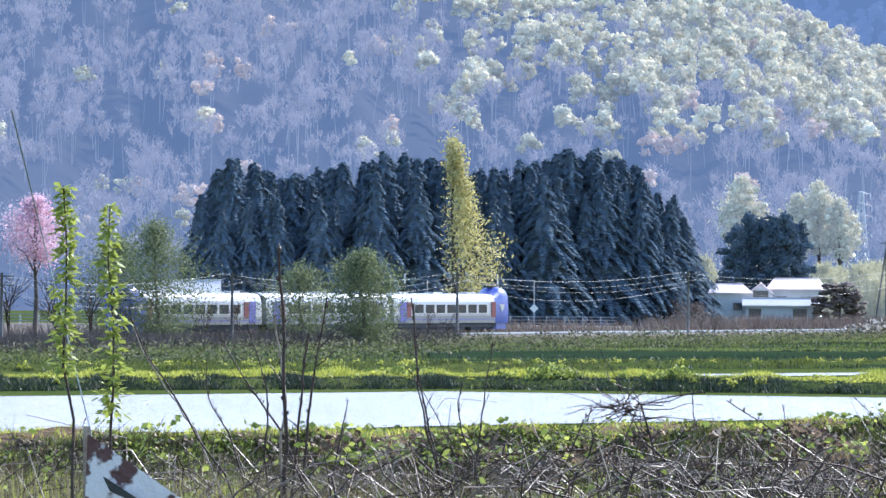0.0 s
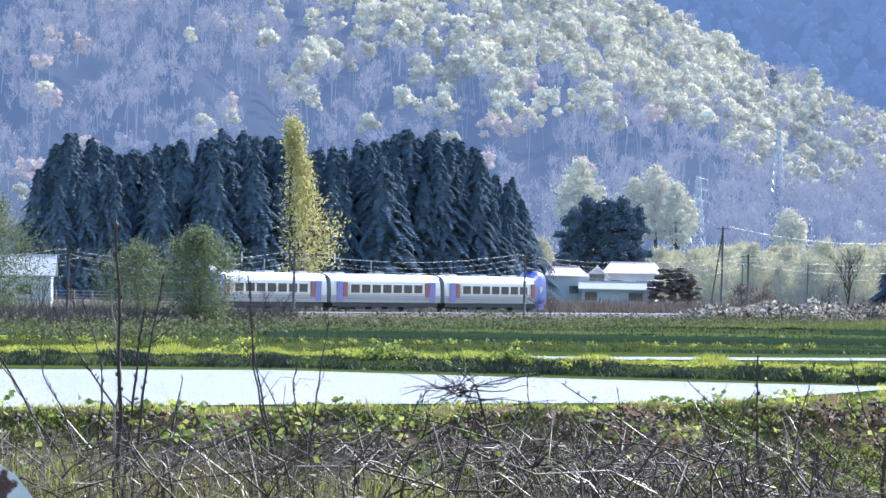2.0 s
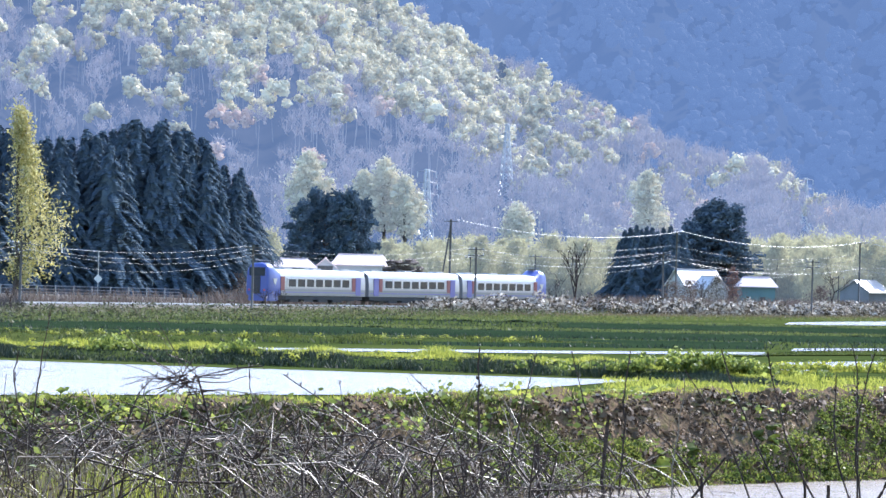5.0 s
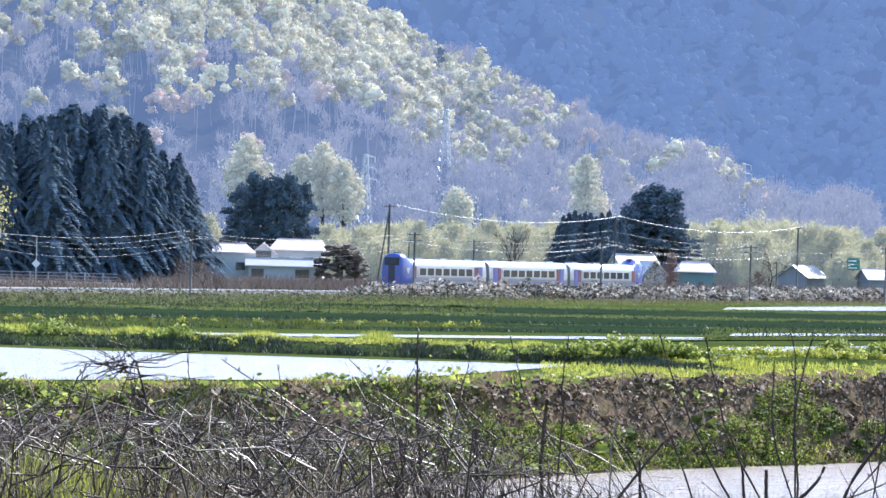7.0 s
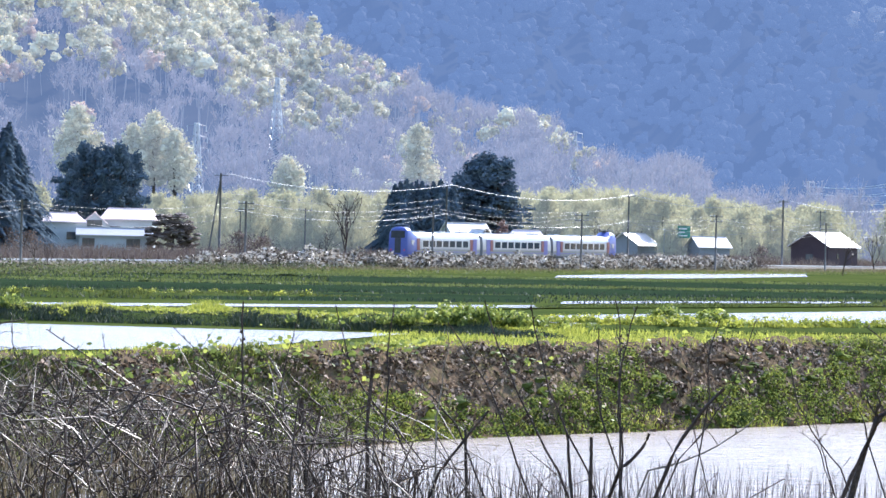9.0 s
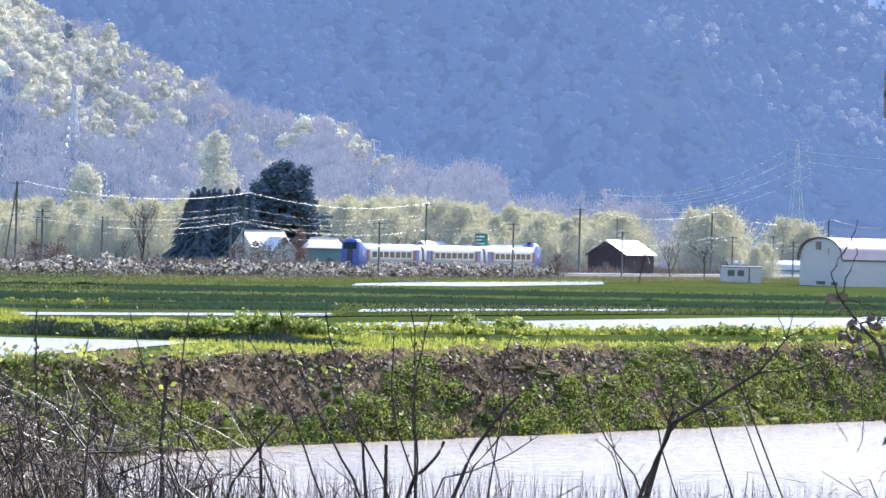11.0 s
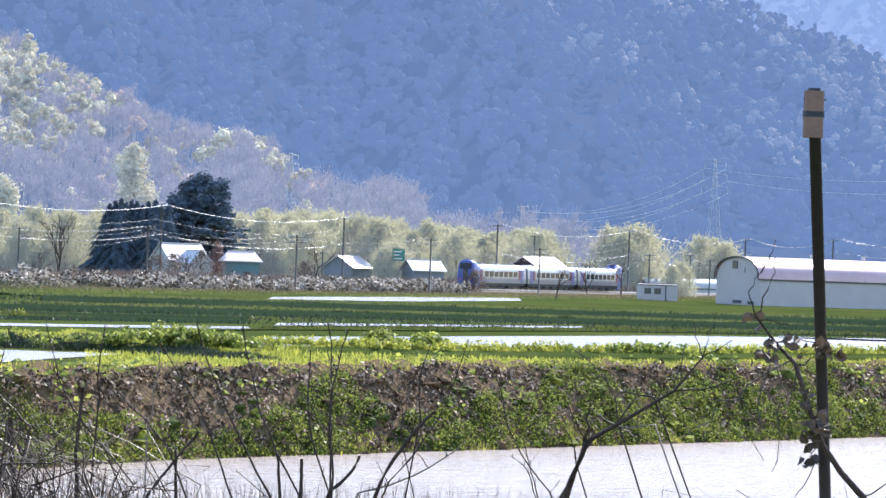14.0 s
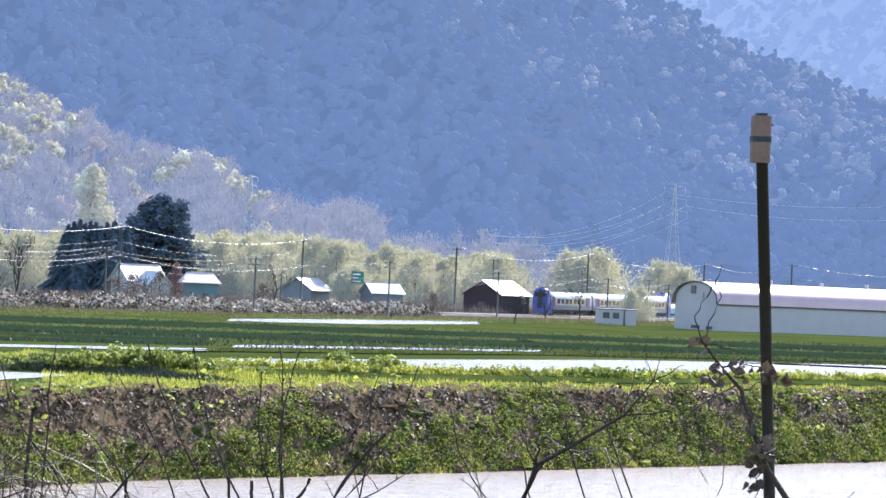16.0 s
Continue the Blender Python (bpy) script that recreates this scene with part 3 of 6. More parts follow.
def sunny():
    """The slope with young leaves: the shoulder of the hill and its ridge."""
    while True:
        b, d = anywhere(-1000, 620, 0.3, 1.05)()
        k = (d - 900) / (1650.0 - 500 * min(max((b + 100) / 1000, 0), 1) - 900)
        if rng.uniform() < np.interp(b, (-1000, -650, -350, -50, 150, 500), (0.06, 0.5, 1.0, 0.8, 0.09, 0.03)) * np.interp(k, (0.3, 0.42, 0.55, 1.0), (0.0, 0.15, 0.9, 1.0)) * (0.5 + 0.5 * (lump(b, d, 0.012) > -0.1)):
            return b, d


def thin_foot():
    """Fewer crowns over the slope's foot, where the dark floor stands in for shade."""
    while True:
        b, d = anywhere(-1900, 1100, 0.02, 1.05)()
        k = (d - 900) / (1650.0 - 500 * min(max((b + 100) / 1000, 0), 1) - 900)
        shade = np.interp(b, (-1000, -750, -120, 0), (0.8, 0.22, 0.22, 1.0))
        if rng.uniform() < np.interp(k, (0.0, 0.14, 0.2, 0.4, 0.5), (1.0, 1.0, shade, shade, 1.0)):
            if not (-800 < b < 0 and 0.5 < k < 0.97 and rng.uniform() < 0.5):
                return b, d


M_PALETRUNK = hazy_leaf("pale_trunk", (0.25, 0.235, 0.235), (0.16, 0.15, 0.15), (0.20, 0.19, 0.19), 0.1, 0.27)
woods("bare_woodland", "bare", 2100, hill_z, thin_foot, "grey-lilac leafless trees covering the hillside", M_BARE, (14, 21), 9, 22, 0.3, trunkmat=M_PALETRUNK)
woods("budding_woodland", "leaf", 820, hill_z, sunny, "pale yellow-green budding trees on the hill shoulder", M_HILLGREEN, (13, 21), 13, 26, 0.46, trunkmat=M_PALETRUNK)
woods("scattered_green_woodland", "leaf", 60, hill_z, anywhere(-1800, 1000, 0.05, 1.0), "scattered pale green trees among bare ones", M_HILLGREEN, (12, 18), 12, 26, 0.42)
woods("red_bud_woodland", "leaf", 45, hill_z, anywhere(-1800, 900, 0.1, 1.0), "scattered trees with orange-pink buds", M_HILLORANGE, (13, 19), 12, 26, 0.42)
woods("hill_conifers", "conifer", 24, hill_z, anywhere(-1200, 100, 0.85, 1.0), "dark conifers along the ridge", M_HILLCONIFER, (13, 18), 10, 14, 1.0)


def far_pick():
    return rng.uniform(-700, 1900), 1900 + 1000 * rng.uniform(0.02, 1.03)


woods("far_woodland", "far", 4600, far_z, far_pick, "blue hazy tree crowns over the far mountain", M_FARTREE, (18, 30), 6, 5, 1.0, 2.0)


def far_sunny():
    """The upper shoulder of the far mountain, where paler crowns stand in for grazing sun."""
    while True:
        b, d = rng.uniform(800, 1950), 1900 + 1000 * rng.uniform(0.3, 1.0)
        if rng.uniform() < np.interp(b, (800, 1250, 1600), (0.02, 0.25, 1.0)):
            return b, d


woods("far_sunlit_woodland", "far", 900, far_z, far_sunny, "crowns on the far mountain shoulder, painted paler as if sunlit", M_FARLIT, (18, 28), 8, 6, 0.9, 2.0)


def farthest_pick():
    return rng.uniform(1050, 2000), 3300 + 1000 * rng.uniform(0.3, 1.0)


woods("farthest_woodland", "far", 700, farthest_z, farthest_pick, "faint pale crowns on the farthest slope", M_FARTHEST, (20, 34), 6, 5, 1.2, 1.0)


# ---- trees of the plain ----
def spruce(seed, h=18.0, w=3.2):
    """Trunk and crown of a spruce: whorls of drooping sprays."""
    r = np.random.default_rng(seed)
    trunk, crown = Bag(), Bag()
    trunk.tube([(0, 0, 0), (0.1, 0, h * 0.5), (0, 0.05, h * 0.97)], (0.24, 0.15, 0.03), 6)
    # inner mass of needles, then whorls of long fronds over it
    zs = np.linspace(0.04 * h, 0.95 * h, 26)
    t = np.linspace(0, 2 * np.pi, 15)[:-1]
    rings = []
    for z in zs:
        rr = 0.6 * w * (1 - z / h) ** 1.02 * (1 + r.normal(0, 0.16, len(t))) * r.uniform(0.85, 1.15)
        rings.append(np.stack([rr * np.cos(t), rr * np.sin(t), z + r.normal(0, 0.12, len(t))], 1))
    rings = np.array(rings)
    crown.grid(np.concatenate([rings, rings[:, :1]], 1))
    z = h * 0.05
    while z < h * 0.985:
        k = z / h
        reach = w * 1.08 * (1 - k) ** 1.02 * r.uniform(0.75, 1.18) + 0.08
        n = 13 if k < 0.7 else 8
        a0 = r.uniform(0, 6.28)
        for i in range(n):
            a = a0 + i * 6.28 / n + r.normal(0, 0.2)
            L = reach * r.uniform(0.7, 1.2)
            out = np.array((math.cos(a), math.sin(a), 0))
            m = max(5, int(L * 3.0))
            t = np.linspace(0.3, 1, m)
            c = np.array((0, 0, z + r.normal(0, 0.15))) + out * (t * L)[:, None]
            c[:, 2] += 0.16 * L * np.sin(t * 2.4) - 0.42 * L * t ** 2
            side = np.cross(out, (0, 0, 1))
            wd = (0.2 * L * (1.05 - t) + 0.22) * r.uniform(0.7, 1.3, m)
            wd = wd[:, None]
            low = np.array((0, 0, 1)) * 0.35 * wd
            tip = c + out * 0.5 - np.array((0, 0, 0.26)) * r.uniform(0.5, 1.5, (m, 1))
            crown.add(np.stack([c - out * 0.25, c + side * wd - low, tip, c - side * wd - low], 1), np.arange(4 * m).reshape(-1, 4))
            hang = c - np.array((0, 0, 1)) * r.uniform(0.25, 0.75, (m, 1)) + out * 0.1
            crown.add(np.stack([c - side * 0.28, c + side * 0.28, hang], 1), np.arange(3 * m).reshape(-1, 3))
        z += 0.62 if k < 0.8 else 0.36
    return trunk, crown


def grow(name, label, trunk, crown, bark, leaf, category="tree", group=""):
    t = thing(name, label, category, group=group)
    part("trunk", trunk, bark, t, smooth=True)
    part("crown", crown, leaf, t)
    return t


spruces = []
for q in range(5):
    tr, cr = spruce(20 + q, 18.0, (5.8, 6.6, 7.2, 6.2, 7.6)[q])
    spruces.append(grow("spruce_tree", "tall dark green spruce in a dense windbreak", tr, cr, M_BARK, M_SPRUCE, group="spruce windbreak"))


def plant(ob, b, d, scale, turn, z=-0.1, first=[]):
    """Sets the built tree the first time, and copies of it after that."""
    m = Matrix.Translation([float(q) for q in spot(b, d, z)]) @ Matrix.Rotation(radians(turn), 4, "Z")
    if ob not in first:
        first.append(ob)
        ob.scale = (scale,) * 3
        ob.matrix_basis = m @ Matrix.Diagonal((scale, scale, scale, 1))
        return ob
    c = copy_thing(ob, m)
    c.matrix_basis = m @ Matrix.Diagonal((scale, scale, scale, 1))
    return c


def pine(seed, h, w):
    """A broad pine: a forked trunk and flat uneven cushions of needles with gaps between them."""
    r = np.random.default_rng(seed)
    trunk, crown = Bag(), Bag()
    trunk.tube([(0, 0, -0.2), (0.2, 0, h * 0.45), (-0.1, 0.1, h * 0.9)], (h * 0.02, h * 0.014, h * 0.004), 6)
    for i in range(20):
        k = 0.16 + 0.8 * (i + r.uniform(0, 0.9)) / 20
        a = i * 2.4 + r.normal(0, 0.3)
        reach = w * (0.15 + 1.25 * (1 - k) ** 0.6) * r.uniform(0.5, 1.1)
        out = np.array((math.cos(a), math.sin(a), 0.12))
        e = np.array((0, 0, h * k)) + out * reach
        trunk.tube([(0, 0, h * k - 0.4), np.array((0, 0, h * k)) + out * reach * 0.5, e], (h * 0.007, h * 0.005, h * 0.002), 4)
        n = 7
        c = np.array((0, 0, h * k)) + out * (reach * np.linspace(0.35, 1.08, n))[:, None] + r.normal(0, 1, (n, 3)) * (0.09 * w, 0.09 * w, 0.03 * h)
        crown.lumps(c, w * r.uniform(0.06, 0.16, n), 0.4, 0.3).tufts(c, w * 0.24, 46, 0.17, -0.4, 0.7)
    top = np.array((0, 0, h * 0.95)) + r.normal(0, 0.07 * w, (6, 3))
    crown.lumps(top, w * 0.1, 0.8, 0.3).tufts(top, w * 0.2, 60, 0.17, -0.3, 0.6)
    return trunk, crown


pines = []
for q in range(3):
    tr, cr = pine(70 + q, 14.0, (2.5, 2.9, 2.2)[q])
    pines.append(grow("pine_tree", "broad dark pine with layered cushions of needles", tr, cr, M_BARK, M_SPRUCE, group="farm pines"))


# windbreak: heights follow its rounded outline
def wall_top(b):
    return np.interp(b, (-1345, -1290, -1250, -1180, -1130, -1000, -900, -840, -770, -680, -600, -540, -500, -460, -430), (120, 205, 232, 205, 200, 240, 236, 215, 222, 250, 248, 225, 190, 155, 100))


k = 0
for b in np.arange(-1325, -436, 33):
    for row in (0, 1, 2, 3):
        bb = b + rng.uniform(-12, 12) + 11 * row
        if row > 1 and not -1285 < bb < -440 or row == 0 and not -1300 < bb < -470:
            continue
        d = 446 + 7 * row + rng.uniform(-2.5, 2.5) + (bb + 1325) * 0.045
        top = wall_top(bb) + 14 - rng.uniform(0, 20) - (rng.uniform(22, 80) if row == 0 else 0)
        plant(spruces[k % 5], bb, d, (up(top, d) + 0.1) / 18.0, rng.uniform(0, 360))
        k += 1
for q, (b, v) in enumerate(((-362, 118), (-336, 140), (-318, 130), (-294, 136), (-272, 140), (-250, 124))):
    d = 585 + rng.uniform(-5, 5)
    plant(pines[q % 3], b, d, (up(v, d)) / 14.0, rng.uniform(0, 360))
for b, v in ((203, 66), (212, 86), (222, 92), (232, 95), (241, 88), (250, 93), (260, 92), (270, 86), (280, 92), (292, 95), (303, 84), (316, 88)):
    plant(spruces[k % 5], b, 640 + rng.uniform(-4, 4), up(v, 640) / 18.0, rng.uniform(0, 360))
    k += 1


def leaf_tree(seed, h, w, base, n, leaf, blobs=14, flame=False, limbs=9, body=0.0, fan=False):
    """Trunk with limbs, and a loose crown of small leaves in clumps with gaps."""
    r = np.random.default_rng(seed)
    trunk, crown = Bag(), Bag()
    trunk.tube([(0, 0, -0.3), (0.05 * w, 0, h * 0.3), (-0.03 * w, 0.04 * w, h * 0.62), (0, 0, h * 0.93)], (h * 0.022, h * 0.016, h * 0.009, h * 0.002), 6)
    per = n // blobs
    for i in range(blobs):
        k = (i + r.uniform(0.2, 0.8)) / blobs
        wide = (math.sin(math.pi * min(1, 0.12 + k * 0.88)) ** 0.7 if not flame else (1.02 - k) ** 0.8 * min(1, k * 6 + 0.2)) * w
        a = i * 2.4 + r.uniform(-0.5, 0.5)
        rad = wide * r.uniform(0.25, 0.75)
        c = np.array((rad * math.cos(a), rad * math.sin(a), base + (h - base) * k))
        if flame:
            c[0] += 0.75 * w * (1 - k) * min(1, k * 5)
        size = max(0.25 * w, wide * 0.62)
        u = r.normal(size=(per, 3)) * 0.5
        crown.leaves(c + u * np.array((size, size, size * (0.9 if not flame else 1.2))), leaf * r.uniform(0.6, 1.3, per), 0.0, 1.2)
        if fan:
            crown.fans(c + u[:8] * size, size * 0.7, 12, 0.05)
        if body:
            crown.lumps(c + u[:4] * size, size * body * r.uniform(0.6, 1.2, 4), 0.85, 0.22)
        if i < limbs * 2 and i % 2 == 0:
            s = np.array((0, 0, max(h * 0.15, c[2] - 0.6 * rad - 0.1 * h)))
            trunk.tube([s, (s + c) / 2 + (0, 0, 0.05 * h), c], (h * 0.008, h * 0.005, h * 0.002), 4)
    return trunk, crown


def bare_tree(seed, h, w, levels=4, fine=0.028):
    """A leafless tree: limbs forking into thin branches."""
    r = np.random.default_rng(seed)
    bag = Bag()

    def limb(p, d, length, rad, level):
        q = p + d * length * 0.5 + r.normal(0, 0.05, 3) * length
        e = q + (d + r.normal(0, 0.12, 3)) * length * 0.5
        bag.tube([p, q, e], (rad, rad * 0.8, rad * 0.6), 5 if level < 2 else 3, False)
        if level >= levels:
            return
        for i in range(3 if level else 4):
            nd = d + r.normal(0, 0.42, 3) * np.array((w / h * 2.2, w / h * 2.2, 0.6)) + (0, 0, 0.12)
            nd /= np.linalg.norm(nd)
            limb(q if i == 0 else e, nd, length * r.uniform(0.55, 0.8), max(rad * 0.55, fine), level + 1)

    limb(np.array((0, 0, -0.2)), np.array((0.02, 0, 1.0)), h * 0.36, h * 0.02, 0)
    return bag


def single(name, label, b, d, top, w, base, n, leaf, material, seed, flame=False, z=0.0, turn=0, blobs=16, category="tree", body=0.0):
    h = up(top, d) - z
    tr, cr = leaf_tree(seed, h, w, base, n, leaf, blobs, flame, body=body)
    t = grow(name, label, tr, cr, M_BARK, material, category)
    t.matrix_basis = pose(*[float(q) for q in spot(b, d, z)], 0, 0, turn)
    return t


birch = single("birch_tree", "slender yellow-green birch before the dark windbreak", -860, 425, 266, 4.0, 3.0, 6500, 0.17, M_BIRCH, 3, True, blobs=26)
single("willow_bush", "round fresh green willow bush in front of the railway", -1020, 340, 62, 4.0, 0.4, 15000, 0.10, M_WILLOW, 5, z=-0.1, blobs=22)
single("willow_bush", "spreading dull green willow beside the railway", -1130, 345, 34, 4.2, 0.5, 9000, 0.09, M_WILLOW, 6, z=-0.1, blobs=20)
single("willow_tree", "tall soft green willow behind the leafy shoots", -1385, 330, 108, 4.8, 0.8, 15000, 0.10, M_WILLOW, 8, z=-0.1, blobs=22)
single("willow_tree", "tall soft green willow near the cherry", -1452, 345, 84, 4.4, 0.6, 12000, 0.10, M_WILLOW, 9, z=-0.1, blobs=20)
single("cherry_tree", "pink blossoming cherry tree behind bare brush", -1597, 360, 158, 3.0, 7.4, 6500, 0.12, M_PINK, 10, blobs=20)

bare_kinds = []
for q in range(4):
    t = thing("bare_tree", "leafless grey-brown tree with fine branching", "tree", group="bare trees of the plain")
    part("crown", bare_tree(40 + q, 8.0, (3.0, 4.0, 3.5, 5.0)[q]), M_TWIG, t)
    bare_kinds.append(t)
for q, (b, d, v) in enumerate(((128, 540, 78), (92, 520, 5), (-30, 520, 5), (-420, 400, -22), (-395, 398, -30), (80, 500, -20), (1005, 560, 16), (580, 690, 40), (350, 560, 10), (-1560, 345, 40), (-1640, 340, 60), (-1500, 330, 48), (-1300, 330, -5), (-1240, 334, -12), (-1545, 325, 10), (-1660, 325, 5), (-1440, 328, -10), (-905, 352, -25), (-870, 350, -30), (1120, 640, 30), (1060, 640, 25))):
    plant(bare_kinds[q % 4], b, d, up(v, d) / 8.0, q * 67)

# pale willows along the river, before the hills
willows = []
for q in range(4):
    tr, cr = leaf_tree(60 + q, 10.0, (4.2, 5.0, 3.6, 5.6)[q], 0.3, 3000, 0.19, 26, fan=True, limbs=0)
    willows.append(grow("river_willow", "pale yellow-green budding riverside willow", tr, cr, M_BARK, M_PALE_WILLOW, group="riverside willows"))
for q in range(150):
    b = rng.uniform(-230, 1000)
    d = rng.uniform(700, 860)
    v = np.interp(b, (-230, 0, 300, 460, 800, 1000), (58, 66, 60, 84, 66, 58)) - rng.uniform(0, 40)
    plant(willows[q % 4], b, d, up(v, d) / 10.0, rng.uniform(0, 360))
for b, d, v in ((1098, 720, 64), (1120, 716, 60), (1150, 722, 72), (1160, 735, 60), (1255, 760, 54), (1280, 766, 56), (1300, 758, 48), (1210, 660, 6), (1225, 664, 10), (700, 690, 20), (720, 694, 30), (-420, 640, 60), (-405, 640, 30)):
    plant(willows[q % 4], b, d, up(v, d) / 10.0, rng.uniform(0, 360))
    q += 1
for q, (b, d, v, w) in enumerate(((-350, 900, 200, 5.0), (-318, 905, 150, 4.0), (-215, 905, 192, 5.0), (-252, 900, 172, 3.6), (-178, 900, 165, 4.0), (250, 950, 185, 3.6), (262, 955, 130, 4.0), (675, 1150, 122, 4.5), (20, 900, 120, 4.0))):
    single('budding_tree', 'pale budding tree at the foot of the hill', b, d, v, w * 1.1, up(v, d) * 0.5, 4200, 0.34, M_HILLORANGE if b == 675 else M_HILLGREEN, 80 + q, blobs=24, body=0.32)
for q, (b, v, wide) in enumerate(((334, 100, 1.0), (352, 128, 1.15), (372, 138, 1.25), (394, 128, 1.2), (404, 84, 1.3), (345, 70, 1.2))):
    ob = plant(pines[q % 3], b, 650 + rng.uniform(-3, 3), 1.0, rng.uniform(0, 360))
    h = up(v, 650) / 14.0
    ob.matrix_basis = ob.matrix_basis @ Matrix.Diagonal((h * wide * 1.35, h * wide * 1.35, h, 1))
    tagged(ob, "broad dark conifer beside the farmhouse", "tree", "garden conifers")
shrub = thing("clipped_pine", "brown-green garden pine clipped into flat tiers beside the farmhouse", "tree", spot(-180, 512, 0))
tiers = Bag()
for z, wide in ((1.2, 3.0), (2.1, 3.4), (3.0, 3.2), (3.9, 3.3), (4.8, 2.6), (5.5, 1.6)):
    q = np.stack([rng.uniform(-wide, wide, 26), rng.normal(0, 0.6, 26), z + rng.normal(0, 0.28, 26)], 1)
    tiers.lumps(q, rng.uniform(0.35, 0.7, 26), 0.4, 0.2).tufts(q, 0.5, 16, 0.12, -0.1, 0.5)
part("trunk", Bag().tube([(0, 0, -0.2), (0.2, 0, 2.6), (0, 0, 5.4)], (0.22, 0.16, 0.06), 6), M_BARK, shrub, smooth=True)
part("crown", tiers, M_TWIGCLOUD, shrub)
single("blossom_shrub", "pale budding garden shrub beside the farmhouse", 376, 598, 4, 1.6, 0.4, 1400, 0.12, M_SASA, 15, category="shrub")
single("red_shrub", "reddish-brown leafless shrub beside the teal shed", 404, 600, 20, 1.5, 0.3, 2200, 0.10, M_REDTWIG, 14, category="shrub")
for q, (b, d, v) in enumerate(((-470, 480, -18), (-430, 476, -24), (-60, 468, -14), (330, 575, -4), (300, 580, -10), (-20, 470, -22), (560, 600, -12), (860, 600, -16))):
    single("bare_bush", "rounded reddish-brown leafless bush behind the railway", b, d, v, 2.4, 0.1, 1500, 0.12, M_TWIGCLOUD, 90 + q, category="shrub")


# ---- the train: three diesel railcars, a driving cab at each end of the set ----
M_SILVER = mat("silver_body", (0.38, 0.38, 0.41), (0.33, 0.33, 0.36), 0.35, 0.4, 8, 0.03, 0.25)
M_LOWER = mat("grey_lower_body", (0.21, 0.215, 0.23), (0.17, 0.175, 0.19), 0.4, 0.4, 8, 0.03, 0.2)
M_BAND = mat("pale_window_band", (0.52, 0.52, 0.53), (0.46, 0.46, 0.48), 0.35, 0.4, 8, 0.02, 0.1)
M_ROOF = mat("pale_roof", (0.50, 0.50, 0.52), (0.42, 0.42, 0.44), 0.36, 0.5, 6, 0.05, 0.2, gloss=0.5)
M_CABBLUE = mat("cab_blue", (0.075, 0.105, 0.36), (0.06, 0.085, 0.30), 0.35, 0.8, 8, 0.02)
M_INDIGO = mat("door_indigo", (0.10, 0.10, 0.34), (0.08, 0.08, 0.29), 0.4, 0.8, 8, 0.02)
M_RED = mat("door_red", (0.17, 0.02, 0.035), (0.14, 0.016, 0.03), 0.4, 0.8, 8, 0.02)
M_DARKGLASS = mat("train_glass", (0.02, 0.03, 0.045), (0.035, 0.048, 0.065), 0.12, 1, 6, 0, gloss=0.18)
# Cab side panes: the pale colour stands in for a white reflection.
M_PALEGLASS = mat("cab_glass_reflection", (0.45, 0.47, 0.5), (0.38, 0.40, 0.43), 0.1, 1, 6, 0, gloss=0.8)
M_UNDER = mat("underframe", (0.03, 0.032, 0.045), (0.055, 0.055, 0.06), 0.7, 2, 12, 0.3)
M_WHEEL = mat("wheel_steel", (0.12, 0.10, 0.09), (0.22, 0.2, 0.19), 0.5, 3, 20, 0.2, 0.7)
M_LAMP = mat("tail_lamp", (0.6, 0.05, 0.04), (0.5, 0.04, 0.03), 0.3, 3, 20, 0)
M_RUBBER = mat("gangway_rubber", (0.02, 0.02, 0.022), (0.035, 0.035, 0.035), 0.8, 3, 20, 0.3)
# body section from the sill over the roof, half width by height
SECTION = [(1.36, 0.95), (1.41, 1.25), (1.42, 1.9), (1.40, 2.5), (1.33, 3.05), (1.18, 3.38), (0.92, 3.58), (0.5, 3.70), (0, 3.74)]


def loft(bag, rows):
    """Skins over a row of sections (y, width factor, height factor, lift)."""
    half = SECTION + [(-x, z) for x, z in SECTION[-2::-1]]
    p = np.zeros((len(rows), len(half), 3))
    for i, (y, w, h, lift) in enumerate(rows):
        for j, (x, z) in enumerate(half):
            p[i, j] = (x * w, y, 0.95 + (z - 0.95) * h + lift)
    bag.grid(p)
    n = len(half)
    for i in (0, len(rows) - 1):
        bag.add(p[i], [list(range(n))])


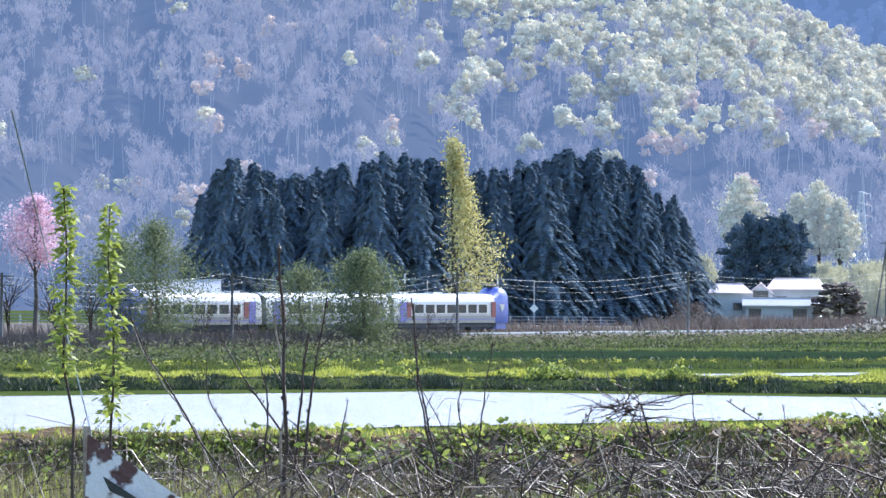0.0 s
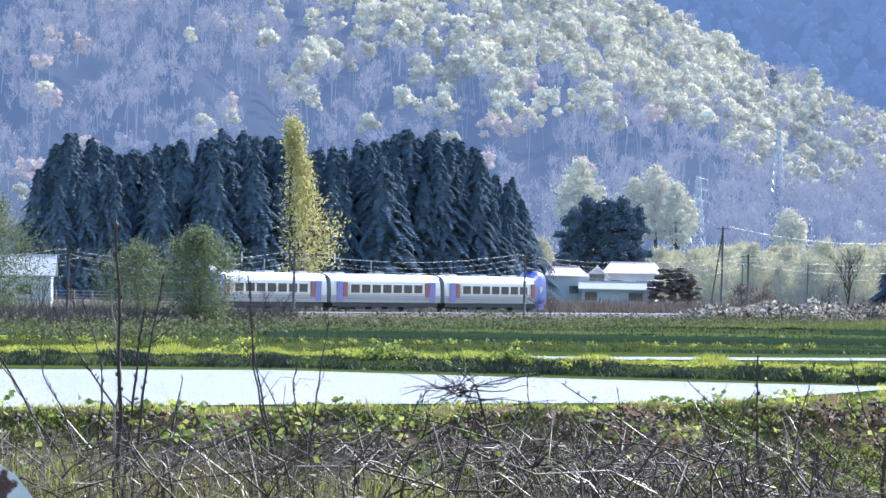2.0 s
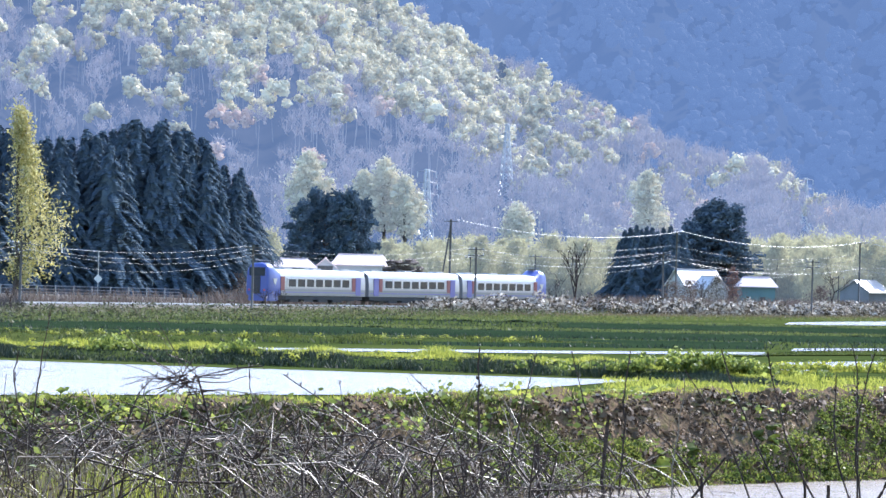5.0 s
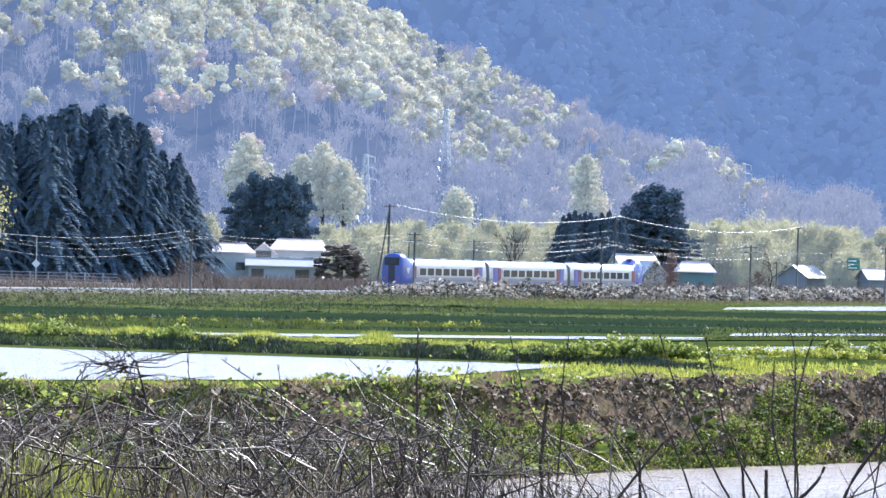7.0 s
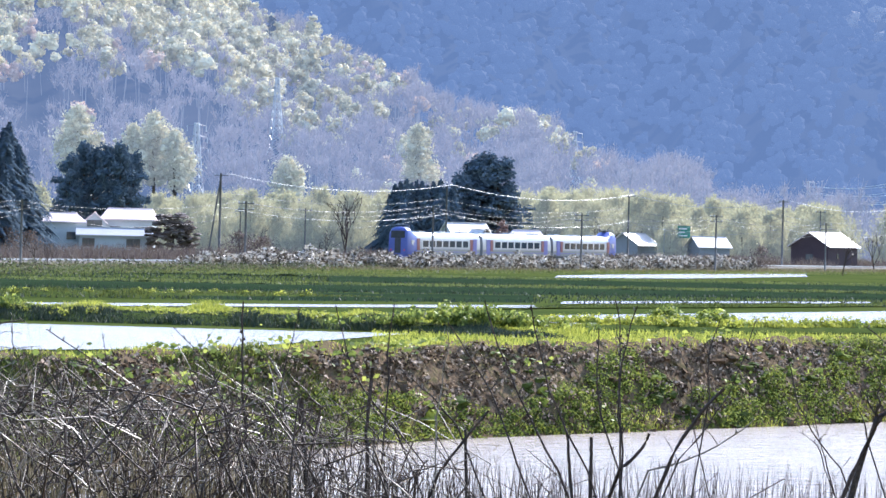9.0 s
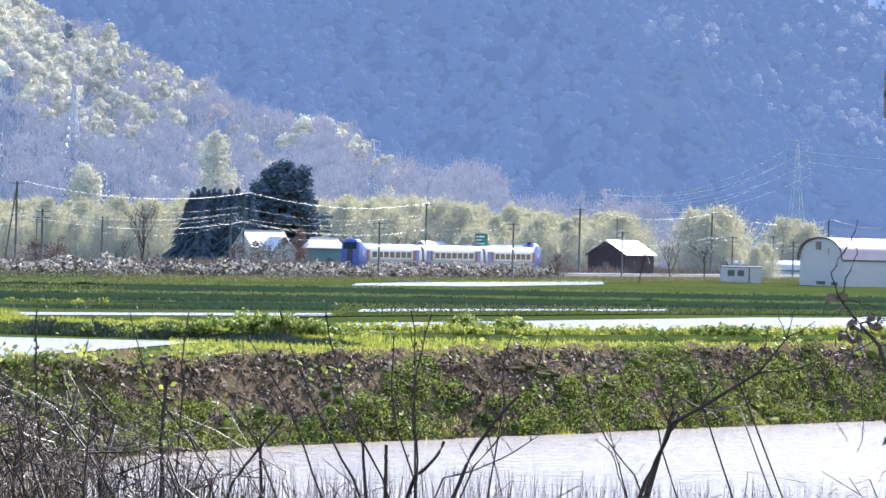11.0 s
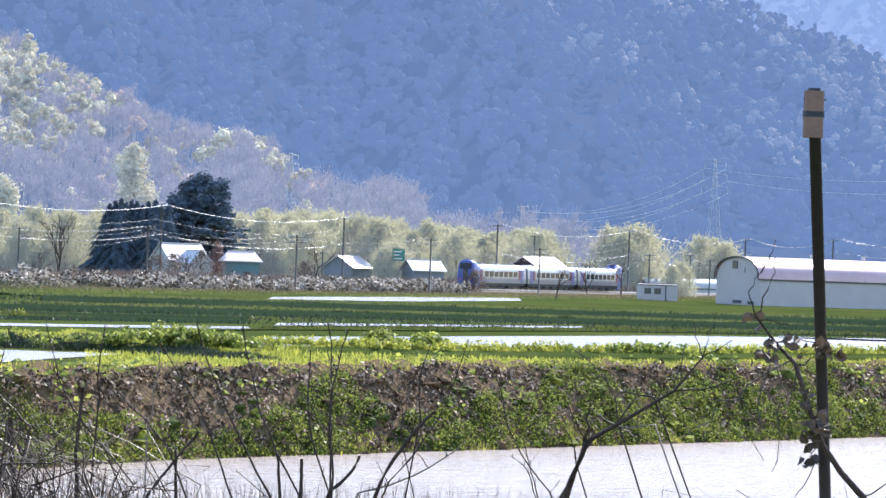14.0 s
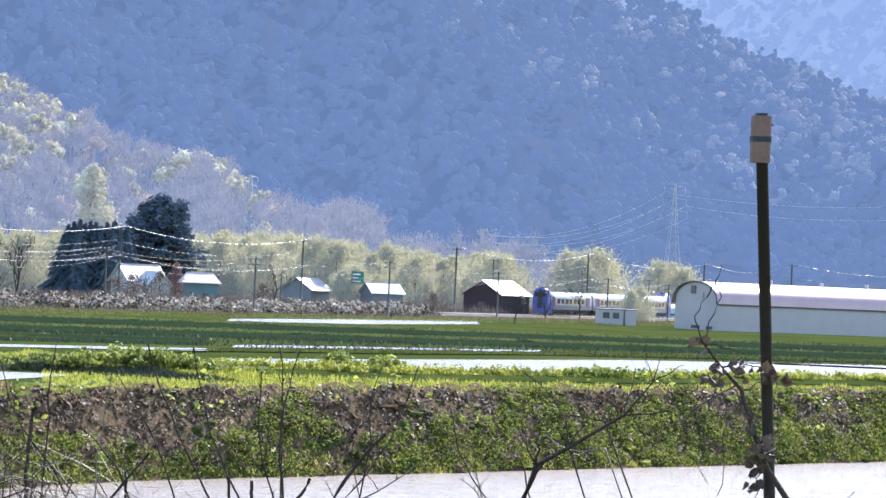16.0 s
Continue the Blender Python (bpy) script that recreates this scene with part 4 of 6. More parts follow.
def railcar(cab, label):
    """One car, 20.8 m long, centred; cab: -1 rear, 1 front, 0 none. y runs along the track."""
    car = thing("railcar", label, "train car", group="cars of the train")
    H = 10.35
    y0 = -H + (2.6 if cab < 0 else 0)
    y1 = H - (2.6 if cab > 0 else 0)
    body = Bag()
    loft(body, [(y0, 1, 1, 0), (y1, 1, 1, 0)])
    part("body", body, M_SILVER, car, smooth=False)
    roof = Bag()
    top = [(1.345, 3.0), (1.20, 3.40), (0.93, 3.61), (0.5, 3.73), (0, 3.77), (-0.5, 3.73), (-0.93, 3.61), (-1.20, 3.40), (-1.345, 3.0)]
    roof.grid(np.array([[(x, y, z) for x, z in top] for y in (y0 + 0.02, y1 - 0.02)]))
    part("roof", roof, M_ROOF, car, "pale glossy roof")
    for y in np.linspace(y0 + 3, y1 - 3, 3):
        part("roof_unit", Bag().box(-0.5, 0.5, y - 0.9, y + 0.9, 3.7, 3.92, 0.1), M_ROOF, car)
    if cab:
        s = cab
        c = Bag()
        ys = H - 2.6
        loft(c, [(s * (ys - 0.02), 1.004, 1.0, 0), (s * (ys + 0.45), 1.004, 1.06, 0), (s * (ys + 1.2), 1.0, 1.22, 0), (s * (ys + 1.35), 1.0, 1.25, 0), (s * (ys + 2.3), 0.98, 1.24, 0), (s * (ys + 2.5), 0.95, 1.2, 0), (s * (ys + 2.6), 0.90, 1.12, 0)])
        cabp = part("cab", c, M_CABBLUE, car, "raised blue driving cab", True)
        part("windscreen", Bag().box(-1.0, 1.0, s * (ys + 2.5) - 0.13, s * (ys + 2.5) + 0.13, 3.0, 3.9, 0.05), M_DARKGLASS, cabp)
        part("head_rail", Bag().tube([(x, s * (ys + y), 4.36 + z) for x, y, z in ((-0.9, 1.4, 0), (-0.9, 1.4, 0.3), (0.9, 1.4, 0.3), (0.9, 1.4, 0))], 0.04, 5), M_STEEL, cabp)
        part("end_door", Bag().box(-0.42, 0.42, s * (ys + 2.62) - 0.04, s * (ys + 2.62) + 0.04, 1.1, 3.0, 0.02), M_UNDER, cabp)
        part("skirt", Bag().box(-1.3, 1.3, min(s * ys, s * (ys + 2.5)), max(s * ys, s * (ys + 2.5)), 0.35, 0.96, 0.35), M_CABBLUE, cabp)
        for x in (-0.95, 0.95):
            part("tail_lamp", Bag().tube([(x, s * (ys + 2.5), 1.5), (x, s * (ys + 2.66), 1.5)], 0.1, 8), M_LAMP, cabp)
        for x in (-1.43, 1.43):
            ring = [(s * (ys + 0.75), 2.75), (s * (ys + 1.65), 2.75), (s * (ys + 1.5), 2.3), (s * (ys + 1.15), 2.05)]
            ring = [(x + e, y, z) for e in (-0.02, 0.02) for y, z in ring]
            part("cab_window", Bag().add(ring, [(0, 1, 2, 3), (7, 6, 5, 4), (0, 4, 5, 1), (1, 5, 6, 2), (2, 6, 7, 3), (3, 7, 4, 0)]), M_PALEGLASS, cabp)
            part("red_panel", Bag().box(x - 0.02, x + 0.02, s * (ys - 0.35) - 0.4, s * (ys - 0.35) + 0.4, 1.5, 3.0), M_RED, cabp)
        part("cab_roof_vent", Bag().box(-0.35, 0.35, s * (ys + 1.3) - 0.35, s * (ys + 1.3) + 0.35, 4.36, 4.52, 0.08), M_UNDER, cabp)
    doors = [y for y in (y0 + 1.6, y1 - 1.6) if not (cab and (y > 0) == (cab > 0))]
    for y in doors:
        e = 1 if y > 0 else -1
        for x in (-1.43, 1.43):
            d = part("passenger_door", Bag().box(x - 0.02, x + 0.02, y - 0.55, y + 0.55, 1.05, 3.0), M_INDIGO, car, "indigo door")
            part("red_panel", Bag().box(x - 0.025, x + 0.025, y - e * 1.0 - 0.36, y - e * 1.0 + 0.36, 1.5, 2.95), M_RED, d)
    w0 = y0 + (1.4 if cab < 0 else 3.4)
    w1 = y1 - (1.4 if cab > 0 else 3.4)
    n = 7
    pitch = (w1 - w0) / n
    for i in range(n):
        y = w0 + pitch * (i + 0.5)
        for x in (-1.425, 1.425):
            part("side_window", Bag().box(x - 0.02, x + 0.02, y - pitch * 0.40, y + pitch * 0.40, 1.92, 2.72), M_DARKGLASS, car)
    for x in (-1.425, 1.425):
        part("lower_panel", Bag().box(x - 0.008, x + 0.008, y0 + 0.05, y1 - 0.05, 0.98, 1.66), M_LOWER, car, "duller grey lower body panel")
        part("window_band", Bag().box(x - 0.013, x + 0.013, w0 - 0.1, w1 + 0.1, 1.84, 2.80), M_BAND, car, "pale window band")
        part("waist_band", Bag().box(x - 0.012, x + 0.012, y0 + 0.3, y1 - 0.3, 1.28, 1.36), M_INDIGO, car)
    for y in np.linspace(-4.6, 4.6, 4):
        part("underfloor_box", Bag().box(-1.2, 1.2, y - 1.0, y + 1.0, 0.28, 0.96, 0.08), M_UNDER, car)
    part("underframe", Bag().box(-1.28, 1.28, -H + 0.4, H - 0.4, 0.55, 0.97), M_UNDER, car)
    for y in (-7.1, 7.1):
        bogie = part("bogie", Bag().box(-1.1, 1.1, y - 1.6, y + 1.6, 0.42, 0.72, 0.15), M_UNDER, car)
        for dy in (-1.05, 1.05):
            for x in (-0.55, 0.55):
                part("wheel", Bag().tube([(x - 0.06, y + dy, 0.43), (x + 0.06, y + dy, 0.43)], 0.43, 14), M_WHEEL, bogie)
    for e in (-1, 1):
        if e != cab:
            part("gangway", Bag().box(-0.95, 0.95, e * H - 0.28, e * H + 0.28, 0.9, 3.45, 0.05), M_RUBBER, car)
    return car


cars = [railcar(-1, "silver railcar with a blue driving cab, windows and red doors"), railcar(0, "silver middle railcar with dark windows and indigo doors"), railcar(1, "silver leading railcar with a blue driving cab")]

# ---- poles, wires, pylons ----
M_CAP = mat("insulator", (0.55, 0.56, 0.58), (0.45, 0.46, 0.48), 0.3, 5, 20, 0)


def utility_pole(b, d, top, arms=2, tall=False, z=-0.1, r=0.14, stay=False):
    p = thing("utility_pole", "tall grey roadside utility pole carrying bright wires" if tall else "grey lineside utility pole carrying wires", "utility pole", spot(b, d, 0), -b / 122, "tall utility poles" if tall else "lineside utility poles")
    h = up(top, d)
    part("pole", Bag().tube([(0, 0, z), (0, 0, h)], (r, r * 0.75), 8), M_CONCRETE, p, smooth=True)
    for i in range(arms):
        y = h - 0.25 - 0.7 * i
        arm = part("cross_arm", Bag().box(-0.9, 0.9, -0.05, 0.05, y - 0.05, y + 0.05), M_CONCRETE, p)
        for x in (-0.8, -0.25, 0.8):
            part("insulator", Bag().tube([(x, 0, y + 0.05), (x, 0, y + 0.15), (x, 0, y + 0.22)], (0.05, 0.07, 0.03), 6), M_CAP, arm)
    if stay:
        part("brace_pole", Bag().tube([(-1.6, 0.5, z), (0, 0, h - 0.6)], 0.12, 6), M_CONCRETE, p)
    return spot(b, d, h)


def wire(a, b, sag, r=0.018, n=18, name="overhead_wire", label="thin overhead wire shining in the backlight", material=None):
    t = np.linspace(0, 1, n)[:, None]
    p = np.asarray(a) * (1 - t) + np.asarray(b) * t
    p[:, 2] -= (4 * sag * t * (1 - t))[:, 0]
    tagged(part(name, Bag().tube(p, r, 6, False), material or M_WIRE, smooth=True), label, "wire", "overhead wires")


LOW = [(-1960, 290, 26), (-1655, 306, 28), (-1250, 335, 31), (-852, 368, 34), (-444, 405, 37), (-50, 447, 44), (281, 485, 44), (544, 520, 37), (781, 556, 40), (974, 597, 30), (1168, 640, 26), (1275, 690, 20), (1400, 740, 16)]
tops = [utility_pole(b, d, v) for b, d, v in LOW]
for a, b in zip(tops, tops[1:]):
    for k, (dz, sag) in enumerate(((-0.1, 0.9), (-0.45, 1.15), (-0.8, 1.25), (-1.35, 1.5))):
        off = np.array(((-0.8, -0.25, 0.8, 0.0)[k], 0, dz))
        wire(a + off, b + off, sag, 0.012 if k else 0.016)
TALL = [(-700, 560, 70), (-96, 520, 92), (304, 600, 82), (626, 650, 72), (898, 615, 69), (1131, 700, 68), (1336, 720, 59), (1490, 730, 64), (1800, 760, 64)]
ttops = [utility_pole(b, d, v, 1, True, r=0.17, stay=(b == -96)) for b, d, v in TALL]
for a, b in zip(ttops[1:], ttops[2:]):
    wire(a + (0.8, 0, 0), b + (0.8, 0, 0), 1.6, 0.036, label="thick bright overhead cable between tall poles", material=M_CABLE)
    wire(a + (-0.8, 0, -2.2), b + (-0.8, 0, -2.2), 1.4, 0.02)
    wire(a + (-0.8, 0, -2.9), b + (-0.8, 0, -3.1), 1.7, 0.018)
    wire(a + (0.2, 0, -4.4), b + (0.2, 0, -4.4), 1.5, 0.024, material=M_CABLE)
for b, d, v in ((964, 690, 52), (-60, 640, 28), (128, 600, 20), (590, 640, 10), (1240, 720, 28), (55, 520, 34)):
    utility_pole(b, d, v, 1, True, r=0.12)


def pylon(b, d, top, foot, arms=3):
    h0, h = up(foot, d), up(top, d)
    p = thing("power_pylon", "steel lattice power pylon on the hill foot", "pylon", spot(b, d, 0), -b / 122 + 20, "power pylons")
    H = h - h0
    thick = 0.2 if d < 1400 else 0.07
    legs = [(sx, sy) for sx in (-1, 1) for sy in (-1, 1)]

    def width(k):
        return 0.11 * H * (1 - k) ** 1.3 + 0.55

    for sx, sy in legs:
        t = np.linspace(0, 1, 7)
        part("leg", Bag().tube([(sx * width(k) / 2 * 1.4, sy * width(k) / 2 * 1.4, h0 + k * H) for k in t], thick, 4), M_CAP, p)
    brace = Bag()
    levels = np.linspace(0, 1, 11)
    for a, c in zip(levels, levels[1:]):
        wa, wc = width(a) * 0.7, width(c) * 0.7
        for s in (-1, 1):
            for q in (-1, 1):
                brace.tube([(q * wa, s * wa, h0 + a * H), (-q * wc, s * wc, h0 + c * H)], thick * 0.6, 3)
                brace.tube([(s * wa, q * wa, h0 + a * H), (s * wc, -q * wc, h0 + c * H)], thick * 0.6, 3)
    part("bracing", brace, M_CAP, p)
    ends = []
    for i in range(arms):
        k = 0.97 - 0.11 * i
        z = h0 + k * H
        L = 0.10 * H * (1 + 0.12 * i)
        arm = part("cross_arm", Bag().tube([(-L, 0, z), (0, 0, z + 0.5), (L, 0, z)], (0.07, 0.14, 0.07), 4), M_STEEL, p)
        for s in (-1, 1):
            part("insulator_string", Bag().tube([(s * L, 0, z), (s * L, 0, z - 0.055 * H)], 0.13, 5), M_CAP, arm)
            ends.append(np.array(p.matrix_basis @ Vector((s * L, 0, z - 0.055 * H))))
    return ends


P1, P2 = pylon(-141, 1000, 180, 0), pylon(-1, 1180, 264, 120)
P3, P4, P5 = pylon(527, 1300, 182, 40), pylon(1278, 1750, 198, 0), pylon(941, 1750, 104, 0)
for a, b in zip(P5, P4):
    wire(a, b, 8, 0.09, label="high voltage line between pylons", material=M_HVLINE)
for a, b in list(zip(P4, [spot(1900, 1700, q[2] + 4) for q in P4]))[::3]:
    wire(a, b, 6, 0.07, label="high voltage line between pylons", material=M_HVLINE)

# ---- buildings ----
M_WALL_PALE = mat("pale_siding", (0.52, 0.54, 0.55), (0.44, 0.46, 0.47), 0.8, 0.6, 8, 0.15)
M_WALL_TEAL = mat("teal_siding", (0.16, 0.255, 0.265), (0.13, 0.21, 0.22), 0.8, 0.6, 8, 0.15)
M_WALL_RED = mat("dark_red_boards", (0.07, 0.04, 0.047), (0.05, 0.03, 0.036), 0.85, 0.7, 9, 0.3)
M_WALL_GREY = mat("grey_boards", (0.28, 0.285, 0.31), (0.22, 0.225, 0.245), 0.85, 0.7, 9, 0.3)
M_WALL_WHITE = mat("white_siding", (0.50, 0.46, 0.45), (0.43, 0.395, 0.385), 0.7, 0.4, 5, 0.1)
M_ROOF_PINK = mat("faded_pink_roof", (0.76, 0.63, 0.62), (0.66, 0.53, 0.52), 0.5, 0.5, 6, 0.15, 0.0)
M_ROOF_WHITE = mat("pale_metal_roof", (0.60, 0.57, 0.56), (0.50, 0.47, 0.465), 0.42, 0.5, 6, 0.12, 0.15)
M_ROOF_RED = mat("rusty_pink_roof", (0.60, 0.42, 0.40), (0.50, 0.33, 0.32), 0.36, 0.4, 5, 0.1, 0.25)
M_TRIM = mat("dark_trim", (0.06, 0.06, 0.065), (0.09, 0.09, 0.09), 0.6, 2, 12, 0.1)
M_PANE = mat("house_glass", (0.05, 0.06, 0.07), (0.08, 0.09, 0.10), 0.08, 1, 6, 0, gloss=0.6)
M_FILM = mat("greenhouse_film", (0.70, 0.72, 0.72), (0.62, 0.64, 0.65), 0.3, 0.4, 5, 0.15, clear=0.35)


def house(name, label, b, d, L, W, wall, rise, turn, wm, rm, windows=(), door=None, eave=0.45, z=-0.2, hip=0.0):
    """A gabled house: four walls, gables, two roof slabs with eaves, windows with frames. The ridge runs along x."""
    h = thing(name, label, "house", spot(b, d, 0), turn)
    x, y = L / 2, W / 2
    walls = Bag().box(-x, x, -y, y, z, wall)
    for s in (-1, 1):
        walls.add([(s * x, -y, wall), (s * x, y, wall), (s * (x - hip), 0, wall + rise)], [(0, 1, 2)])
    part("wall", walls, wm, h)
    ex, ey = x + eave, y + eave
    drop = rise / y * eave
    for s in (-1, 1):
        a = [(-ex, s * ey, wall - drop), (ex, s * ey, wall - drop), (ex - hip, 0, wall + rise + 0.06), (-ex + hip, 0, wall + rise + 0.06)]
        low = [(p, q, r - 0.14) for p, q, r in a]
        part("roof", Bag().add(a + low, [(0, 1, 2, 3), (4, 7, 6, 5), (0, 4, 5, 1), (1, 5, 6, 2), (2, 6, 7, 3), (3, 7, 4, 0)]), rm, h)
        if hip:
            e = [(s * ex, -ey, wall - drop), (s * ex, ey, wall - drop), (s * (ex - hip), 0, wall + rise + 0.06)]
            part("roof", Bag().add(e + [(p, q, r - 0.12) for p, q, r in e], [(0, 1, 2), (3, 5, 4), ]).add(e + [(p, q, r - 0.12) for p, q, r in e], [(0, 3, 4, 1), (1, 4, 5, 2), (2, 5, 3, 0)]), rm, h)
    for face, u, zc, w, t in windows:
        m = {"front": (u, -y - 0.02, 0), "left": (-x - 0.02, u, 90)}[face]
        mm = pose(m[0], m[1], 0, 0, 0, m[2])
        win = part("window", Bag().box(-w / 2, w / 2, -0.05, 0.05, zc - t / 2, zc + t / 2, m=mm), M_TRIM, h)
        for k in (-1, 1):
            part("pane", Bag().box(k * w / 4 - w * 0.21, k * w / 4 + w * 0.21, -0.07, 0.07, zc - t * 0.42, zc + t * 0.42, m=mm), M_PANE, win)
    if door:
        part("door", Bag().box(door - 0.5, door + 0.5, -y - 0.06, -y, z, 2.0), M_TRIM, h)
    part("ridge_cap", Bag().box(-ex + hip, ex - hip, -0.12, 0.12, wall + rise + 0.03, wall + rise + 0.13), rm, h)
    return h


house("farm_annex", "small pale annex with a blazing white metal roof", -374, 520, 5.0, 4.6, 5.0, 0.9, 10, M_WALL_PALE, M_ROOF_PINK, (("front", 1, 3.0, 1.2, 1.0),), hip=1.0)
house("farmhouse", "two-storey farmhouse with a faded pinkish white roof", -254, 527, 6.4, 6.4, 5.5, 1.2, -4, M_WALL_PALE, M_ROOF_PINK, (("front", -1.6, 3.9, 1.4, 0.9), ("front", 1.6, 3.9, 1.4, 0.9)), 0.3, hip=0.7)
house("farmhouse_gable", "upper gable wing with a dark double window", -316, 522, 4.4, 3.0, 4.9, 1.2, 92, M_WALL_PALE, M_ROOF_PINK, (("left", 0, 4.6, 2.0, 1.0),), eave=0.25)
house("farm_porch", "low pale blue-grey porch wing with a white lean roof", -280, 516, 9.2, 3.0, 3.4, 0.7, 2, M_WALL_PALE, M_ROOF_WHITE, (("front", -3.4, 2.2, 1.6, 1.1), ("front", 2.4, 2.2, 1.8, 1.1)), 0.0)
house("farmhouse_east", "low farmhouse with a pale roof half hidden by shrubs", 338, 616, 6.6, 5.4, 3.9, 2.2, 28, M_WALL_PALE, M_ROOF_WHITE, (("front", -1.6, 2.2, 1.6, 1.2), ("front", 1.8, 2.2, 1.6, 1.2)))
house("farmhouse_wing", "white gabled wing of the low farmhouse with dark windows", 364, 610, 4.4, 4.0, 3.4, 1.7, -62, M_WALL_WHITE, M_ROOF_WHITE, (("left", 0.0, 2.6, 1.5, 1.2),), eave=0.3)
house("teal_shed", "teal shed with a pale pink hipped roof", 446, 606, 5.2, 4.4, 4.0, 1.2, 4, M_WALL_TEAL, M_ROOF_PINK, (("front", 0.7, 1.8, 0.8, 0.7),), hip=1.0)
house("grey_shed", "grey gabled shed with a white roof", 636, 700, 8.5, 5.5, 3.4, 1.8, 60, M_WALL_GREY, M_ROOF_WHITE, ())
house("white_roof_shed", "dark shed with a blazing white metal roof", 768, 690, 5.5, 6.5, 3.3, 1.6, 14, M_WALL_GREY, M_ROOF_WHITE, (("front", -0.5, 1.3, 1.0, 0.7),))
house("red_barn", "dark red wooden barn with a pale metal roof", 972, 656, 11.0, 6.8, 4.0, 2.1, 56, M_WALL_RED, M_ROOF_PINK, (("left", 0.0, 2.0, 1.3, 1.0), ("front", -2.0, 2.2, 0.7, 0.8)))
house("roadside_house", "pale-roofed house behind the train and willows", -1340, 420, 7.5, 6, 4.0, 1.8, 8, M_WALL_PALE, M_ROOF_WHITE, (("front", 1, 2.2, 1.4, 1.0),))
house("site_hut", "small white prefabricated hut with two windows", 1184, 600, 6.0, 2.4, 2.45, 0.06, -4, M_WALL_WHITE, M_TRIM, (("front", -1.6, 1.45, 1.0, 0.9), ("front", -0.1, 1.45, 1.0, 0.9)), eave=0.08, z=0.0)
hutpost = Bag().box(1.05, 1.25, -1.26, -1.22, 0.0, 2.45)
part("corner_trim", hutpost, M_TRIM, bpy.data.objects["site_hut"])


def arch_shed(name, label, b, d, W, L, wall, rise, turn, wm, rm, window=False):
    """A round-roofed shed: end walls with an arched head, long walls and a curved roof. Its length runs along x."""
    h = thing(name, label, "shed", spot(b, d, 0), turn)
    t = np.linspace(0, np.pi, 17)
    arc = [(-W / 2 * math.cos(a), wall + rise * math.sin(a) ** 0.8) for a in t]
    for s in (0, L):
        ring = [(s, -W / 2, -0.3)] + [(s, y, z) for y, z in arc] + [(s, W / 2, -0.3)]
        back = [(q[0] + 0.15, q[1], q[2]) for q in ring]
        n = len(ring)
        end = Bag().add(ring + back, [list(range(n))]).add(ring + back, [(i, (i + 1) % n, n + (i + 1) % n, n + i) for i in range(n)])
        end.add(back, [list(range(n))])
        part("end_wall", end, wm, h)
    for y in (-W / 2, W / 2):
        part("long_wall", Bag().box(0.15, L, y - 0.06, y + 0.06, -0.3, wall), wm, h)
    skin = np.array([[(x, y * 1.03, z + 0.08) for y, z in arc] for x in np.linspace(-0.35, L + 0.3, 12)])
    part("roof", Bag().grid(skin), rm, h, smooth=True)
    rim = Bag().tube([(-0.36, y * 1.03, z + 0.08) for y, z in arc], 0.12, 5)
    part("roof_edge", rim, M_TRIM, h)
    part("eave_strip", Bag().box(-0.3, L, -W / 2 * 1.03 - 0.09, -W / 2 * 1.03, wall - 0.08, wall + 0.14), M_TRIM, h)
    if window:
        win = part("window", Bag().box(-0.08, 0.0, 0.15, 1.35, wall + 1.55, wall + 2.75), M_TRIM, h)
        part("pane", Bag().box(-0.10, -0.02, 0.25, 1.25, wall + 1.65, wall + 2.65), M_PANE, win)
        part("vent_box", Bag().box(-0.25, 0.0, -1.8, -1.1, wall + 1.0, wall + 1.8), M_WALL_WHITE, h)
        part("low_vent", Bag().box(-0.1, 0.0, -1.0, 1.0, 0.15, 0.6), M_TRIM, h)
        part("low_vent", Bag().box(-0.1, 0.0, -4.0, -2.6, 0.05, 0.5), M_TRIM, h)
        for x in (14, 24, 33):
            part("roof_vent", Bag().tube([(x, 0, wall + rise), (x, 0, wall + rise + 0.7)], 0.3, 8), M_ROOF_WHITE, h)
    return h


arch_shed("round_roof_barn", "large white barn with a shining round pink-red metal roof", 1325, 592, 10.4, 60, 3.75, 3.3, 27, M_WALL_WHITE, M_ROOF_RED, True)
arch_shed("greenhouse", "white plastic tunnel greenhouse behind shrubs", 1150, 720, 6.0, 30, 1.4, 1.8, 20, M_FILM, M_FILM)
arch_shed("greenhouse", "small white tunnel greenhouse beside a shed", 632, 712, 4.5, 12, 1.6, 1.6, 14, M_FILM, M_FILM)

# ---- road furniture behind the railway ----
M_GREENSIGN = mat("sign_green", (0.02, 0.20, 0.14), (0.02, 0.17, 0.12), 0.4, 2, 12, 0)
M_WHITEPAINT = mat("white_paint", (0.74, 0.74, 0.72), (0.62, 0.62, 0.60), 0.5, 1, 9, 0.05)
sg = thing("road_sign_gantry", "green road sign on a steel cantilever post", "road sign", spot(690, 690, 0), -5)
part("post", Bag().tube([(0, 0, 0), (0, 0, 6.2)], 0.14, 8), M_STEEL, sg)
part("arm", Bag().tube([(0, 0, 6.1), (4.4, 0, 6.1)], 0.09, 6), M_STEEL, sg)
bd = part("sign_board", Bag().box(2.3, 4.5, -0.12, -0.06, 4.6, 6.7, 0.02), M_GREENSIGN, sg)
for z, w in ((6.2, 1.4), (5.6, 1.0), (5.0, 1.5)):
    part("lettering_bar", Bag().box(2.5, 2.5 + w, -0.14, -0.12, z - 0.12, z + 0.12), M_WHITEPAINT, bd)
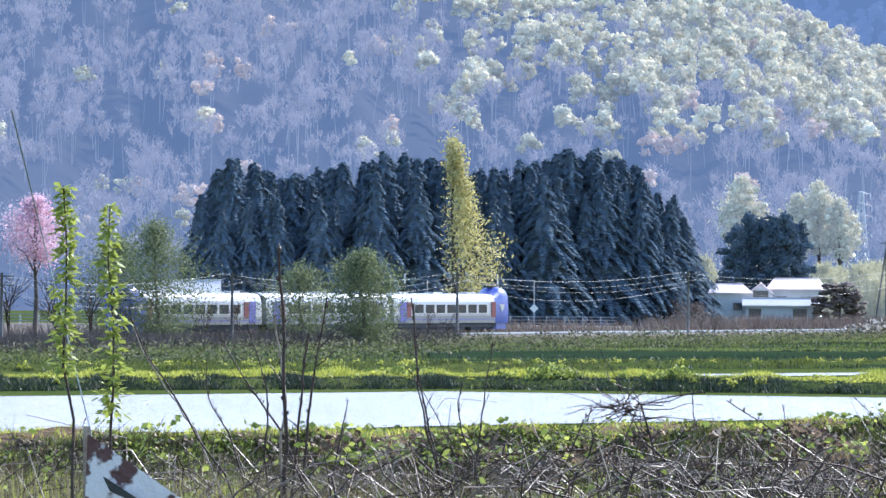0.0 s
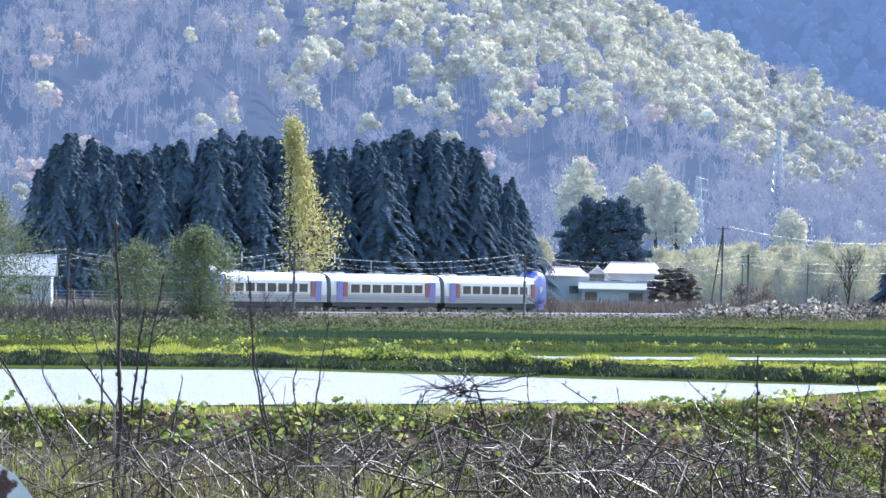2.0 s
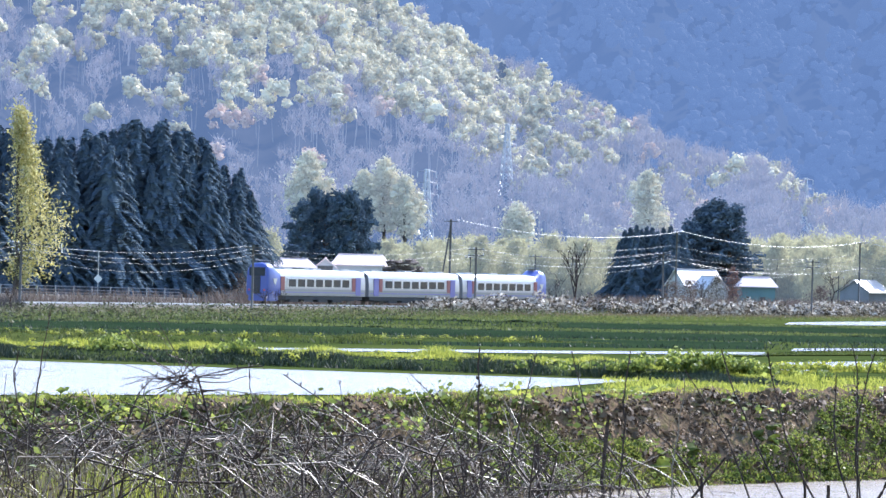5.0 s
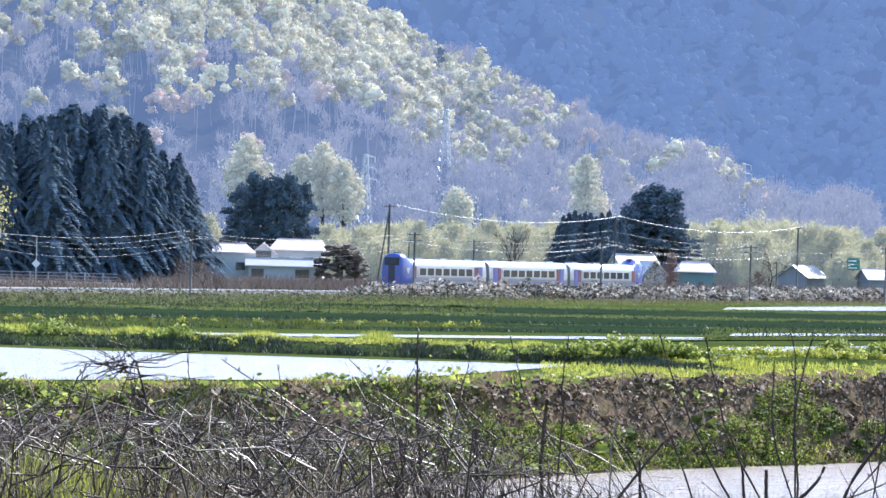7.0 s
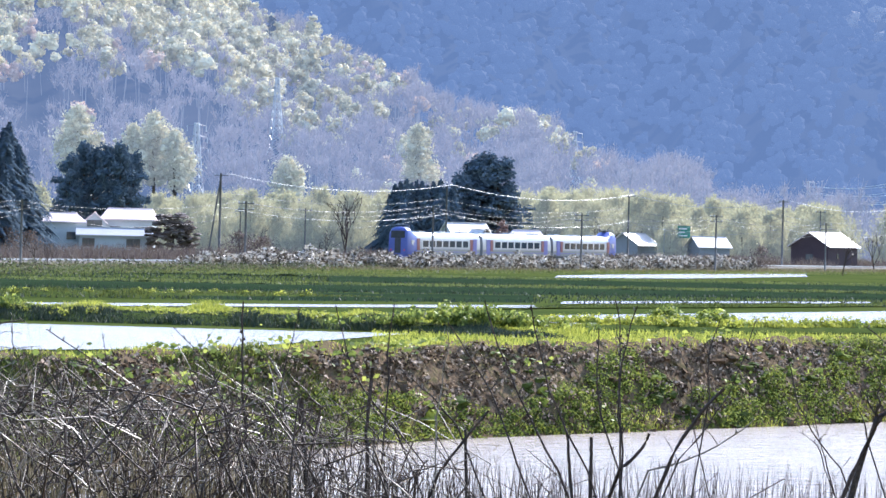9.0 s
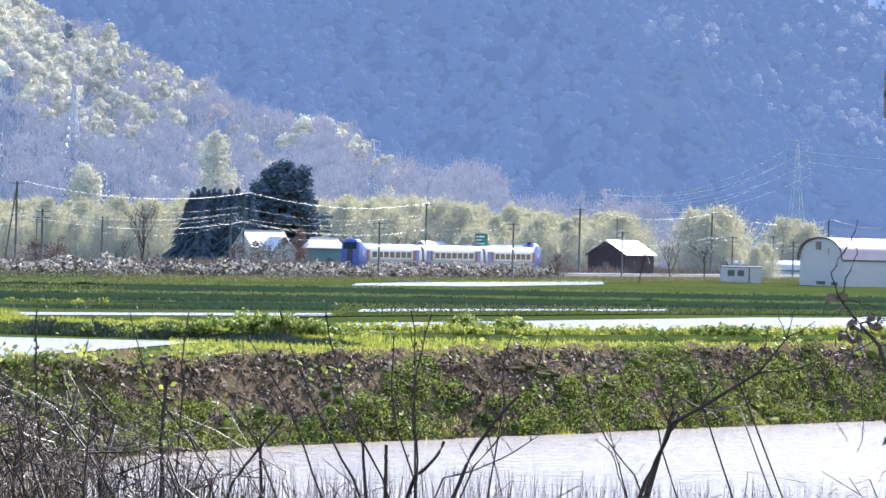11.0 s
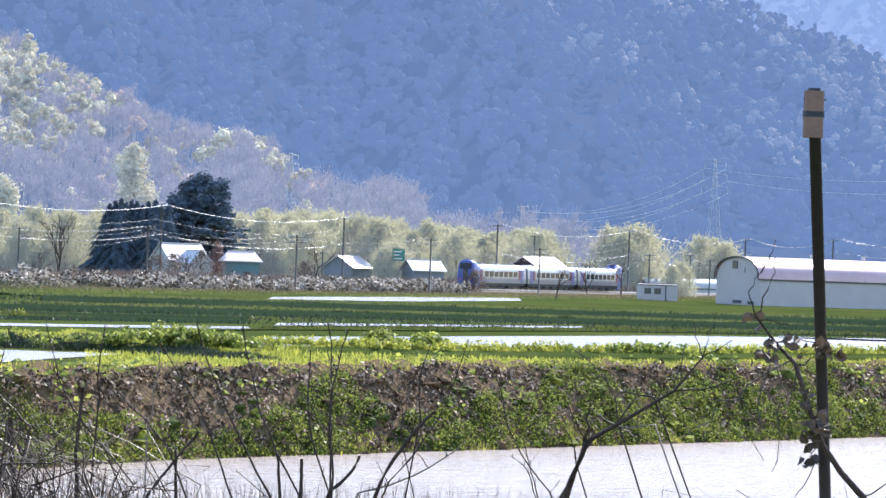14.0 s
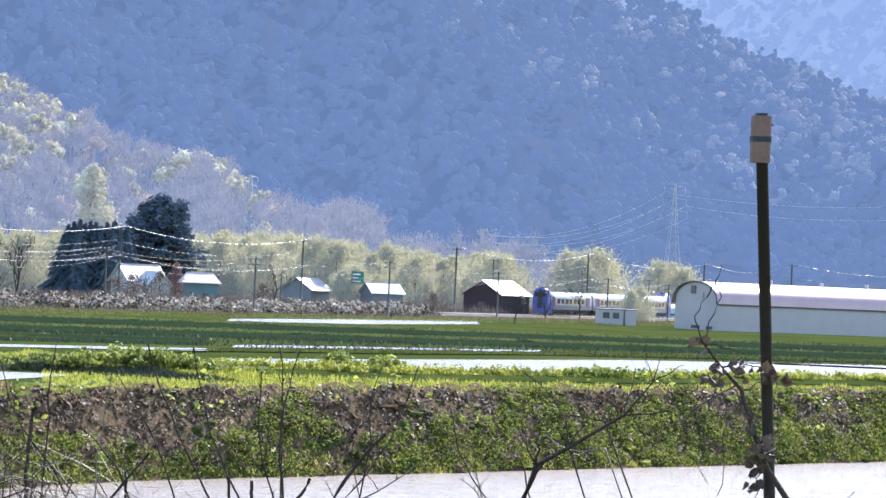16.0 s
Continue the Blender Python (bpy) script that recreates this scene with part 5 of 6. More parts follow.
for b, d, reach, v, sign in ((-716, 452, -4.2, 20, True), (-905, 452, -2.6, 20, False)):
    q = thing("road_marker_post", "steel snow-marker arch over the road edge" + (" with a white diamond sign" if sign else ""), "road marker", spot(b, d, 0), 0, "snow markers")
    h = up(v, d)
    part("post", Bag().tube([(0, 0, 0), (0, 0, h)], 0.07, 6), M_STEEL, q)
    part("arm", Bag().tube([(0, 0, h - 0.05), (reach, 0, h + 0.1)], 0.06, 6), M_STEEL, q)
    part("arrow_plate", Bag().box(reach - 0.08, reach + 0.08, -0.03, 0.03, h - 0.4, h + 0.7), M_WHITEPAINT, q)
    if sign:
        c = h - 3.2
        part("diamond_plate", Bag().add([(-0.5, -0.09, c), (0, -0.09, c - 0.5), (0.5, -0.09, c), (0, -0.09, c + 0.5), (-0.5, -0.07, c), (0, -0.07, c - 0.5), (0.5, -0.07, c), (0, -0.07, c + 0.5)], [(0, 1, 2, 3), (7, 6, 5, 4), (0, 4, 5, 1), (1, 5, 6, 2), (2, 6, 7, 3), (3, 7, 4, 0)]), M_WHITEPAINT, q)
gr = thing("guard_rail", "grey steel three-bar road guard rail on posts", "guard rail")
pr = np.array([spot(b, 432) for b in np.linspace(-1750, -572, 120)])
for z in (1.35, 1.7, 2.05):
    part("bar", Bag().tube(pr + (0, 0, z), 0.045, 5), M_STEEL, gr)
for b in np.arange(-1750, -570, 32):
    c = spot(b, 432.2)
    part("post", Bag().box(c[0] - 0.06, c[0] + 0.06, c[1] - 0.06, c[1] + 0.06, 0.3, 2.15), M_STEEL, gr)
rd = Bag()
p = np.array([[spot(b, dd, zz) for b in np.linspace(-1900, -540, 60)] for dd, zz in ((426, -0.3), (431, 1.0), (441, 1.05), (446, -0.3))])
tagged(part("road", rd.grid(p), M_BALLAST), "raised roadbed with a gravel shoulder behind the railway", "road", kind="structure")


# ---- grass and scrub of the plain ----
def dike_grass(name, key, n, tall, material, label, low=-0.5, high=0.5, z=0.7):
    bb, dd, ww = dike_rows[key]
    i = rng.uniform(0, len(bb) - 1.01, n)
    b, d, w = (np.interp(i, np.arange(len(bb)), q) for q in (bb, dd, ww))
    off = rng.uniform(low, high, n)
    d = d + off * w
    hh = np.interp(off, (-0.5, -0.42, -0.3, -0.1, 0.15, 0.35, 0.5), (-0.2, 0.15, 0.6, 0.9, 0.95, 0.7, -0.2)) * z
    fade = np.minimum(1, np.minimum((i + 1) / 30, (240 - i) / 30))
    hh = hh * fade - 0.25 * (1 - fade)
    patch = np.array([0.45 + 1.5 * max(0, lump(p * 0.014, q * 0.15, 1.0, 3.0) + 0.2) for p, q in zip(b, d)])
    pts = np.stack([d * np.sin(b / 7000), d * np.cos(b / 7000), hh], 1)
    bag = Bag().blades(pts, tall * patch * rng.uniform(0.6, 1.3, n), 0.05 + 0.05 * rng.uniform(size=n))
    tagged(part(name, bag, material), label, "grass", kind="stuff")


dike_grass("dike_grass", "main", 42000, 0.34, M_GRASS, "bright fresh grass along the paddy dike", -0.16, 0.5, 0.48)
# Flank rows take the dark crop colour in place of the dike's shade.
dike_grass("dike_grass_shaded", "main", 30000, 0.3, M_CROP_FLANK, "grass on the dike flank, shade put into its dark colour", -0.5, -0.16, 0.48)
n = 36000
b = rng.uniform(180, 1900, n)
d = 1 / rng.uniform(1 / 206, 1 / 164, n)
p = np.stack([d * np.sin(b / 7000), d * np.cos(b / 7000), np.full(n, -0.12)], 1)
p = p[p[:, 1] > bank(p[:, 0]) + 10]
tagged(part("meadow_strip", Bag().blades(p, rng.uniform(0.06, 0.26, len(p)), 0.07), M_GRASS), "short fresh grass between the bank and the paddy dike", "grass", kind="stuff")
dike_grass("dike_far_grass", "second", 18000, 0.2, M_GRASS, "fresh grass along the second dike", -0.2, 0.5, 0.22)
dike_grass("dike_channel_grass", "third", 14000, 0.12, M_GRASS_DARK, "deep green grass along the channel dike", -0.5, 0.5, 0.10)
dike_grass("dike_west_grass", "west", 22000, 0.25, M_GRASS_DARK, "grass along the low western dike", -0.5, 0.5, 0.3)


BANK_O = (-5.4, -4.6, -4.0, -3.2, -2.3, -1.4, -0.6, 0.0, 0.8, 2.5, 5, 8, 11, 15)


def bank_place(n, o0, o1, x0=-45, x1=75):
    x = rng.uniform(x0, x1, n)
    o = rng.uniform(o0, o1, n)
    z = np.interp(o, (-5.4, -4.6, -4.0, -3.2, -2.3, -1.4, -0.6, 0.0, 0.8, 2.5, 5, 8, 11, 15), (-2.6, -2.05, -1.6, -1.0, -0.4, 0.2, 0.65, 0.85, 0.9, 0.9, 0.85, 0.6, 0.0, -0.4))
    # the same humps as the bank's own surface
    f = np.interp(o, BANK_O, np.arange(len(BANK_O)))
    hump = np.zeros((n, 2))
    for j in range(n):
        i, k = int(f[j]), f[j] % 1
        for ring, part_of in ((i, 1 - k), (i + 1, k)):
            hump[j, 0] += part_of * 0.55 * lump(x[j], ring * 3.1, 0.35, 2.0)
            if 0 < ring < len(BANK_O) - 1:
                hump[j, 1] += part_of * 0.385 * lump(x[j], ring * 2.3, 0.8, 7.0)
    return np.stack([x, bank(x) + o + hump[:, 0], z + hump[:, 1] - 0.03], 1)


def where(p, s, cut, seed):
    keep = np.array([lump(q[0], q[1] - bank(q[0]), s, seed) > cut for q in p])
    return p[keep]


p = bank_place(40000, -0.3, 12)
tagged(part("bank_top_grass", Bag().blades(p, rng.uniform(0.06, 0.24, len(p)), 0.06), M_GRASS), "sunlit grass on top of the bank", "grass", kind="stuff")
p = where(bank_place(46000, -4.4, 0.2, -45, 3), 0.3, 0.0, 11.0)
tagged(part("bank_face_grass", Bag().blades(p, rng.uniform(0.12, 0.4, len(p)), 0.05, 0.5), M_GRASS_DARK), "patches of deep green grass on the bank face", "grass", kind="stuff")
p = where(bank_place(16000, -4.6, -3.6, -5, 75), 0.5, -0.1, 17.0)
tagged(part("waterside_grass", Bag().blades(p, rng.uniform(0.08, 0.24, len(p)), 0.05, 0.4), M_GRASS), "bright grass fringe at the water's edge", "grass", kind="stuff")
p = where(bank_place(26000, -4.2, 0.4), 0.3, 0.0, 23.0)
tagged(part("bank_dead_grass", Bag().blades(p, rng.uniform(0.08, 0.22, len(p)), 0.05, 0.9), M_GRASS_DRY), "matted dead grass on the bank face", "grass", kind="stuff")
# herbs and moss: over the lower face, and the whole face further east
p = bank_place(13000, -4.5, 0.3)
o = p[:, 1] - bank(p[:, 0])
cover = np.interp(o, (-4.5, -3.3, -2.3, -1.2, 0.0), (1.0, 0.7, 0.2, -0.1, 0.05)) + np.interp(p[:, 0], (-6, 3, 22, 40), (0.1, 0.0, 0.05, 0.55))
clump = np.array([1.5 * lump(q[0], k, 0.24, 29.0) + 0.6 * lump(q[0], k, 1.1, 5.0) for q, k in zip(p, o)])
p = p[clump + 0.9 * cover > 0.50]
tagged(part("bank_moss", Bag().tufts(p, rng.uniform(0.12, 0.42, len(p)), 44, 0.05, -0.15, 0.4), M_MOSS), "mossy green herbs in rounded clumps on the bank face", "herbs", kind="stuff")
p = bank_place(7000, -4.2, 0.0)
tagged(part("soil_clod", Bag().tufts(p, rng.uniform(0.15, 0.5, len(p)) ** 1.7, 18, rng.uniform(0.04, 0.10, len(p)), -0.2, 0.3), M_SOIL), "loose dry clods of soil on the bank face", "soil", kind="stuff")
p = np.concatenate([where(bank_place(5000, -4.4, 1.2, -45, 8), 0.5, 0.22, 31.0), where(bank_place(4200, -4.4, 0.6, -2, 70), 0.25, 0.36, 37.0)])
tagged(part("butterbur_patch", Bag().leaves(p + (0, -0.1, 0.25), rng.uniform(0.08, 0.2, len(p)), 0.75, 0.8), M_BUTTERBUR), "broad-leaved butterbur plants sprouting on the bank", "butterbur", kind="stuff")
# plants with large round leaves in loose groups, most of them below the crest
c = np.concatenate([bank_place(46, -1.9, 0.4, -21, 5), bank_place(22, -4.0, 0.4, 5, 45)])
p = (c[:, None] + rng.normal(0, 1, (len(c), 16, 3)) * (0.42, 0.25, 0.16) + (0, -0.2, 0.28)).reshape(-1, 3)
tagged(part("large_butterbur", Bag().leaves(p, rng.uniform(0.07, 0.19, len(p)), 0.7, 0.75), M_BUTTERBUR), "large round light green butterbur leaves below the bank's crest", "butterbur", kind="stuff")
# hummocks of earth and moss that give the face its relief
p = bank_place(1500, -4.5, -0.3)
mossy = np.array([lump(q[0], q[1] - bank(q[0]), 0.3, 29.0) for q in p]) + np.interp(p[:, 1] - bank(p[:, 0]), (-4.5, -2.4, -0.5), (0.35, 0.0, -0.3)) > 0
for name, q, m, label in (("moss_hummock", p[mossy], M_MOSS, "rounded mossy hummocks on the bank face"), ("earth_hummock", p[~mossy], M_BANK, "uneven lumps of bare earth on the bank face")):
    tagged(part(name, Bag().lumps(q - (0, 0, 0.05), rng.uniform(0.1, 0.42, len(q)) ** 1.25, 0.55, 0.4), m), label, "hummocks", kind="stuff")
# bushy broad-leaved clumps and grass tussocks along the dikes
p, size = [], []
for b, d, w, n, h in ((-690, 200, 1.6, 30, 0.6), (-470, 198, 1.0, 18, 0.5), (325, 190, 2.4, 90, 0.75), (400, 190, 1.2, 30, 0.6), (700, 208, 0.7, 20, 0.5), (770, 210, 0.9, 26, 0.45), (1180, 209, 2.2, 26, 0.35), (-940, 203, 1.2, 16, 0.4)):
    x = rng.normal(0, w, n)
    p.append(spot(b, d, 0) + np.stack([x, rng.normal(0, 0.6, n), 0.35 + h * rng.uniform(0, 1, n) * np.exp(-(x / w / 1.3) ** 2)], 1))
p = np.concatenate(p)
tagged(part("dike_butterbur", Bag().tufts(p, rng.uniform(0.2, 0.45, len(p)), 34, 0.11, -0.2, 0.5), M_BUTTERBUR), "bushy clumps of broad bright leaves on the dike", "butterbur", kind="stuff")
p = []
for key, n in (("main", 420), ("second", 260), ("west", 160)):
    bb, dd, ww = dike_rows[key]
    i = rng.integers(8, len(bb) - 25, n)
    dq = dd[i] + rng.normal(-0.05, 0.12, n) * ww[i]
    p.append(np.stack([dq * np.sin(bb[i] / 7000), dq * np.cos(bb[i] / 7000), np.full(n, 0.28 if key != "west" else 0.15)], 1))
p = np.concatenate(p)
tagged(part("grass_tussock", Bag().tufts(p, rng.uniform(0.15, 0.5, len(p)), 60, 0.085, -0.1, 0.5), M_GRASS), "rounded tussocks of fresh grass along the dikes", "grass", kind="stuff")

# grass on the balks between the crop plots
for q in range(2):
    dike_grass("balk_grass", "balk%d" % q, 12000, 0.14, M_MEADOW, "lighter grass on the balks between the crop plots", -0.5, 0.5, 0.10)
n = 26000
b = rng.uniform(-1750, 1750, n)
d = rng.uniform(255, 410, n) + 0.033 * b * np.where(b > 0, 1, 0.4)
p = np.stack([d * np.sin(b / 7000), d * np.cos(b / 7000), np.full(n, 0.0)], 1)
tagged(part("crop_shoots", Bag().blades(p, rng.uniform(0.12, 0.3, n), 0.12), M_CROP_FLANK), "young crop shoots over the fields", "crop", kind="stuff")


def lineside(n, s0, s1, o0, o1, h):
    s = rng.uniform(s0, s1, n)
    x, y, a = (np.interp(s, TRACK[:, 0], TRACK[:, k]) for k in (1, 2, 3))
    o = rng.uniform(o0, o1, n)
    return np.stack([x + o * np.cos(a), y - o * np.sin(a), rng.uniform(0, 1, n) * h], 1)


p = where(lineside(60000, 145, 302, 5.5, 11.5, 2.3), 0.12, -0.35, 41.0)
p[:, 2] *= np.array([0.62 + 0.75 * lump(q[0], q[1], 0.35, 9.0) for q in p])
tagged(part("bamboo_grass", Bag().leaves(p, rng.uniform(0.10, 0.27, len(p)), 0.2, 1.4), M_SASA), "brown-green bamboo grass thicket by the railway with painted pale glints", "bamboo grass", kind="stuff")
# rough ground between the railway and the plots, narrowing eastward
p = lineside(190000, -150, 230, 3.6, 130, 1.1)
s_at = np.interp(np.arctan2(p[:, 0], p[:, 1]), np.arctan2(TRACK[:, 1], TRACK[:, 2]), TRACK[:, 0])
d_at = np.hypot(p[:, 0], p[:, 1])
back = np.interp(s_at, TRACK[:, 0], np.hypot(TRACK[:, 1], TRACK[:, 2])) - d_at
p = p[(back < np.interp(s_at, (-90, 60, 150, 240), (80, 95, 60, 14))) & (d_at > 252) & (np.abs(p[:, 0] / p[:, 1] + 0.1) < 0.22)]
rough = np.array([lump(q[0], q[1], 0.16, 43.0) + 0.5 * lump(q[0], q[1], 0.6, 3.0) for q in p])
p[:, 2] *= 0.35 + 0.9 * np.clip(rough + 0.3, 0, 1)
a, c = p[rough > 0.16], p[(rough <= 0.16) & (rough > -0.3)]
tagged(part("lineside_scrub", Bag().leaves(a, rng.uniform(0.07, 0.17, len(a)), 0.2, 1.4), M_SASA_DULL), "low glinting scrub on the rough ground by the railway", "scrub", kind="stuff")
tagged(part("lineside_herb", Bag().leaves(c, rng.uniform(0.07, 0.16, len(c)), 0.2, 1.3), M_HERB), "dull green herbs on the rough ground by the railway", "herbs", kind="stuff")
n = 26000
b = -1780 + 930 * rng.uniform(0, 1, n) ** 1.15
d = np.interp(b, 7000 * np.arctan2(TRACK[:, 1], TRACK[:, 2]), np.hypot(TRACK[:, 1], TRACK[:, 2])) - rng.uniform(3.5, 30, n)
p = np.stack([d * np.sin(b / 7000), d * np.cos(b / 7000), np.zeros(n)], 1)
tagged(part("dark_thicket", Bag().blades(p, rng.uniform(0.5, 1.7, n), 0.07), M_THICKET), "dark leafless thicket on the slope below the railway", "thicket", kind="stuff")
p = where(lineside(30000, -60, 440, -16, -3.2, 1.5), 0.1, -0.1, 47.0)
tagged(part("dry_scrub", Bag().blades(p * (1, 1, 0.3), rng.uniform(0.6, 2.1, len(p)), 0.12), M_TWIGCLOUD), "reddish-brown bare scrub behind the railway", "scrub", kind="stuff")
n = 16000
b, d = rng.uniform(-520, 900, n), rng.uniform(0, 26, n)
s_x = np.interp(b, 7000 * np.arctan2(TRACK[:, 1], TRACK[:, 2]), np.hypot(TRACK[:, 1], TRACK[:, 2])) + 12 + d
p = np.stack([s_x * np.sin(b / 7000), s_x * np.cos(b / 7000), np.zeros(n)], 1)
p = where(p, 0.06, -0.15, 53.0)
tagged(part("tall_scrub", Bag().blades(p, rng.uniform(1.0, 2.6, len(p)), 0.16), M_TWIGCLOUD), "tall reddish-brown scrub before the farms", "scrub", kind="stuff")
p = lineside(30000, -60, 440, 3.0, 16, 0.15)
tagged(part("lineside_grass", Bag().blades(p, rng.uniform(0.2, 0.55, len(p)), 0.10), M_GRASS_DRY), "pale dry grass along the railway", "grass", kind="stuff")
p = np.concatenate([lineside(26000, -60, 480, 9, 30, 0.1), lineside(22000, -60, 480, 2.6, 12, 0.1)])
tagged(part("meadow_grass", Bag().blades(p, rng.uniform(0.1, 0.32, len(p)), 0.12), M_MEADOW), "green meadow grass before the railway", "grass", kind="stuff")

# ---- foreground: shrubs and reeds on the near bank ----
def stem_path(a, c, n=7, wob=0.02, bend=0.0):
    t = np.linspace(0, 1, n)[:, None]
    p = np.asarray(a) * (1 - t) + np.asarray(c) * t
    L = np.linalg.norm(np.asarray(c) - np.asarray(a))
    p[1:-1] += rng.normal(0, wob * L / 2, (n - 2, 3))
    p[:, 0] += bend * L * np.sin(t[:, 0] * np.pi)
    return p


STEMS = [(-932, -11, -879, -325, 5, 0.03), (-1431, -49, -1314, -246, 4, 0.04), (-30, -134, -17, -385, 7, 0.02), (74, -301, 86, -423, 14, 0.0), (548, -350, 554, -416, 7, 0.0), (591, -358, 592, -415, 8, 0.0), (1108, -294, 1035, -453, 10, 0.02), (-1115, -75, -1125, -175, 4, 0.03)]
SHOOTS_WEST = [(-1168, 66, -1154, -324, 9.4, -0.01), (-1081, -12, -1115, -259, 6.5, 0.02), (-1176, -43, -1162, -295, 6.5, -0.04), (-1116, -78, -1133, -266, 5.8, 0.01), (-1225, -61, -1194, -296, 4.3, -0.09), (-1277, -73, -1159, -252, 5.1, 0.02), (-1431, -46, -1259, -325, 5.1, 0.03), (-929, -25, -883, -321, 5.1, 0.04), (-940, -134, -817, -378, 3.6, -0.03), (-789, -88, -812, -262, 3.6, 0.01), (-1294, -124, -1253, -253, 3.6, 0.12), (-1115, -280, -1063, -381, 4.3, 0.03), (-1044, -193, -1058, -265, 3.6, 0.0), (-842, -161, -819, -292, 4.3, 0.13)]
SHOOTS_MIDDLE = [(-412, -278, -259, -451, 5.1, 0.02), (-375, -190, -149, -373, 4.5, -0.04), (-529, -197, -483, -431, 7.9, -0.05), (-521, -264, -409, -396, 6.8, -0.06), (-449, -242, -542, -320, 5.1, -0.08), (-154, -181, -60, -314, 3.4, -0.08), (-140, -254, -35, -398, 4.5, -0.07), (70, -142, 26, -368, 3.4, 0.01), (-179, -396, -180, -449, 6.8, 0.0)]
SHOOTS_LOW = [(-277, -196, -268, -314, 2.8, -0.04), (-434, -177, -388, -322, 2.8, 0.09), (-412, -177, -529, -199, 2.8, 0.03), (-563, -169, -524, -258, 2.8, 0.01), (-571, -293, -511, -448, 3.4, 0.09), (-596, -193, -628, -227, 3.4, 0.0), (11, -222, 47, -328, 5.6, -0.09), (-313, -315, -452, -335, 4.5, -0.06), (-233, -358, -298, -343, 3.9, 0.01)]
SHOOTS_POND = [(395, -125, 534, -420, 5.6, 0.03), (479, -127, 587, -418, 5.1, 0.06), (599, -165, 640, -416, 5.1, 0.06), (630, -115, 640, -416, 5.1, -0.01), (665, -125, 647, -385, 5.1, 0.06), (694, -349, 643, -413, 7.9, -0.08), (878, -319, 694, -414, 5.1, -0.07), (825, -265, 725, -413, 7.9, 0.06), (874, -145, 746, -392, 3.9, -0.08), (135, -135, 245, -356, 4.5, 0.09), (238, -131, 230, -278, 4.5, 0.03), (201, -245, 195, -433, 8.4, 0.02), (246, -243, 357, -351, 4.5, -0.04), (408, -316, 321, -429, 6.2, 0.0)]
SHOOTS_EAST = [(337, -161, 460, -409, 4.5, -0.04), (333, -184, 315, -426, 3.9, 0.01), (815, -142, 798, -278, 3.9, 0.08), (732, -190, 765, -313, 2.8, -0.11), (368, -345, 371, -427, 6.8, 0.0), (935, -210, 1030, -400, 3.9, 0.09), (1065, -148, 1149, -280, 3.9, -0.14), (1051, -284, 1076, -348, 3.4, -0.08), (982, -309, 1008, -398, 2.8, 0.01), (1150, -218, 1209, -226, 3.9, 0.01), (1097, -248, 1211, -274, 3.9, 0.17), (957, -339, 1002, -399, 2.8, -0.16)]
for q, (b1, v1, b0, v0, w, bend) in enumerate(STEMS + SHOOTS_WEST + SHOOTS_MIDDLE + SHOOTS_LOW + SHOOTS_POND + SHOOTS_EAST):
    d = 24.0 + 0.35 * math.sin(q * 2.1)
    tip, low = spot(b1, d, up(v1, d)), spot(b0, d, up(v0, d))
    L = np.linalg.norm(low - tip)
    # the seen stretch bows to one side, the rest goes down into the brush
    k = np.linspace(0, 1, 9)[:, None]
    side = np.array((-(low - tip)[2], 0, (low - tip)[0])) / L
    path = tip + (low - tip) * k - side * bend * L * np.sin(k * np.pi) + rng.normal(0, 0.006 * L, (9, 3)) * np.array((1, 1, 0.3))
    drop = np.array((np.clip((low - tip)[0] / L, -0.4, 0.4), 0.05, -1.0))
    foot = path[-1] + drop * max(0.1, path[-1][2] - 2.1)
    path = np.concatenate([[foot, (foot + path[-1]) / 2 + rng.normal(0, 0.02, 3)], path[::-1]])
    sh = thing("bare_shrub", "bare upright shoot with winter buds on the near bank", "shrub", group="foreground shoots")
    r = w * 24 / 7000 / 2 * 0.82
    blunt = w > 6 and v1 < -220
    radii = np.linspace(r * 1.15, r * (0.95 if blunt else 0.55), 11) * rng.uniform(0.88, 1.14, 11)
    part("stem", Bag().tube(path, radii, 6), M_TWIG_PALE if q % 9 == 1 else M_TWIG, sh, smooth=True)
    if not blunt:
        for k in range(int(4 + L * 5)):
            t = rng.uniform(2.5, 10)
            c = path[int(t)] + (path[min(int(t) + 1, 10)] - path[int(t)]) * (t % 1)
            sgn = rng.choice((-1, 1))
            part("bud", Bag().tube([c, c + (sgn * r * 1.1, 0, 0.008), c + (sgn * r * 1.5, 0, 0.026)], (r * 0.5, r * 0.75, 0.002), 4), M_TWIG_PALE if k % 3 == 0 else M_TWIG, sh)
        if w > 5 and v1 > 0:
            part("bud", Bag().tube([path[-1], path[-1] + (0.004, 0, 0.03), path[-1] + (0, 0, 0.055)], (r * 0.6, r * 1.0, 0.003), 5), M_TWIG, sh)
        for k in range(rng.integers(0, 3)):
            i = rng.integers(3, 9)
            e = path[i] + np.array((rng.choice((-1, 1)) * rng.uniform(0.03, 0.16), rng.normal(0, 0.05), rng.uniform(0.08, 0.25)))
            part("side_twig", Bag().tube(stem_path(path[i], e, 5, 0.06), np.linspace(r * 0.5, r * 0.2, 5), 4), M_TWIG, sh)

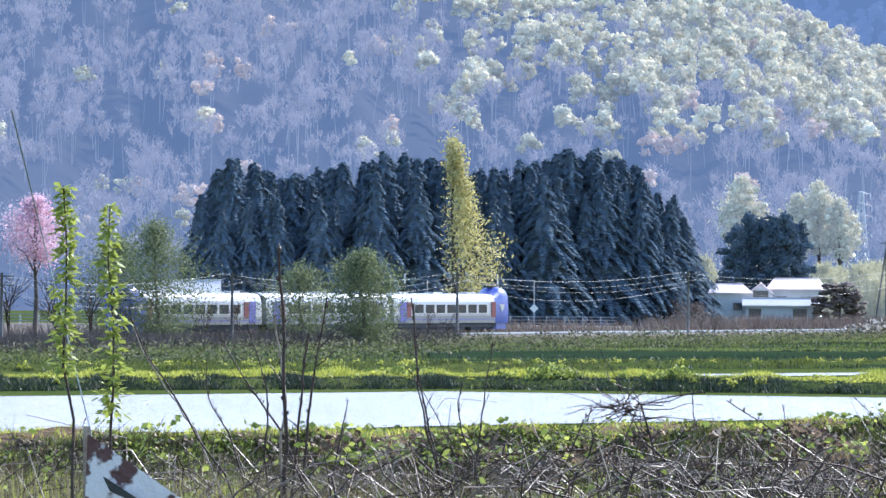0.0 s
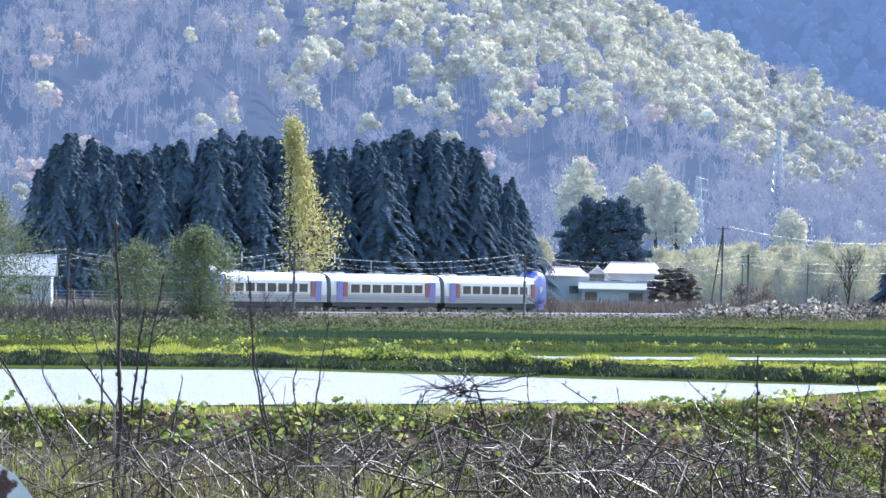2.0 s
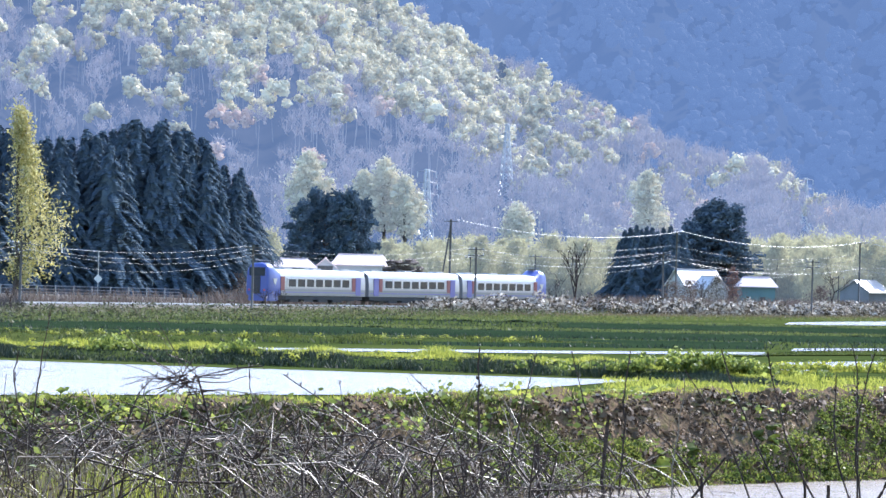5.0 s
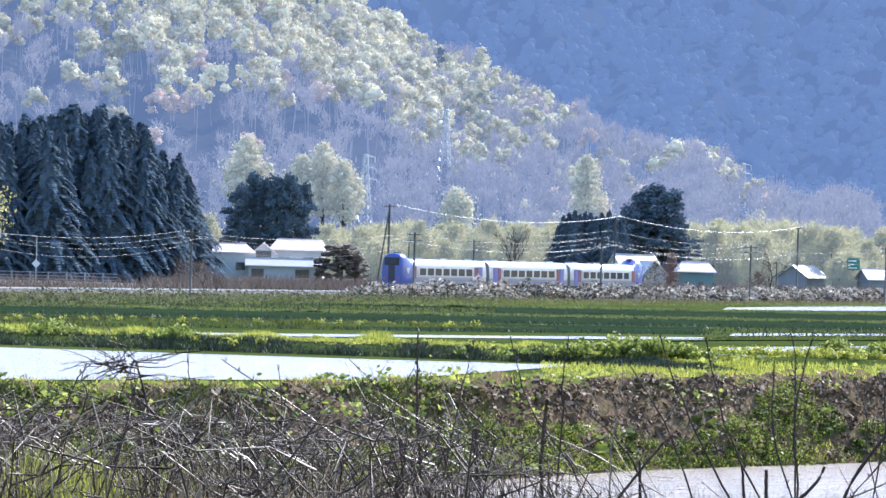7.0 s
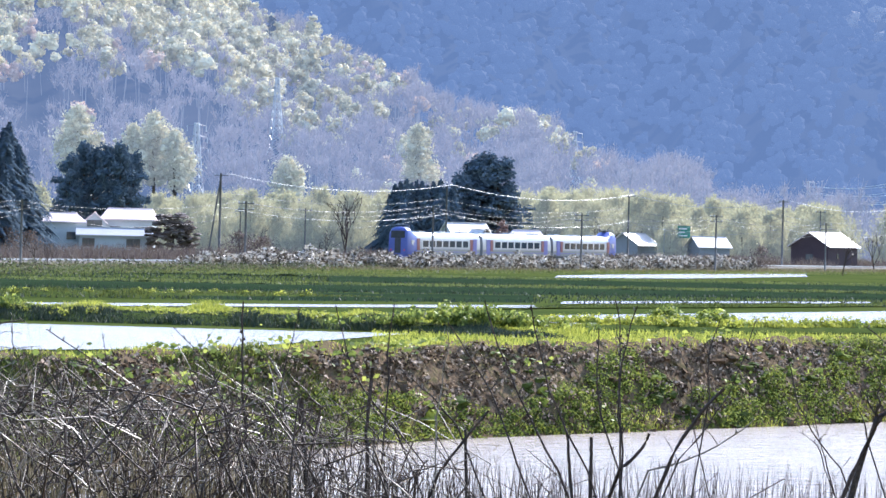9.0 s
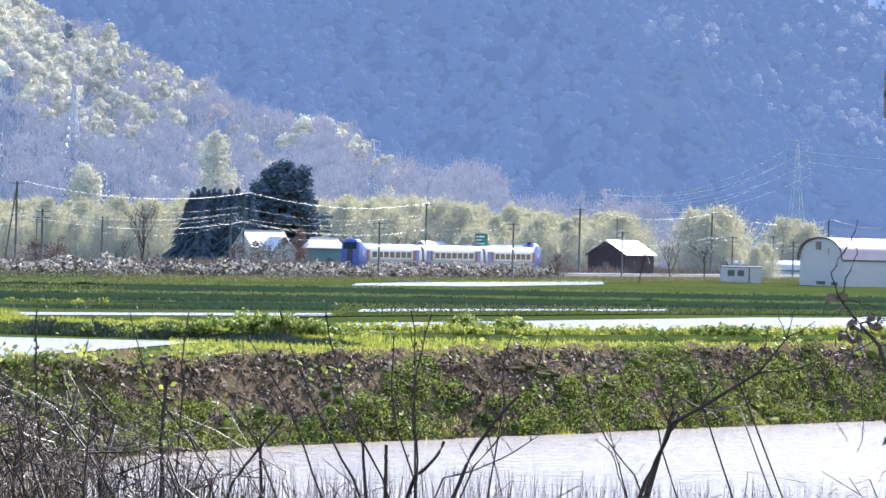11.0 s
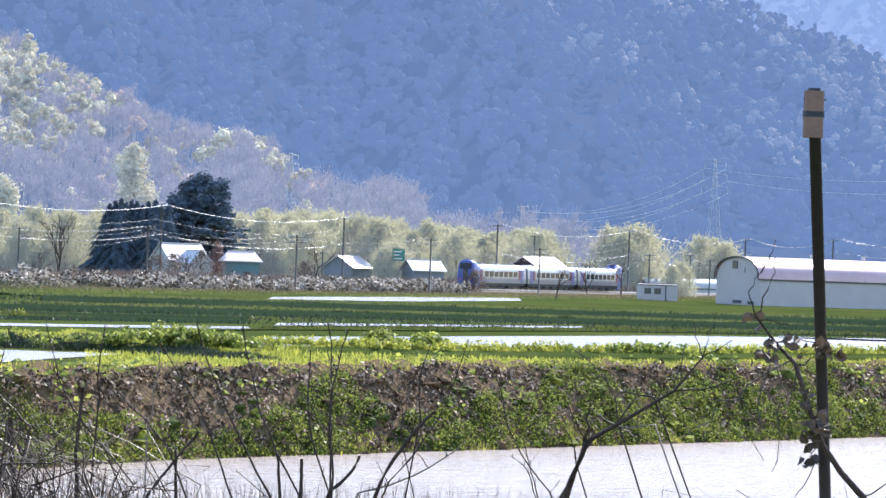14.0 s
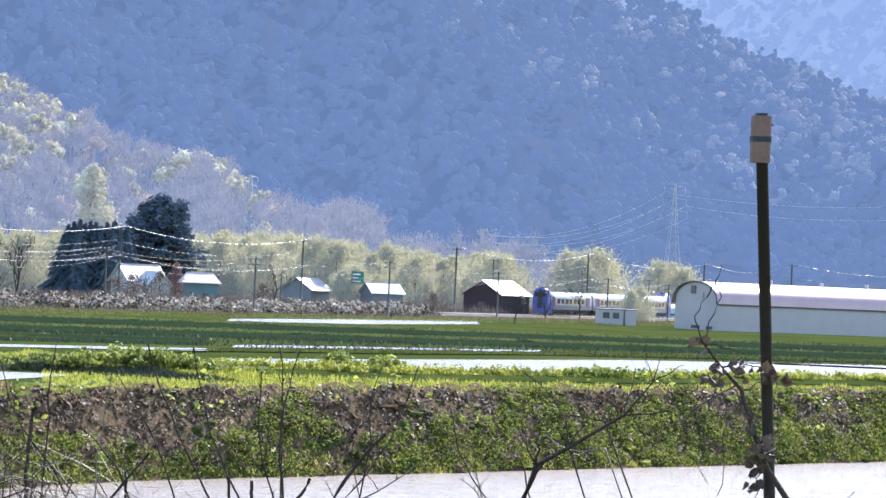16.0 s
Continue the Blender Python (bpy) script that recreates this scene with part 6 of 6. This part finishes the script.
# a leaning branch over the water
br = thing("leaning_branch", "dark leaning branch with forked twigs over the water", "branch")
bp = np.array([spot(b, 22.5, up(v, 22.5)) for b, v in ((1010, -640), (1040, -500), (1062, -410), (1094, -309), (1148, -277), (1246, -214), (1294, -153), (1316, -72))])
part("limb", Bag().tube(bp, (0.024, 0.022, 0.02, 0.017, 0.013, 0.008, 0.005, 0.002), 6), M_TWIG, br, smooth=True)
for i, (b, v), w in ((3, (1098, -240), 0.009), (4, (1180, -300), 0.006), (4, (1188, -215), 0.006), (5, (1330, -205), 0.005), (5, (1262, -130), 0.004), (6, (1345, -120), 0.004), (5, (1380, -190), 0.005), (3, (1062, -250), 0.006), (6, (1275, -90), 0.003)):
    part("twig", Bag().tube(stem_path(bp[i], spot(b, 22.5 + rng.uniform(-0.2, 0.2), up(v, 22.5)), 6, 0.05), np.linspace(w, 0.0025, 6), 5), M_TWIG, br)

# tangled brush: dense on the near bank before the bank face, thinning over the water
brush, pale = Bag(), Bag()


def brush_top(b):
    return np.interp(b, (-1800, -1300, -700, -100, 150, 300, 700, 1700), (-262, -258, -236, -240, -285, -345, -372, -385))


for q in range(620):
    b = rng.uniform(-1800, 330) if q % 12 else rng.uniform(330, 1750)
    d = rng.uniform(21.5, 28)
    v = brush_top(b) - abs(rng.normal(0, 62)) + (rng.uniform(0, 70) if rng.uniform() < 0.16 else 0)
    tip = spot(b, d, up(v, d))
    lean = rng.normal(0, 0.55)
    foot = tip + np.array((lean, rng.normal(0, 0.25), -1.15))
    r = 0.002 + 0.007 * rng.uniform() ** 2.4
    bag = pale if rng.uniform() < 0.42 else brush
    path = stem_path(foot, tip, 6, 0.16, rng.normal(0, 0.2))
    bag.tube(path, np.linspace(r * 1.3, r * 0.4, 6), 4, False)
    for k in range(rng.integers(0, 3)):
        i = rng.integers(1, 4)
        bag.tube(stem_path(path[i], path[i] + np.array((rng.normal(0, 0.22), rng.normal(0, 0.1), rng.uniform(-0.05, 0.35))), 4, 0.08), np.linspace(r * 0.7, r * 0.25, 4), 3, False)
for q in range(130):
    b = rng.normal(-250, 330) if q % 4 else rng.uniform(-1750, 250)
    d = rng.uniform(21.5, 25)
    v = brush_top(b) - abs(rng.normal(0, 60)) - 15
    tip = spot(b, d, up(v, d))
    foot = tip + np.array((rng.normal(0, 0.5), rng.normal(0, 0.2), -1.2))
    r = rng.uniform(0.004, 0.011)
    path = stem_path(foot, tip, 7, 0.09, rng.normal(0, 0.12))
    brush.tube(path, np.linspace(r * 1.2, r * 0.45, 7), 5, False)
    for k in range(3):
        i = rng.integers(2, 6)
        brush.tube(stem_path(path[i], path[i] + np.array((rng.normal(0, 0.25), rng.normal(0, 0.1), rng.uniform(0.0, 0.4))), 5, 0.1), np.linspace(r * 0.6, r * 0.2, 5), 4, False)
# low arching tangle in front
for q in range(420):
    b = rng.uniform(-1500, 160)
    d = rng.uniform(21.5, 26)
    v = brush_top(b) - 55 - abs(rng.normal(0, 55))
    tip = spot(b, d, up(v, d))
    foot = tip + np.array((rng.normal(0, 0.6), rng.normal(0, 0.25), -rng.uniform(0.1, 0.7)))
    r = 0.002 + 0.0045 * rng.uniform() ** 2
    path = stem_path(foot, tip, 7, 0.14, rng.normal(0, 0.3))
    path[:, 2] += 0.12 * np.sin(np.linspace(0, np.pi, 7))
    (pale if rng.uniform() < 0.45 else brush).tube(path, np.linspace(r * 1.3, r * 0.4, 7), 4, False)
tagged(part("tangled_brush", brush, M_TWIG, smooth=True), "tangle of bare brown twigs on the near bank", "brush", kind="stuff")
tagged(part("tangled_brush_pale", pale, M_TWIG_PALE, smooth=True), "pale dead twigs on the near bank, sun glints partly in their colour", "brush", kind="stuff")
# nest of twigs on one shrub
nest = Bag()
for q in range(40):
    c = spot(-545 + rng.normal(0, 14), 24, up(-205 + rng.normal(0, 12), 24))
    e = c + np.array((rng.normal(0, 0.26), rng.normal(0, 0.1), rng.normal(0.04, 0.14)))
    nest.tube(stem_path(c, e, 5, 0.1), np.linspace(0.004, 0.0015, 5), 4, False)
tagged(part("twig_nest", nest, M_TWIG), "dense knot of fine twigs on a shrub", "brush", kind="stuff")
n = 2200
b = np.where(rng.uniform(size=n) < 0.25, rng.uniform(-1800, 100, n), rng.uniform(-100, 1750, n))
d = rng.uniform(22, 29, n)
v = np.interp(b, (-1800, -900, 0, 400, 1700), (-300, -330, -345, -372, -392)) - np.abs(rng.normal(0, 26, n))
h = 0.7
p = np.stack([d * np.sin(b / 7000), d * np.cos(b / 7000), EYE + d * v / 7000 - h], 1)
tagged(part("dead_reed", Bag().blades(p, h, 0.013, 0.12), M_TWIG), "dry reed stalks along the near water edge", "reeds", kind="stuff")
n = 2600
b = np.concatenate([rng.uniform(-1800, -1150, n // 2), rng.normal(-1000, 120, n // 4), rng.normal(-650, 70, n - n // 2 - n // 4)])
d = rng.uniform(23, 29, n)
v = -335 - np.abs(rng.normal(0, 38, n)) + np.where(b < -1200, 26, 0)
p = np.stack([d * np.sin(b / 7000), d * np.cos(b / 7000), EYE + d * v / 7000 - 0.6], 1)
tagged(part("near_grass", Bag().blades(p, 0.6, 0.014, 0.14), M_GRASS), "fresh long grass blades on the near bank", "grass", kind="stuff")
n = 5200
b = np.concatenate([rng.uniform(-1800, -850, n * 2 // 3), rng.uniform(-850, 60, n - n * 2 // 3)])
d = rng.uniform(22.5, 29, n)
v = np.interp(b, (-1800, -1200, -600, 60), (-275, -285, -320, -345)) - np.abs(rng.normal(0, 45, n))
p = np.stack([d * np.sin(b / 7000), d * np.cos(b / 7000), EYE + d * v / 7000 - 0.55], 1)
tagged(part("dry_stalk", Bag().blades(p, rng.uniform(0.4, 0.62, n), 0.009, 0.16), M_GRASS_DRY), "dry brown grass stalks standing on the near bank", "grass", kind="stuff")
n = 260
b = rng.uniform(-1750, 60, n)
d = rng.uniform(23, 28, n)
v = rng.uniform(-380, -262, n)
p = np.stack([d * np.sin(b / 7000), d * np.cos(b / 7000), EYE + d * v / 7000], 1)
tagged(part("near_leaf", Bag().leaves(p, rng.uniform(0.018, 0.045, n), 0.3, 0.9), M_BUTTERBUR), "young light green leaves among the brush", "leaves", kind="stuff")

# ---- two leafy saplings ----
M_SAPLING = leafy("sapling_leaf", (0.20, 0.25, 0.045), (0.42, 0.45, 0.11), (0.30, 0.34, 0.07), 0.45, 0.5, 0.3, 3.0)
leaf_mesh = Bag().add([(0, 0, 0), (-0.011, 0.018, 0.004), (-0.016, 0.036, 0), (0, 0.062, -0.006), (0.016, 0.036, 0), (0.011, 0.018, 0.004)], [(0, 1, 2, 3), (0, 3, 4, 5)]).mesh("leaf")
leaf_mesh.materials.append(M_SAPLING)
for b1, b0, top, low, seed in ((-1548, -1513, 182, -8, 1), (-1466, -1458, 147, -185, 2)):
    sp = thing("leafy_sapling", "slim sapling shoot covered in fresh yellow-green leaves", "sapling", group="saplings")
    d = 18.0
    f, t = spot(b0, d, 2.3), spot(b1, d, up(top, d))
    path = stem_path(f, t, 12, 0.008)
    part("stem", Bag().tube(path, np.linspace(0.014, 0.003, 12), 6), M_TWIG, sp, smooth=True)
    z0 = up(-150 if seed == 1 else -240, d)
    for q in range(480):
        k = rng.uniform() ** 0.9
        zz = z0 + (t[2] - z0) * k
        i = (zz - f[2]) / (t[2] - f[2])
        c = np.array([np.interp(i, np.linspace(0, 1, 12), path[:, a]) for a in range(3)])
        clump = 0.5 + 0.5 * math.sin(zz * 55 + seed)
        r = (0.012 + 0.05 * (1 - k) ** 0.6 * clump + 0.012 * clump) * rng.uniform(0.2, 1.1)
        a = rng.uniform(0, 6.28)
        o = new("leaf", leaf_mesh)
        o.parent = sp
        o.matrix_basis = Matrix.Translation([float(w) for w in c + (r * math.cos(a), r * math.sin(a), 0)]) @ Euler((rng.uniform(-0.9, 0.7), rng.uniform(-0.6, 0.6), a - 1.57)).to_matrix().to_4x4() @ Matrix.Scale(float(rng.uniform(0.45, 0.95)), 4)

# ---- rusty sign plate, guy wire, iron post with dead vine ----
M_RUSTSIGN = mat("rusted_white_enamel", (0.64, 0.59, 0.58), (0.58, 0.53, 0.52), 0.45, 3.2, 30, 0.2)
rs = M_RUSTSIGN.node_tree
blot, cut, rust = rs.nodes.new("ShaderNodeTexNoise"), rs.nodes.new("ShaderNodeValToRGB"), rs.nodes.new("ShaderNodeMix")
co = rs.nodes.new("ShaderNodeTexCoord")
rs.links.new(co.outputs["Object"], blot.inputs["Vector"])
blot.inputs["Scale"].default_value, blot.inputs["Detail"].default_value = 5.0, 7
cut.color_ramp.elements[0].position, cut.color_ramp.elements[1].position = 0.50, 0.53
rust.data_type = "RGBA"
rust.inputs[7].default_value = (0.07, 0.022, 0.02, 1)
base = rs.nodes["Principled BSDF"].inputs["Base Color"]
rs.links.new(base.links[0].from_socket, rust.inputs[6])
rs.links.new(blot.outputs["Fac"], cut.inputs["Fac"])
rs.links.new(cut.outputs["Color"], rust.inputs[0])
rs.links.new(rust.outputs[2], base)
d = 17.0
o = spot(-1503, d, up(-254, d))
sgn = thing("rusty_sign", "bent white sign plate with dark rust blotches", "sign", o, 12)
px = d / 7000
ring = [(0, 0), (170 * px, -118 * px), (215 * px, -175 * px), (150 * px, -260 * px), (-6 * px, -200 * px)]
v = [(x, 0.0, z) for x, z in ring] + [(x, 0.004, z) for x, z in ring]
n = len(ring)
part("plate", Bag().add(v, [list(range(n)), list(range(2 * n - 1, n - 1, -1))]).add(v, [(i, n + i, n + (i + 1) % n, (i + 1) % n) for i in range(n)]), M_RUSTSIGN, sgn)
# Dark strip along the plate's bent fold.
fold_ring = [(28 * px, -0.02, -75 * px), (95 * px, -0.05, -118 * px), (100 * px, -0.03, -125 * px), (40 * px, -0.004, -100 * px)]
part("dark_crease", Bag().add(fold_ring + [(x, y + 0.006, z - 0.006) for x, y, z in fold_ring], [(0, 1, 2, 3), (7, 6, 5, 4), (0, 4, 5, 1), (1, 5, 6, 2), (2, 6, 7, 3), (3, 7, 4, 0)]), M_UNDER, sgn)
part("stake", Bag().tube([(0.0, 0.03, -2.0), (-0.005, 0.03, 0.03)], 0.016, 6), M_TWIG_PALE, sgn)
gw = np.array([spot(-1640, 19, up(315, 19)), spot(-1569, 19, up(32, 19)), spot(-1500, 19, up(-240, 19)), spot(-1440, 19, up(-520, 19)), spot(-1354, 19, 2.3)])
tagged(part("guy_wire", Bag().tube(gw, 0.0035, 5), M_STEEL, smooth=True), "thin slanting steel guy wire", "wire")

M_IRON = mat("rusty_iron", (0.022, 0.014, 0.013), (0.034, 0.021, 0.018), 0.6, 5, 45, 0.15, 0.1)
M_CARD = mat("weathered_card", (0.26, 0.15, 0.11), (0.20, 0.115, 0.085), 0.8, 8, 60, 0.2)
M_DEADLEAF = leafy("dead_leaf", (0.07, 0.046, 0.032), (0.14, 0.098, 0.07), (0.04, 0.028, 0.02), 0.15, 0.6, 0.4)
d = 14.0
top, low = spot(1489, d, up(328, d)), spot(1534, d, up(-386, d))
foot = low + (low - top) / (top[2] - low[2]) * (low[2] - 2.3)
ip = thing("iron_post", "rusty iron post with a carton-wrapped head and dead vine", "post")
part("pole", Bag().tube([foot, (foot + top) / 2, top - (0, 0, 0.01)], 0.021, 10), M_IRON, ip, smooth=True)
hd = top - np.array((-0.002, 0, 0.085))
box = part("wrapped_head", Bag().box(hd[0] - 0.032, hd[0] + 0.032, hd[1] - 0.03, hd[1] + 0.03, hd[2] - 0.09, hd[2] + 0.075, 0.008), M_CARD, ip, "brown carton wrapped round the head")
part("tape", Bag().box(hd[0] - 0.034, hd[0] + 0.034, hd[1] - 0.032, hd[1] + 0.032, hd[2] - 0.017, hd[2] + 0.003, 0.008), M_UNDER, box)
part("cap", Bag().box(hd[0] - 0.02, hd[0] + 0.02, hd[1] - 0.02, hd[1] + 0.02, hd[2] + 0.075, hd[2] + 0.085, 0.006), M_UNDER, box)
part("bolt", Bag().tube([(hd[0] - 0.036, hd[1], hd[2] + 0.045), (hd[0] + 0.044, hd[1], hd[2] + 0.045)], 0.003, 6), M_UNDER, box)
vine = thing("dead_vine", "dead vine with curled brown leaves on the iron post", "vine")
vp = [(1401, -76), (1438, -122), (1475, -160), (1500, -235), (1528, -300), (1560, -345), (1600, -387), (1640, -460)]
part("runner", Bag().tube([spot(b, 13.9, up(v, 13.9)) for b, v in vp], (0.004, 0.006, 0.009, 0.010, 0.011, 0.012, 0.014, 0.015), 6), M_TWIG, vine, smooth=True)
for a, c in (((1401, -76), (1408, 0)), ((1408, 0), (1432, 60)), ((1401, -76), (1432, 30)), ((1438, -122), (1520, -110)), ((1432, -115), (1460, -210)), ((1600, -387), (1680, -330)), ((1475, -160), (1545, -130)), ((1400, -78), (1470, -92)), ((1476, -165), (1440, -350)), ((1520, -300), (1480, -400)), ((1470, -150), (1280, -300)), ((1430, -110), (1425, -330))):
    part("tendril", Bag().tube(stem_path(spot(a[0], 13.9, up(a[1], 13.9)), spot(c[0], 13.85, up(c[1], 13.85)), 8, 0.06, 0.08 * rng.normal()), np.linspace(0.0032, 0.0013, 8), 5), M_BARK if c[1] < -200 else M_TWIG, vine)
for b, v, n in ((1438, -125, 10), (1462, -118, 9), (1420, -150, 7), (1515, -132, 14), (1540, -140, 8), (1500, -215, 8), (1520, -250, 8), (1535, -275, 6), (1508, -260, 8), (1505, -290, 12), (1500, -320, 7), (1400, -80, 5)):
    for q in range(n):
        c = spot(b + rng.normal(0, 9), 13.88 + rng.normal(0, 0.03), up(v + rng.normal(0, 9), 13.88))
        s = rng.uniform(0.012, 0.026)
        e = Euler(rng.uniform(-3, 3, 3)).to_matrix()
        pts = [np.array(e @ Vector(w)) * s + c for w in ((0, -1, 0), (-0.7, -0.3, 0.35), (-0.6, 0.5, 0.5), (0, 1, 0.1), (0.6, 0.5, 0.5), (0.7, -0.3, 0.35))]
        part("dead_leaf", Bag().add(pts, [(0, 1, 2, 3), (0, 3, 4, 5)]), M_DEADLEAF, vine)

# ---- a small white bird crossing low before the mountain ----
M_PLUME = mat("white_plumage", (0.78, 0.77, 0.75), (0.66, 0.65, 0.63), 0.7, 20, 90, 0.1)
bird = thing("bird", "small white bird with spread wings in flight", "bird")
part("body", Bag().tube([(-0.075, 0, 0.004), (-0.05, 0, 0), (0, 0, -0.004), (0.045, 0, 0), (0.085, 0, -0.004)], (0.006, 0.019, 0.025, 0.016, 0.004), 8), M_PLUME, bird, smooth=True)
for e in (-1, 1):
    part("wing", Bag().add([(-0.035, e * 0.015, 0.012), (0.03, e * 0.015, 0.012), (0.04, e * 0.09, 0.05), (0.005, e * 0.15, 0.065), (-0.035, e * 0.015, 0.005), (0.03, e * 0.015, 0.005), (0.04, e * 0.09, 0.046), (0.005, e * 0.15, 0.062)], [(0, 1, 2, 3), (7, 6, 5, 4), (0, 4, 5, 1), (1, 5, 6, 2), (2, 6, 7, 3), (3, 7, 4, 0)]), M_PLUME, bird)
part("tail", Bag().add([(0.07, -0.008, 0), (0.07, 0.008, 0), (0.12, 0.022, 0.004), (0.12, -0.022, 0.004), (0.07, -0.008, -0.004), (0.07, 0.008, -0.004), (0.12, 0.022, 0), (0.12, -0.022, 0)], [(0, 1, 2, 3), (7, 6, 5, 4), (0, 4, 5, 1), (1, 5, 6, 2), (2, 6, 7, 3), (3, 7, 4, 0)]), M_PLUME, bird)


# ---- motion ----
TAIL = [(0.0, 20.4), (0.5, 30.1), (1.0, 39.9), (1.5, 49.9), (2.0, 59.9), (2.5, 70.0), (3.0, 80.3), (3.5, 90.6), (4.0, 101.0), (4.5, 111.5), (5.0, 122.2), (5.5, 132.8), (6.0, 143.6), (6.5, 154.5), (7.0, 165.4), (7.5, 176.4), (8.0, 187.5), (8.5, 198.7), (9.0, 210.0), (9.5, 221.4), (10.0, 232.8), (10.5, 244.2), (11.0, 255.6), (11.5, 267.1), (12.0, 278.7), (12.5, 290.2), (13.0, 301.9), (13.5, 313.5), (14.0, 325.3), (14.5, 337.1), (15.0, 349.0), (15.5, 360.9), (16.0, 373.2)]
def motions():
    """The train runs away along the line; distances are those of its tail."""
    tail = TAIL
    for i, car in enumerate(cars):
        rows = []
        for t, s in tail:
            c = s + 0.35 + 10.4 + i * 21.5
            ax, ay, _ = on_track(c - 7.1)
            bx, by, _ = on_track(c + 7.1)
            h = math.atan2(bx - ax, by - ay)
            rows.append((t, pose((ax + bx) / 2, (ay + by) / 2, RAIL_Z, 0, 0, -math.degrees(h))))
        walk(car, rows)
    # bearing and elevation of the bird's flight, 55 m away
    flight = [(0.0, 9000, 20), (11.8, 2500, 20), (12.3, 1730, 40), (12.5, 1410, 66), (12.7, 1100, 132), (12.9, 794, 235), (13.0, 614, 307), (13.1, 412, 388), (13.4, -190, 640), (14.0, -1400, 1000), (16.0, -5000, 1400)]
    walk(bird, [(t, pose(*[float(q) for q in spot(b, 55, up(v, 55))], 0, 12 if t > 12.4 else 0, -b / 122)) for t, b, v in flight])


motions()
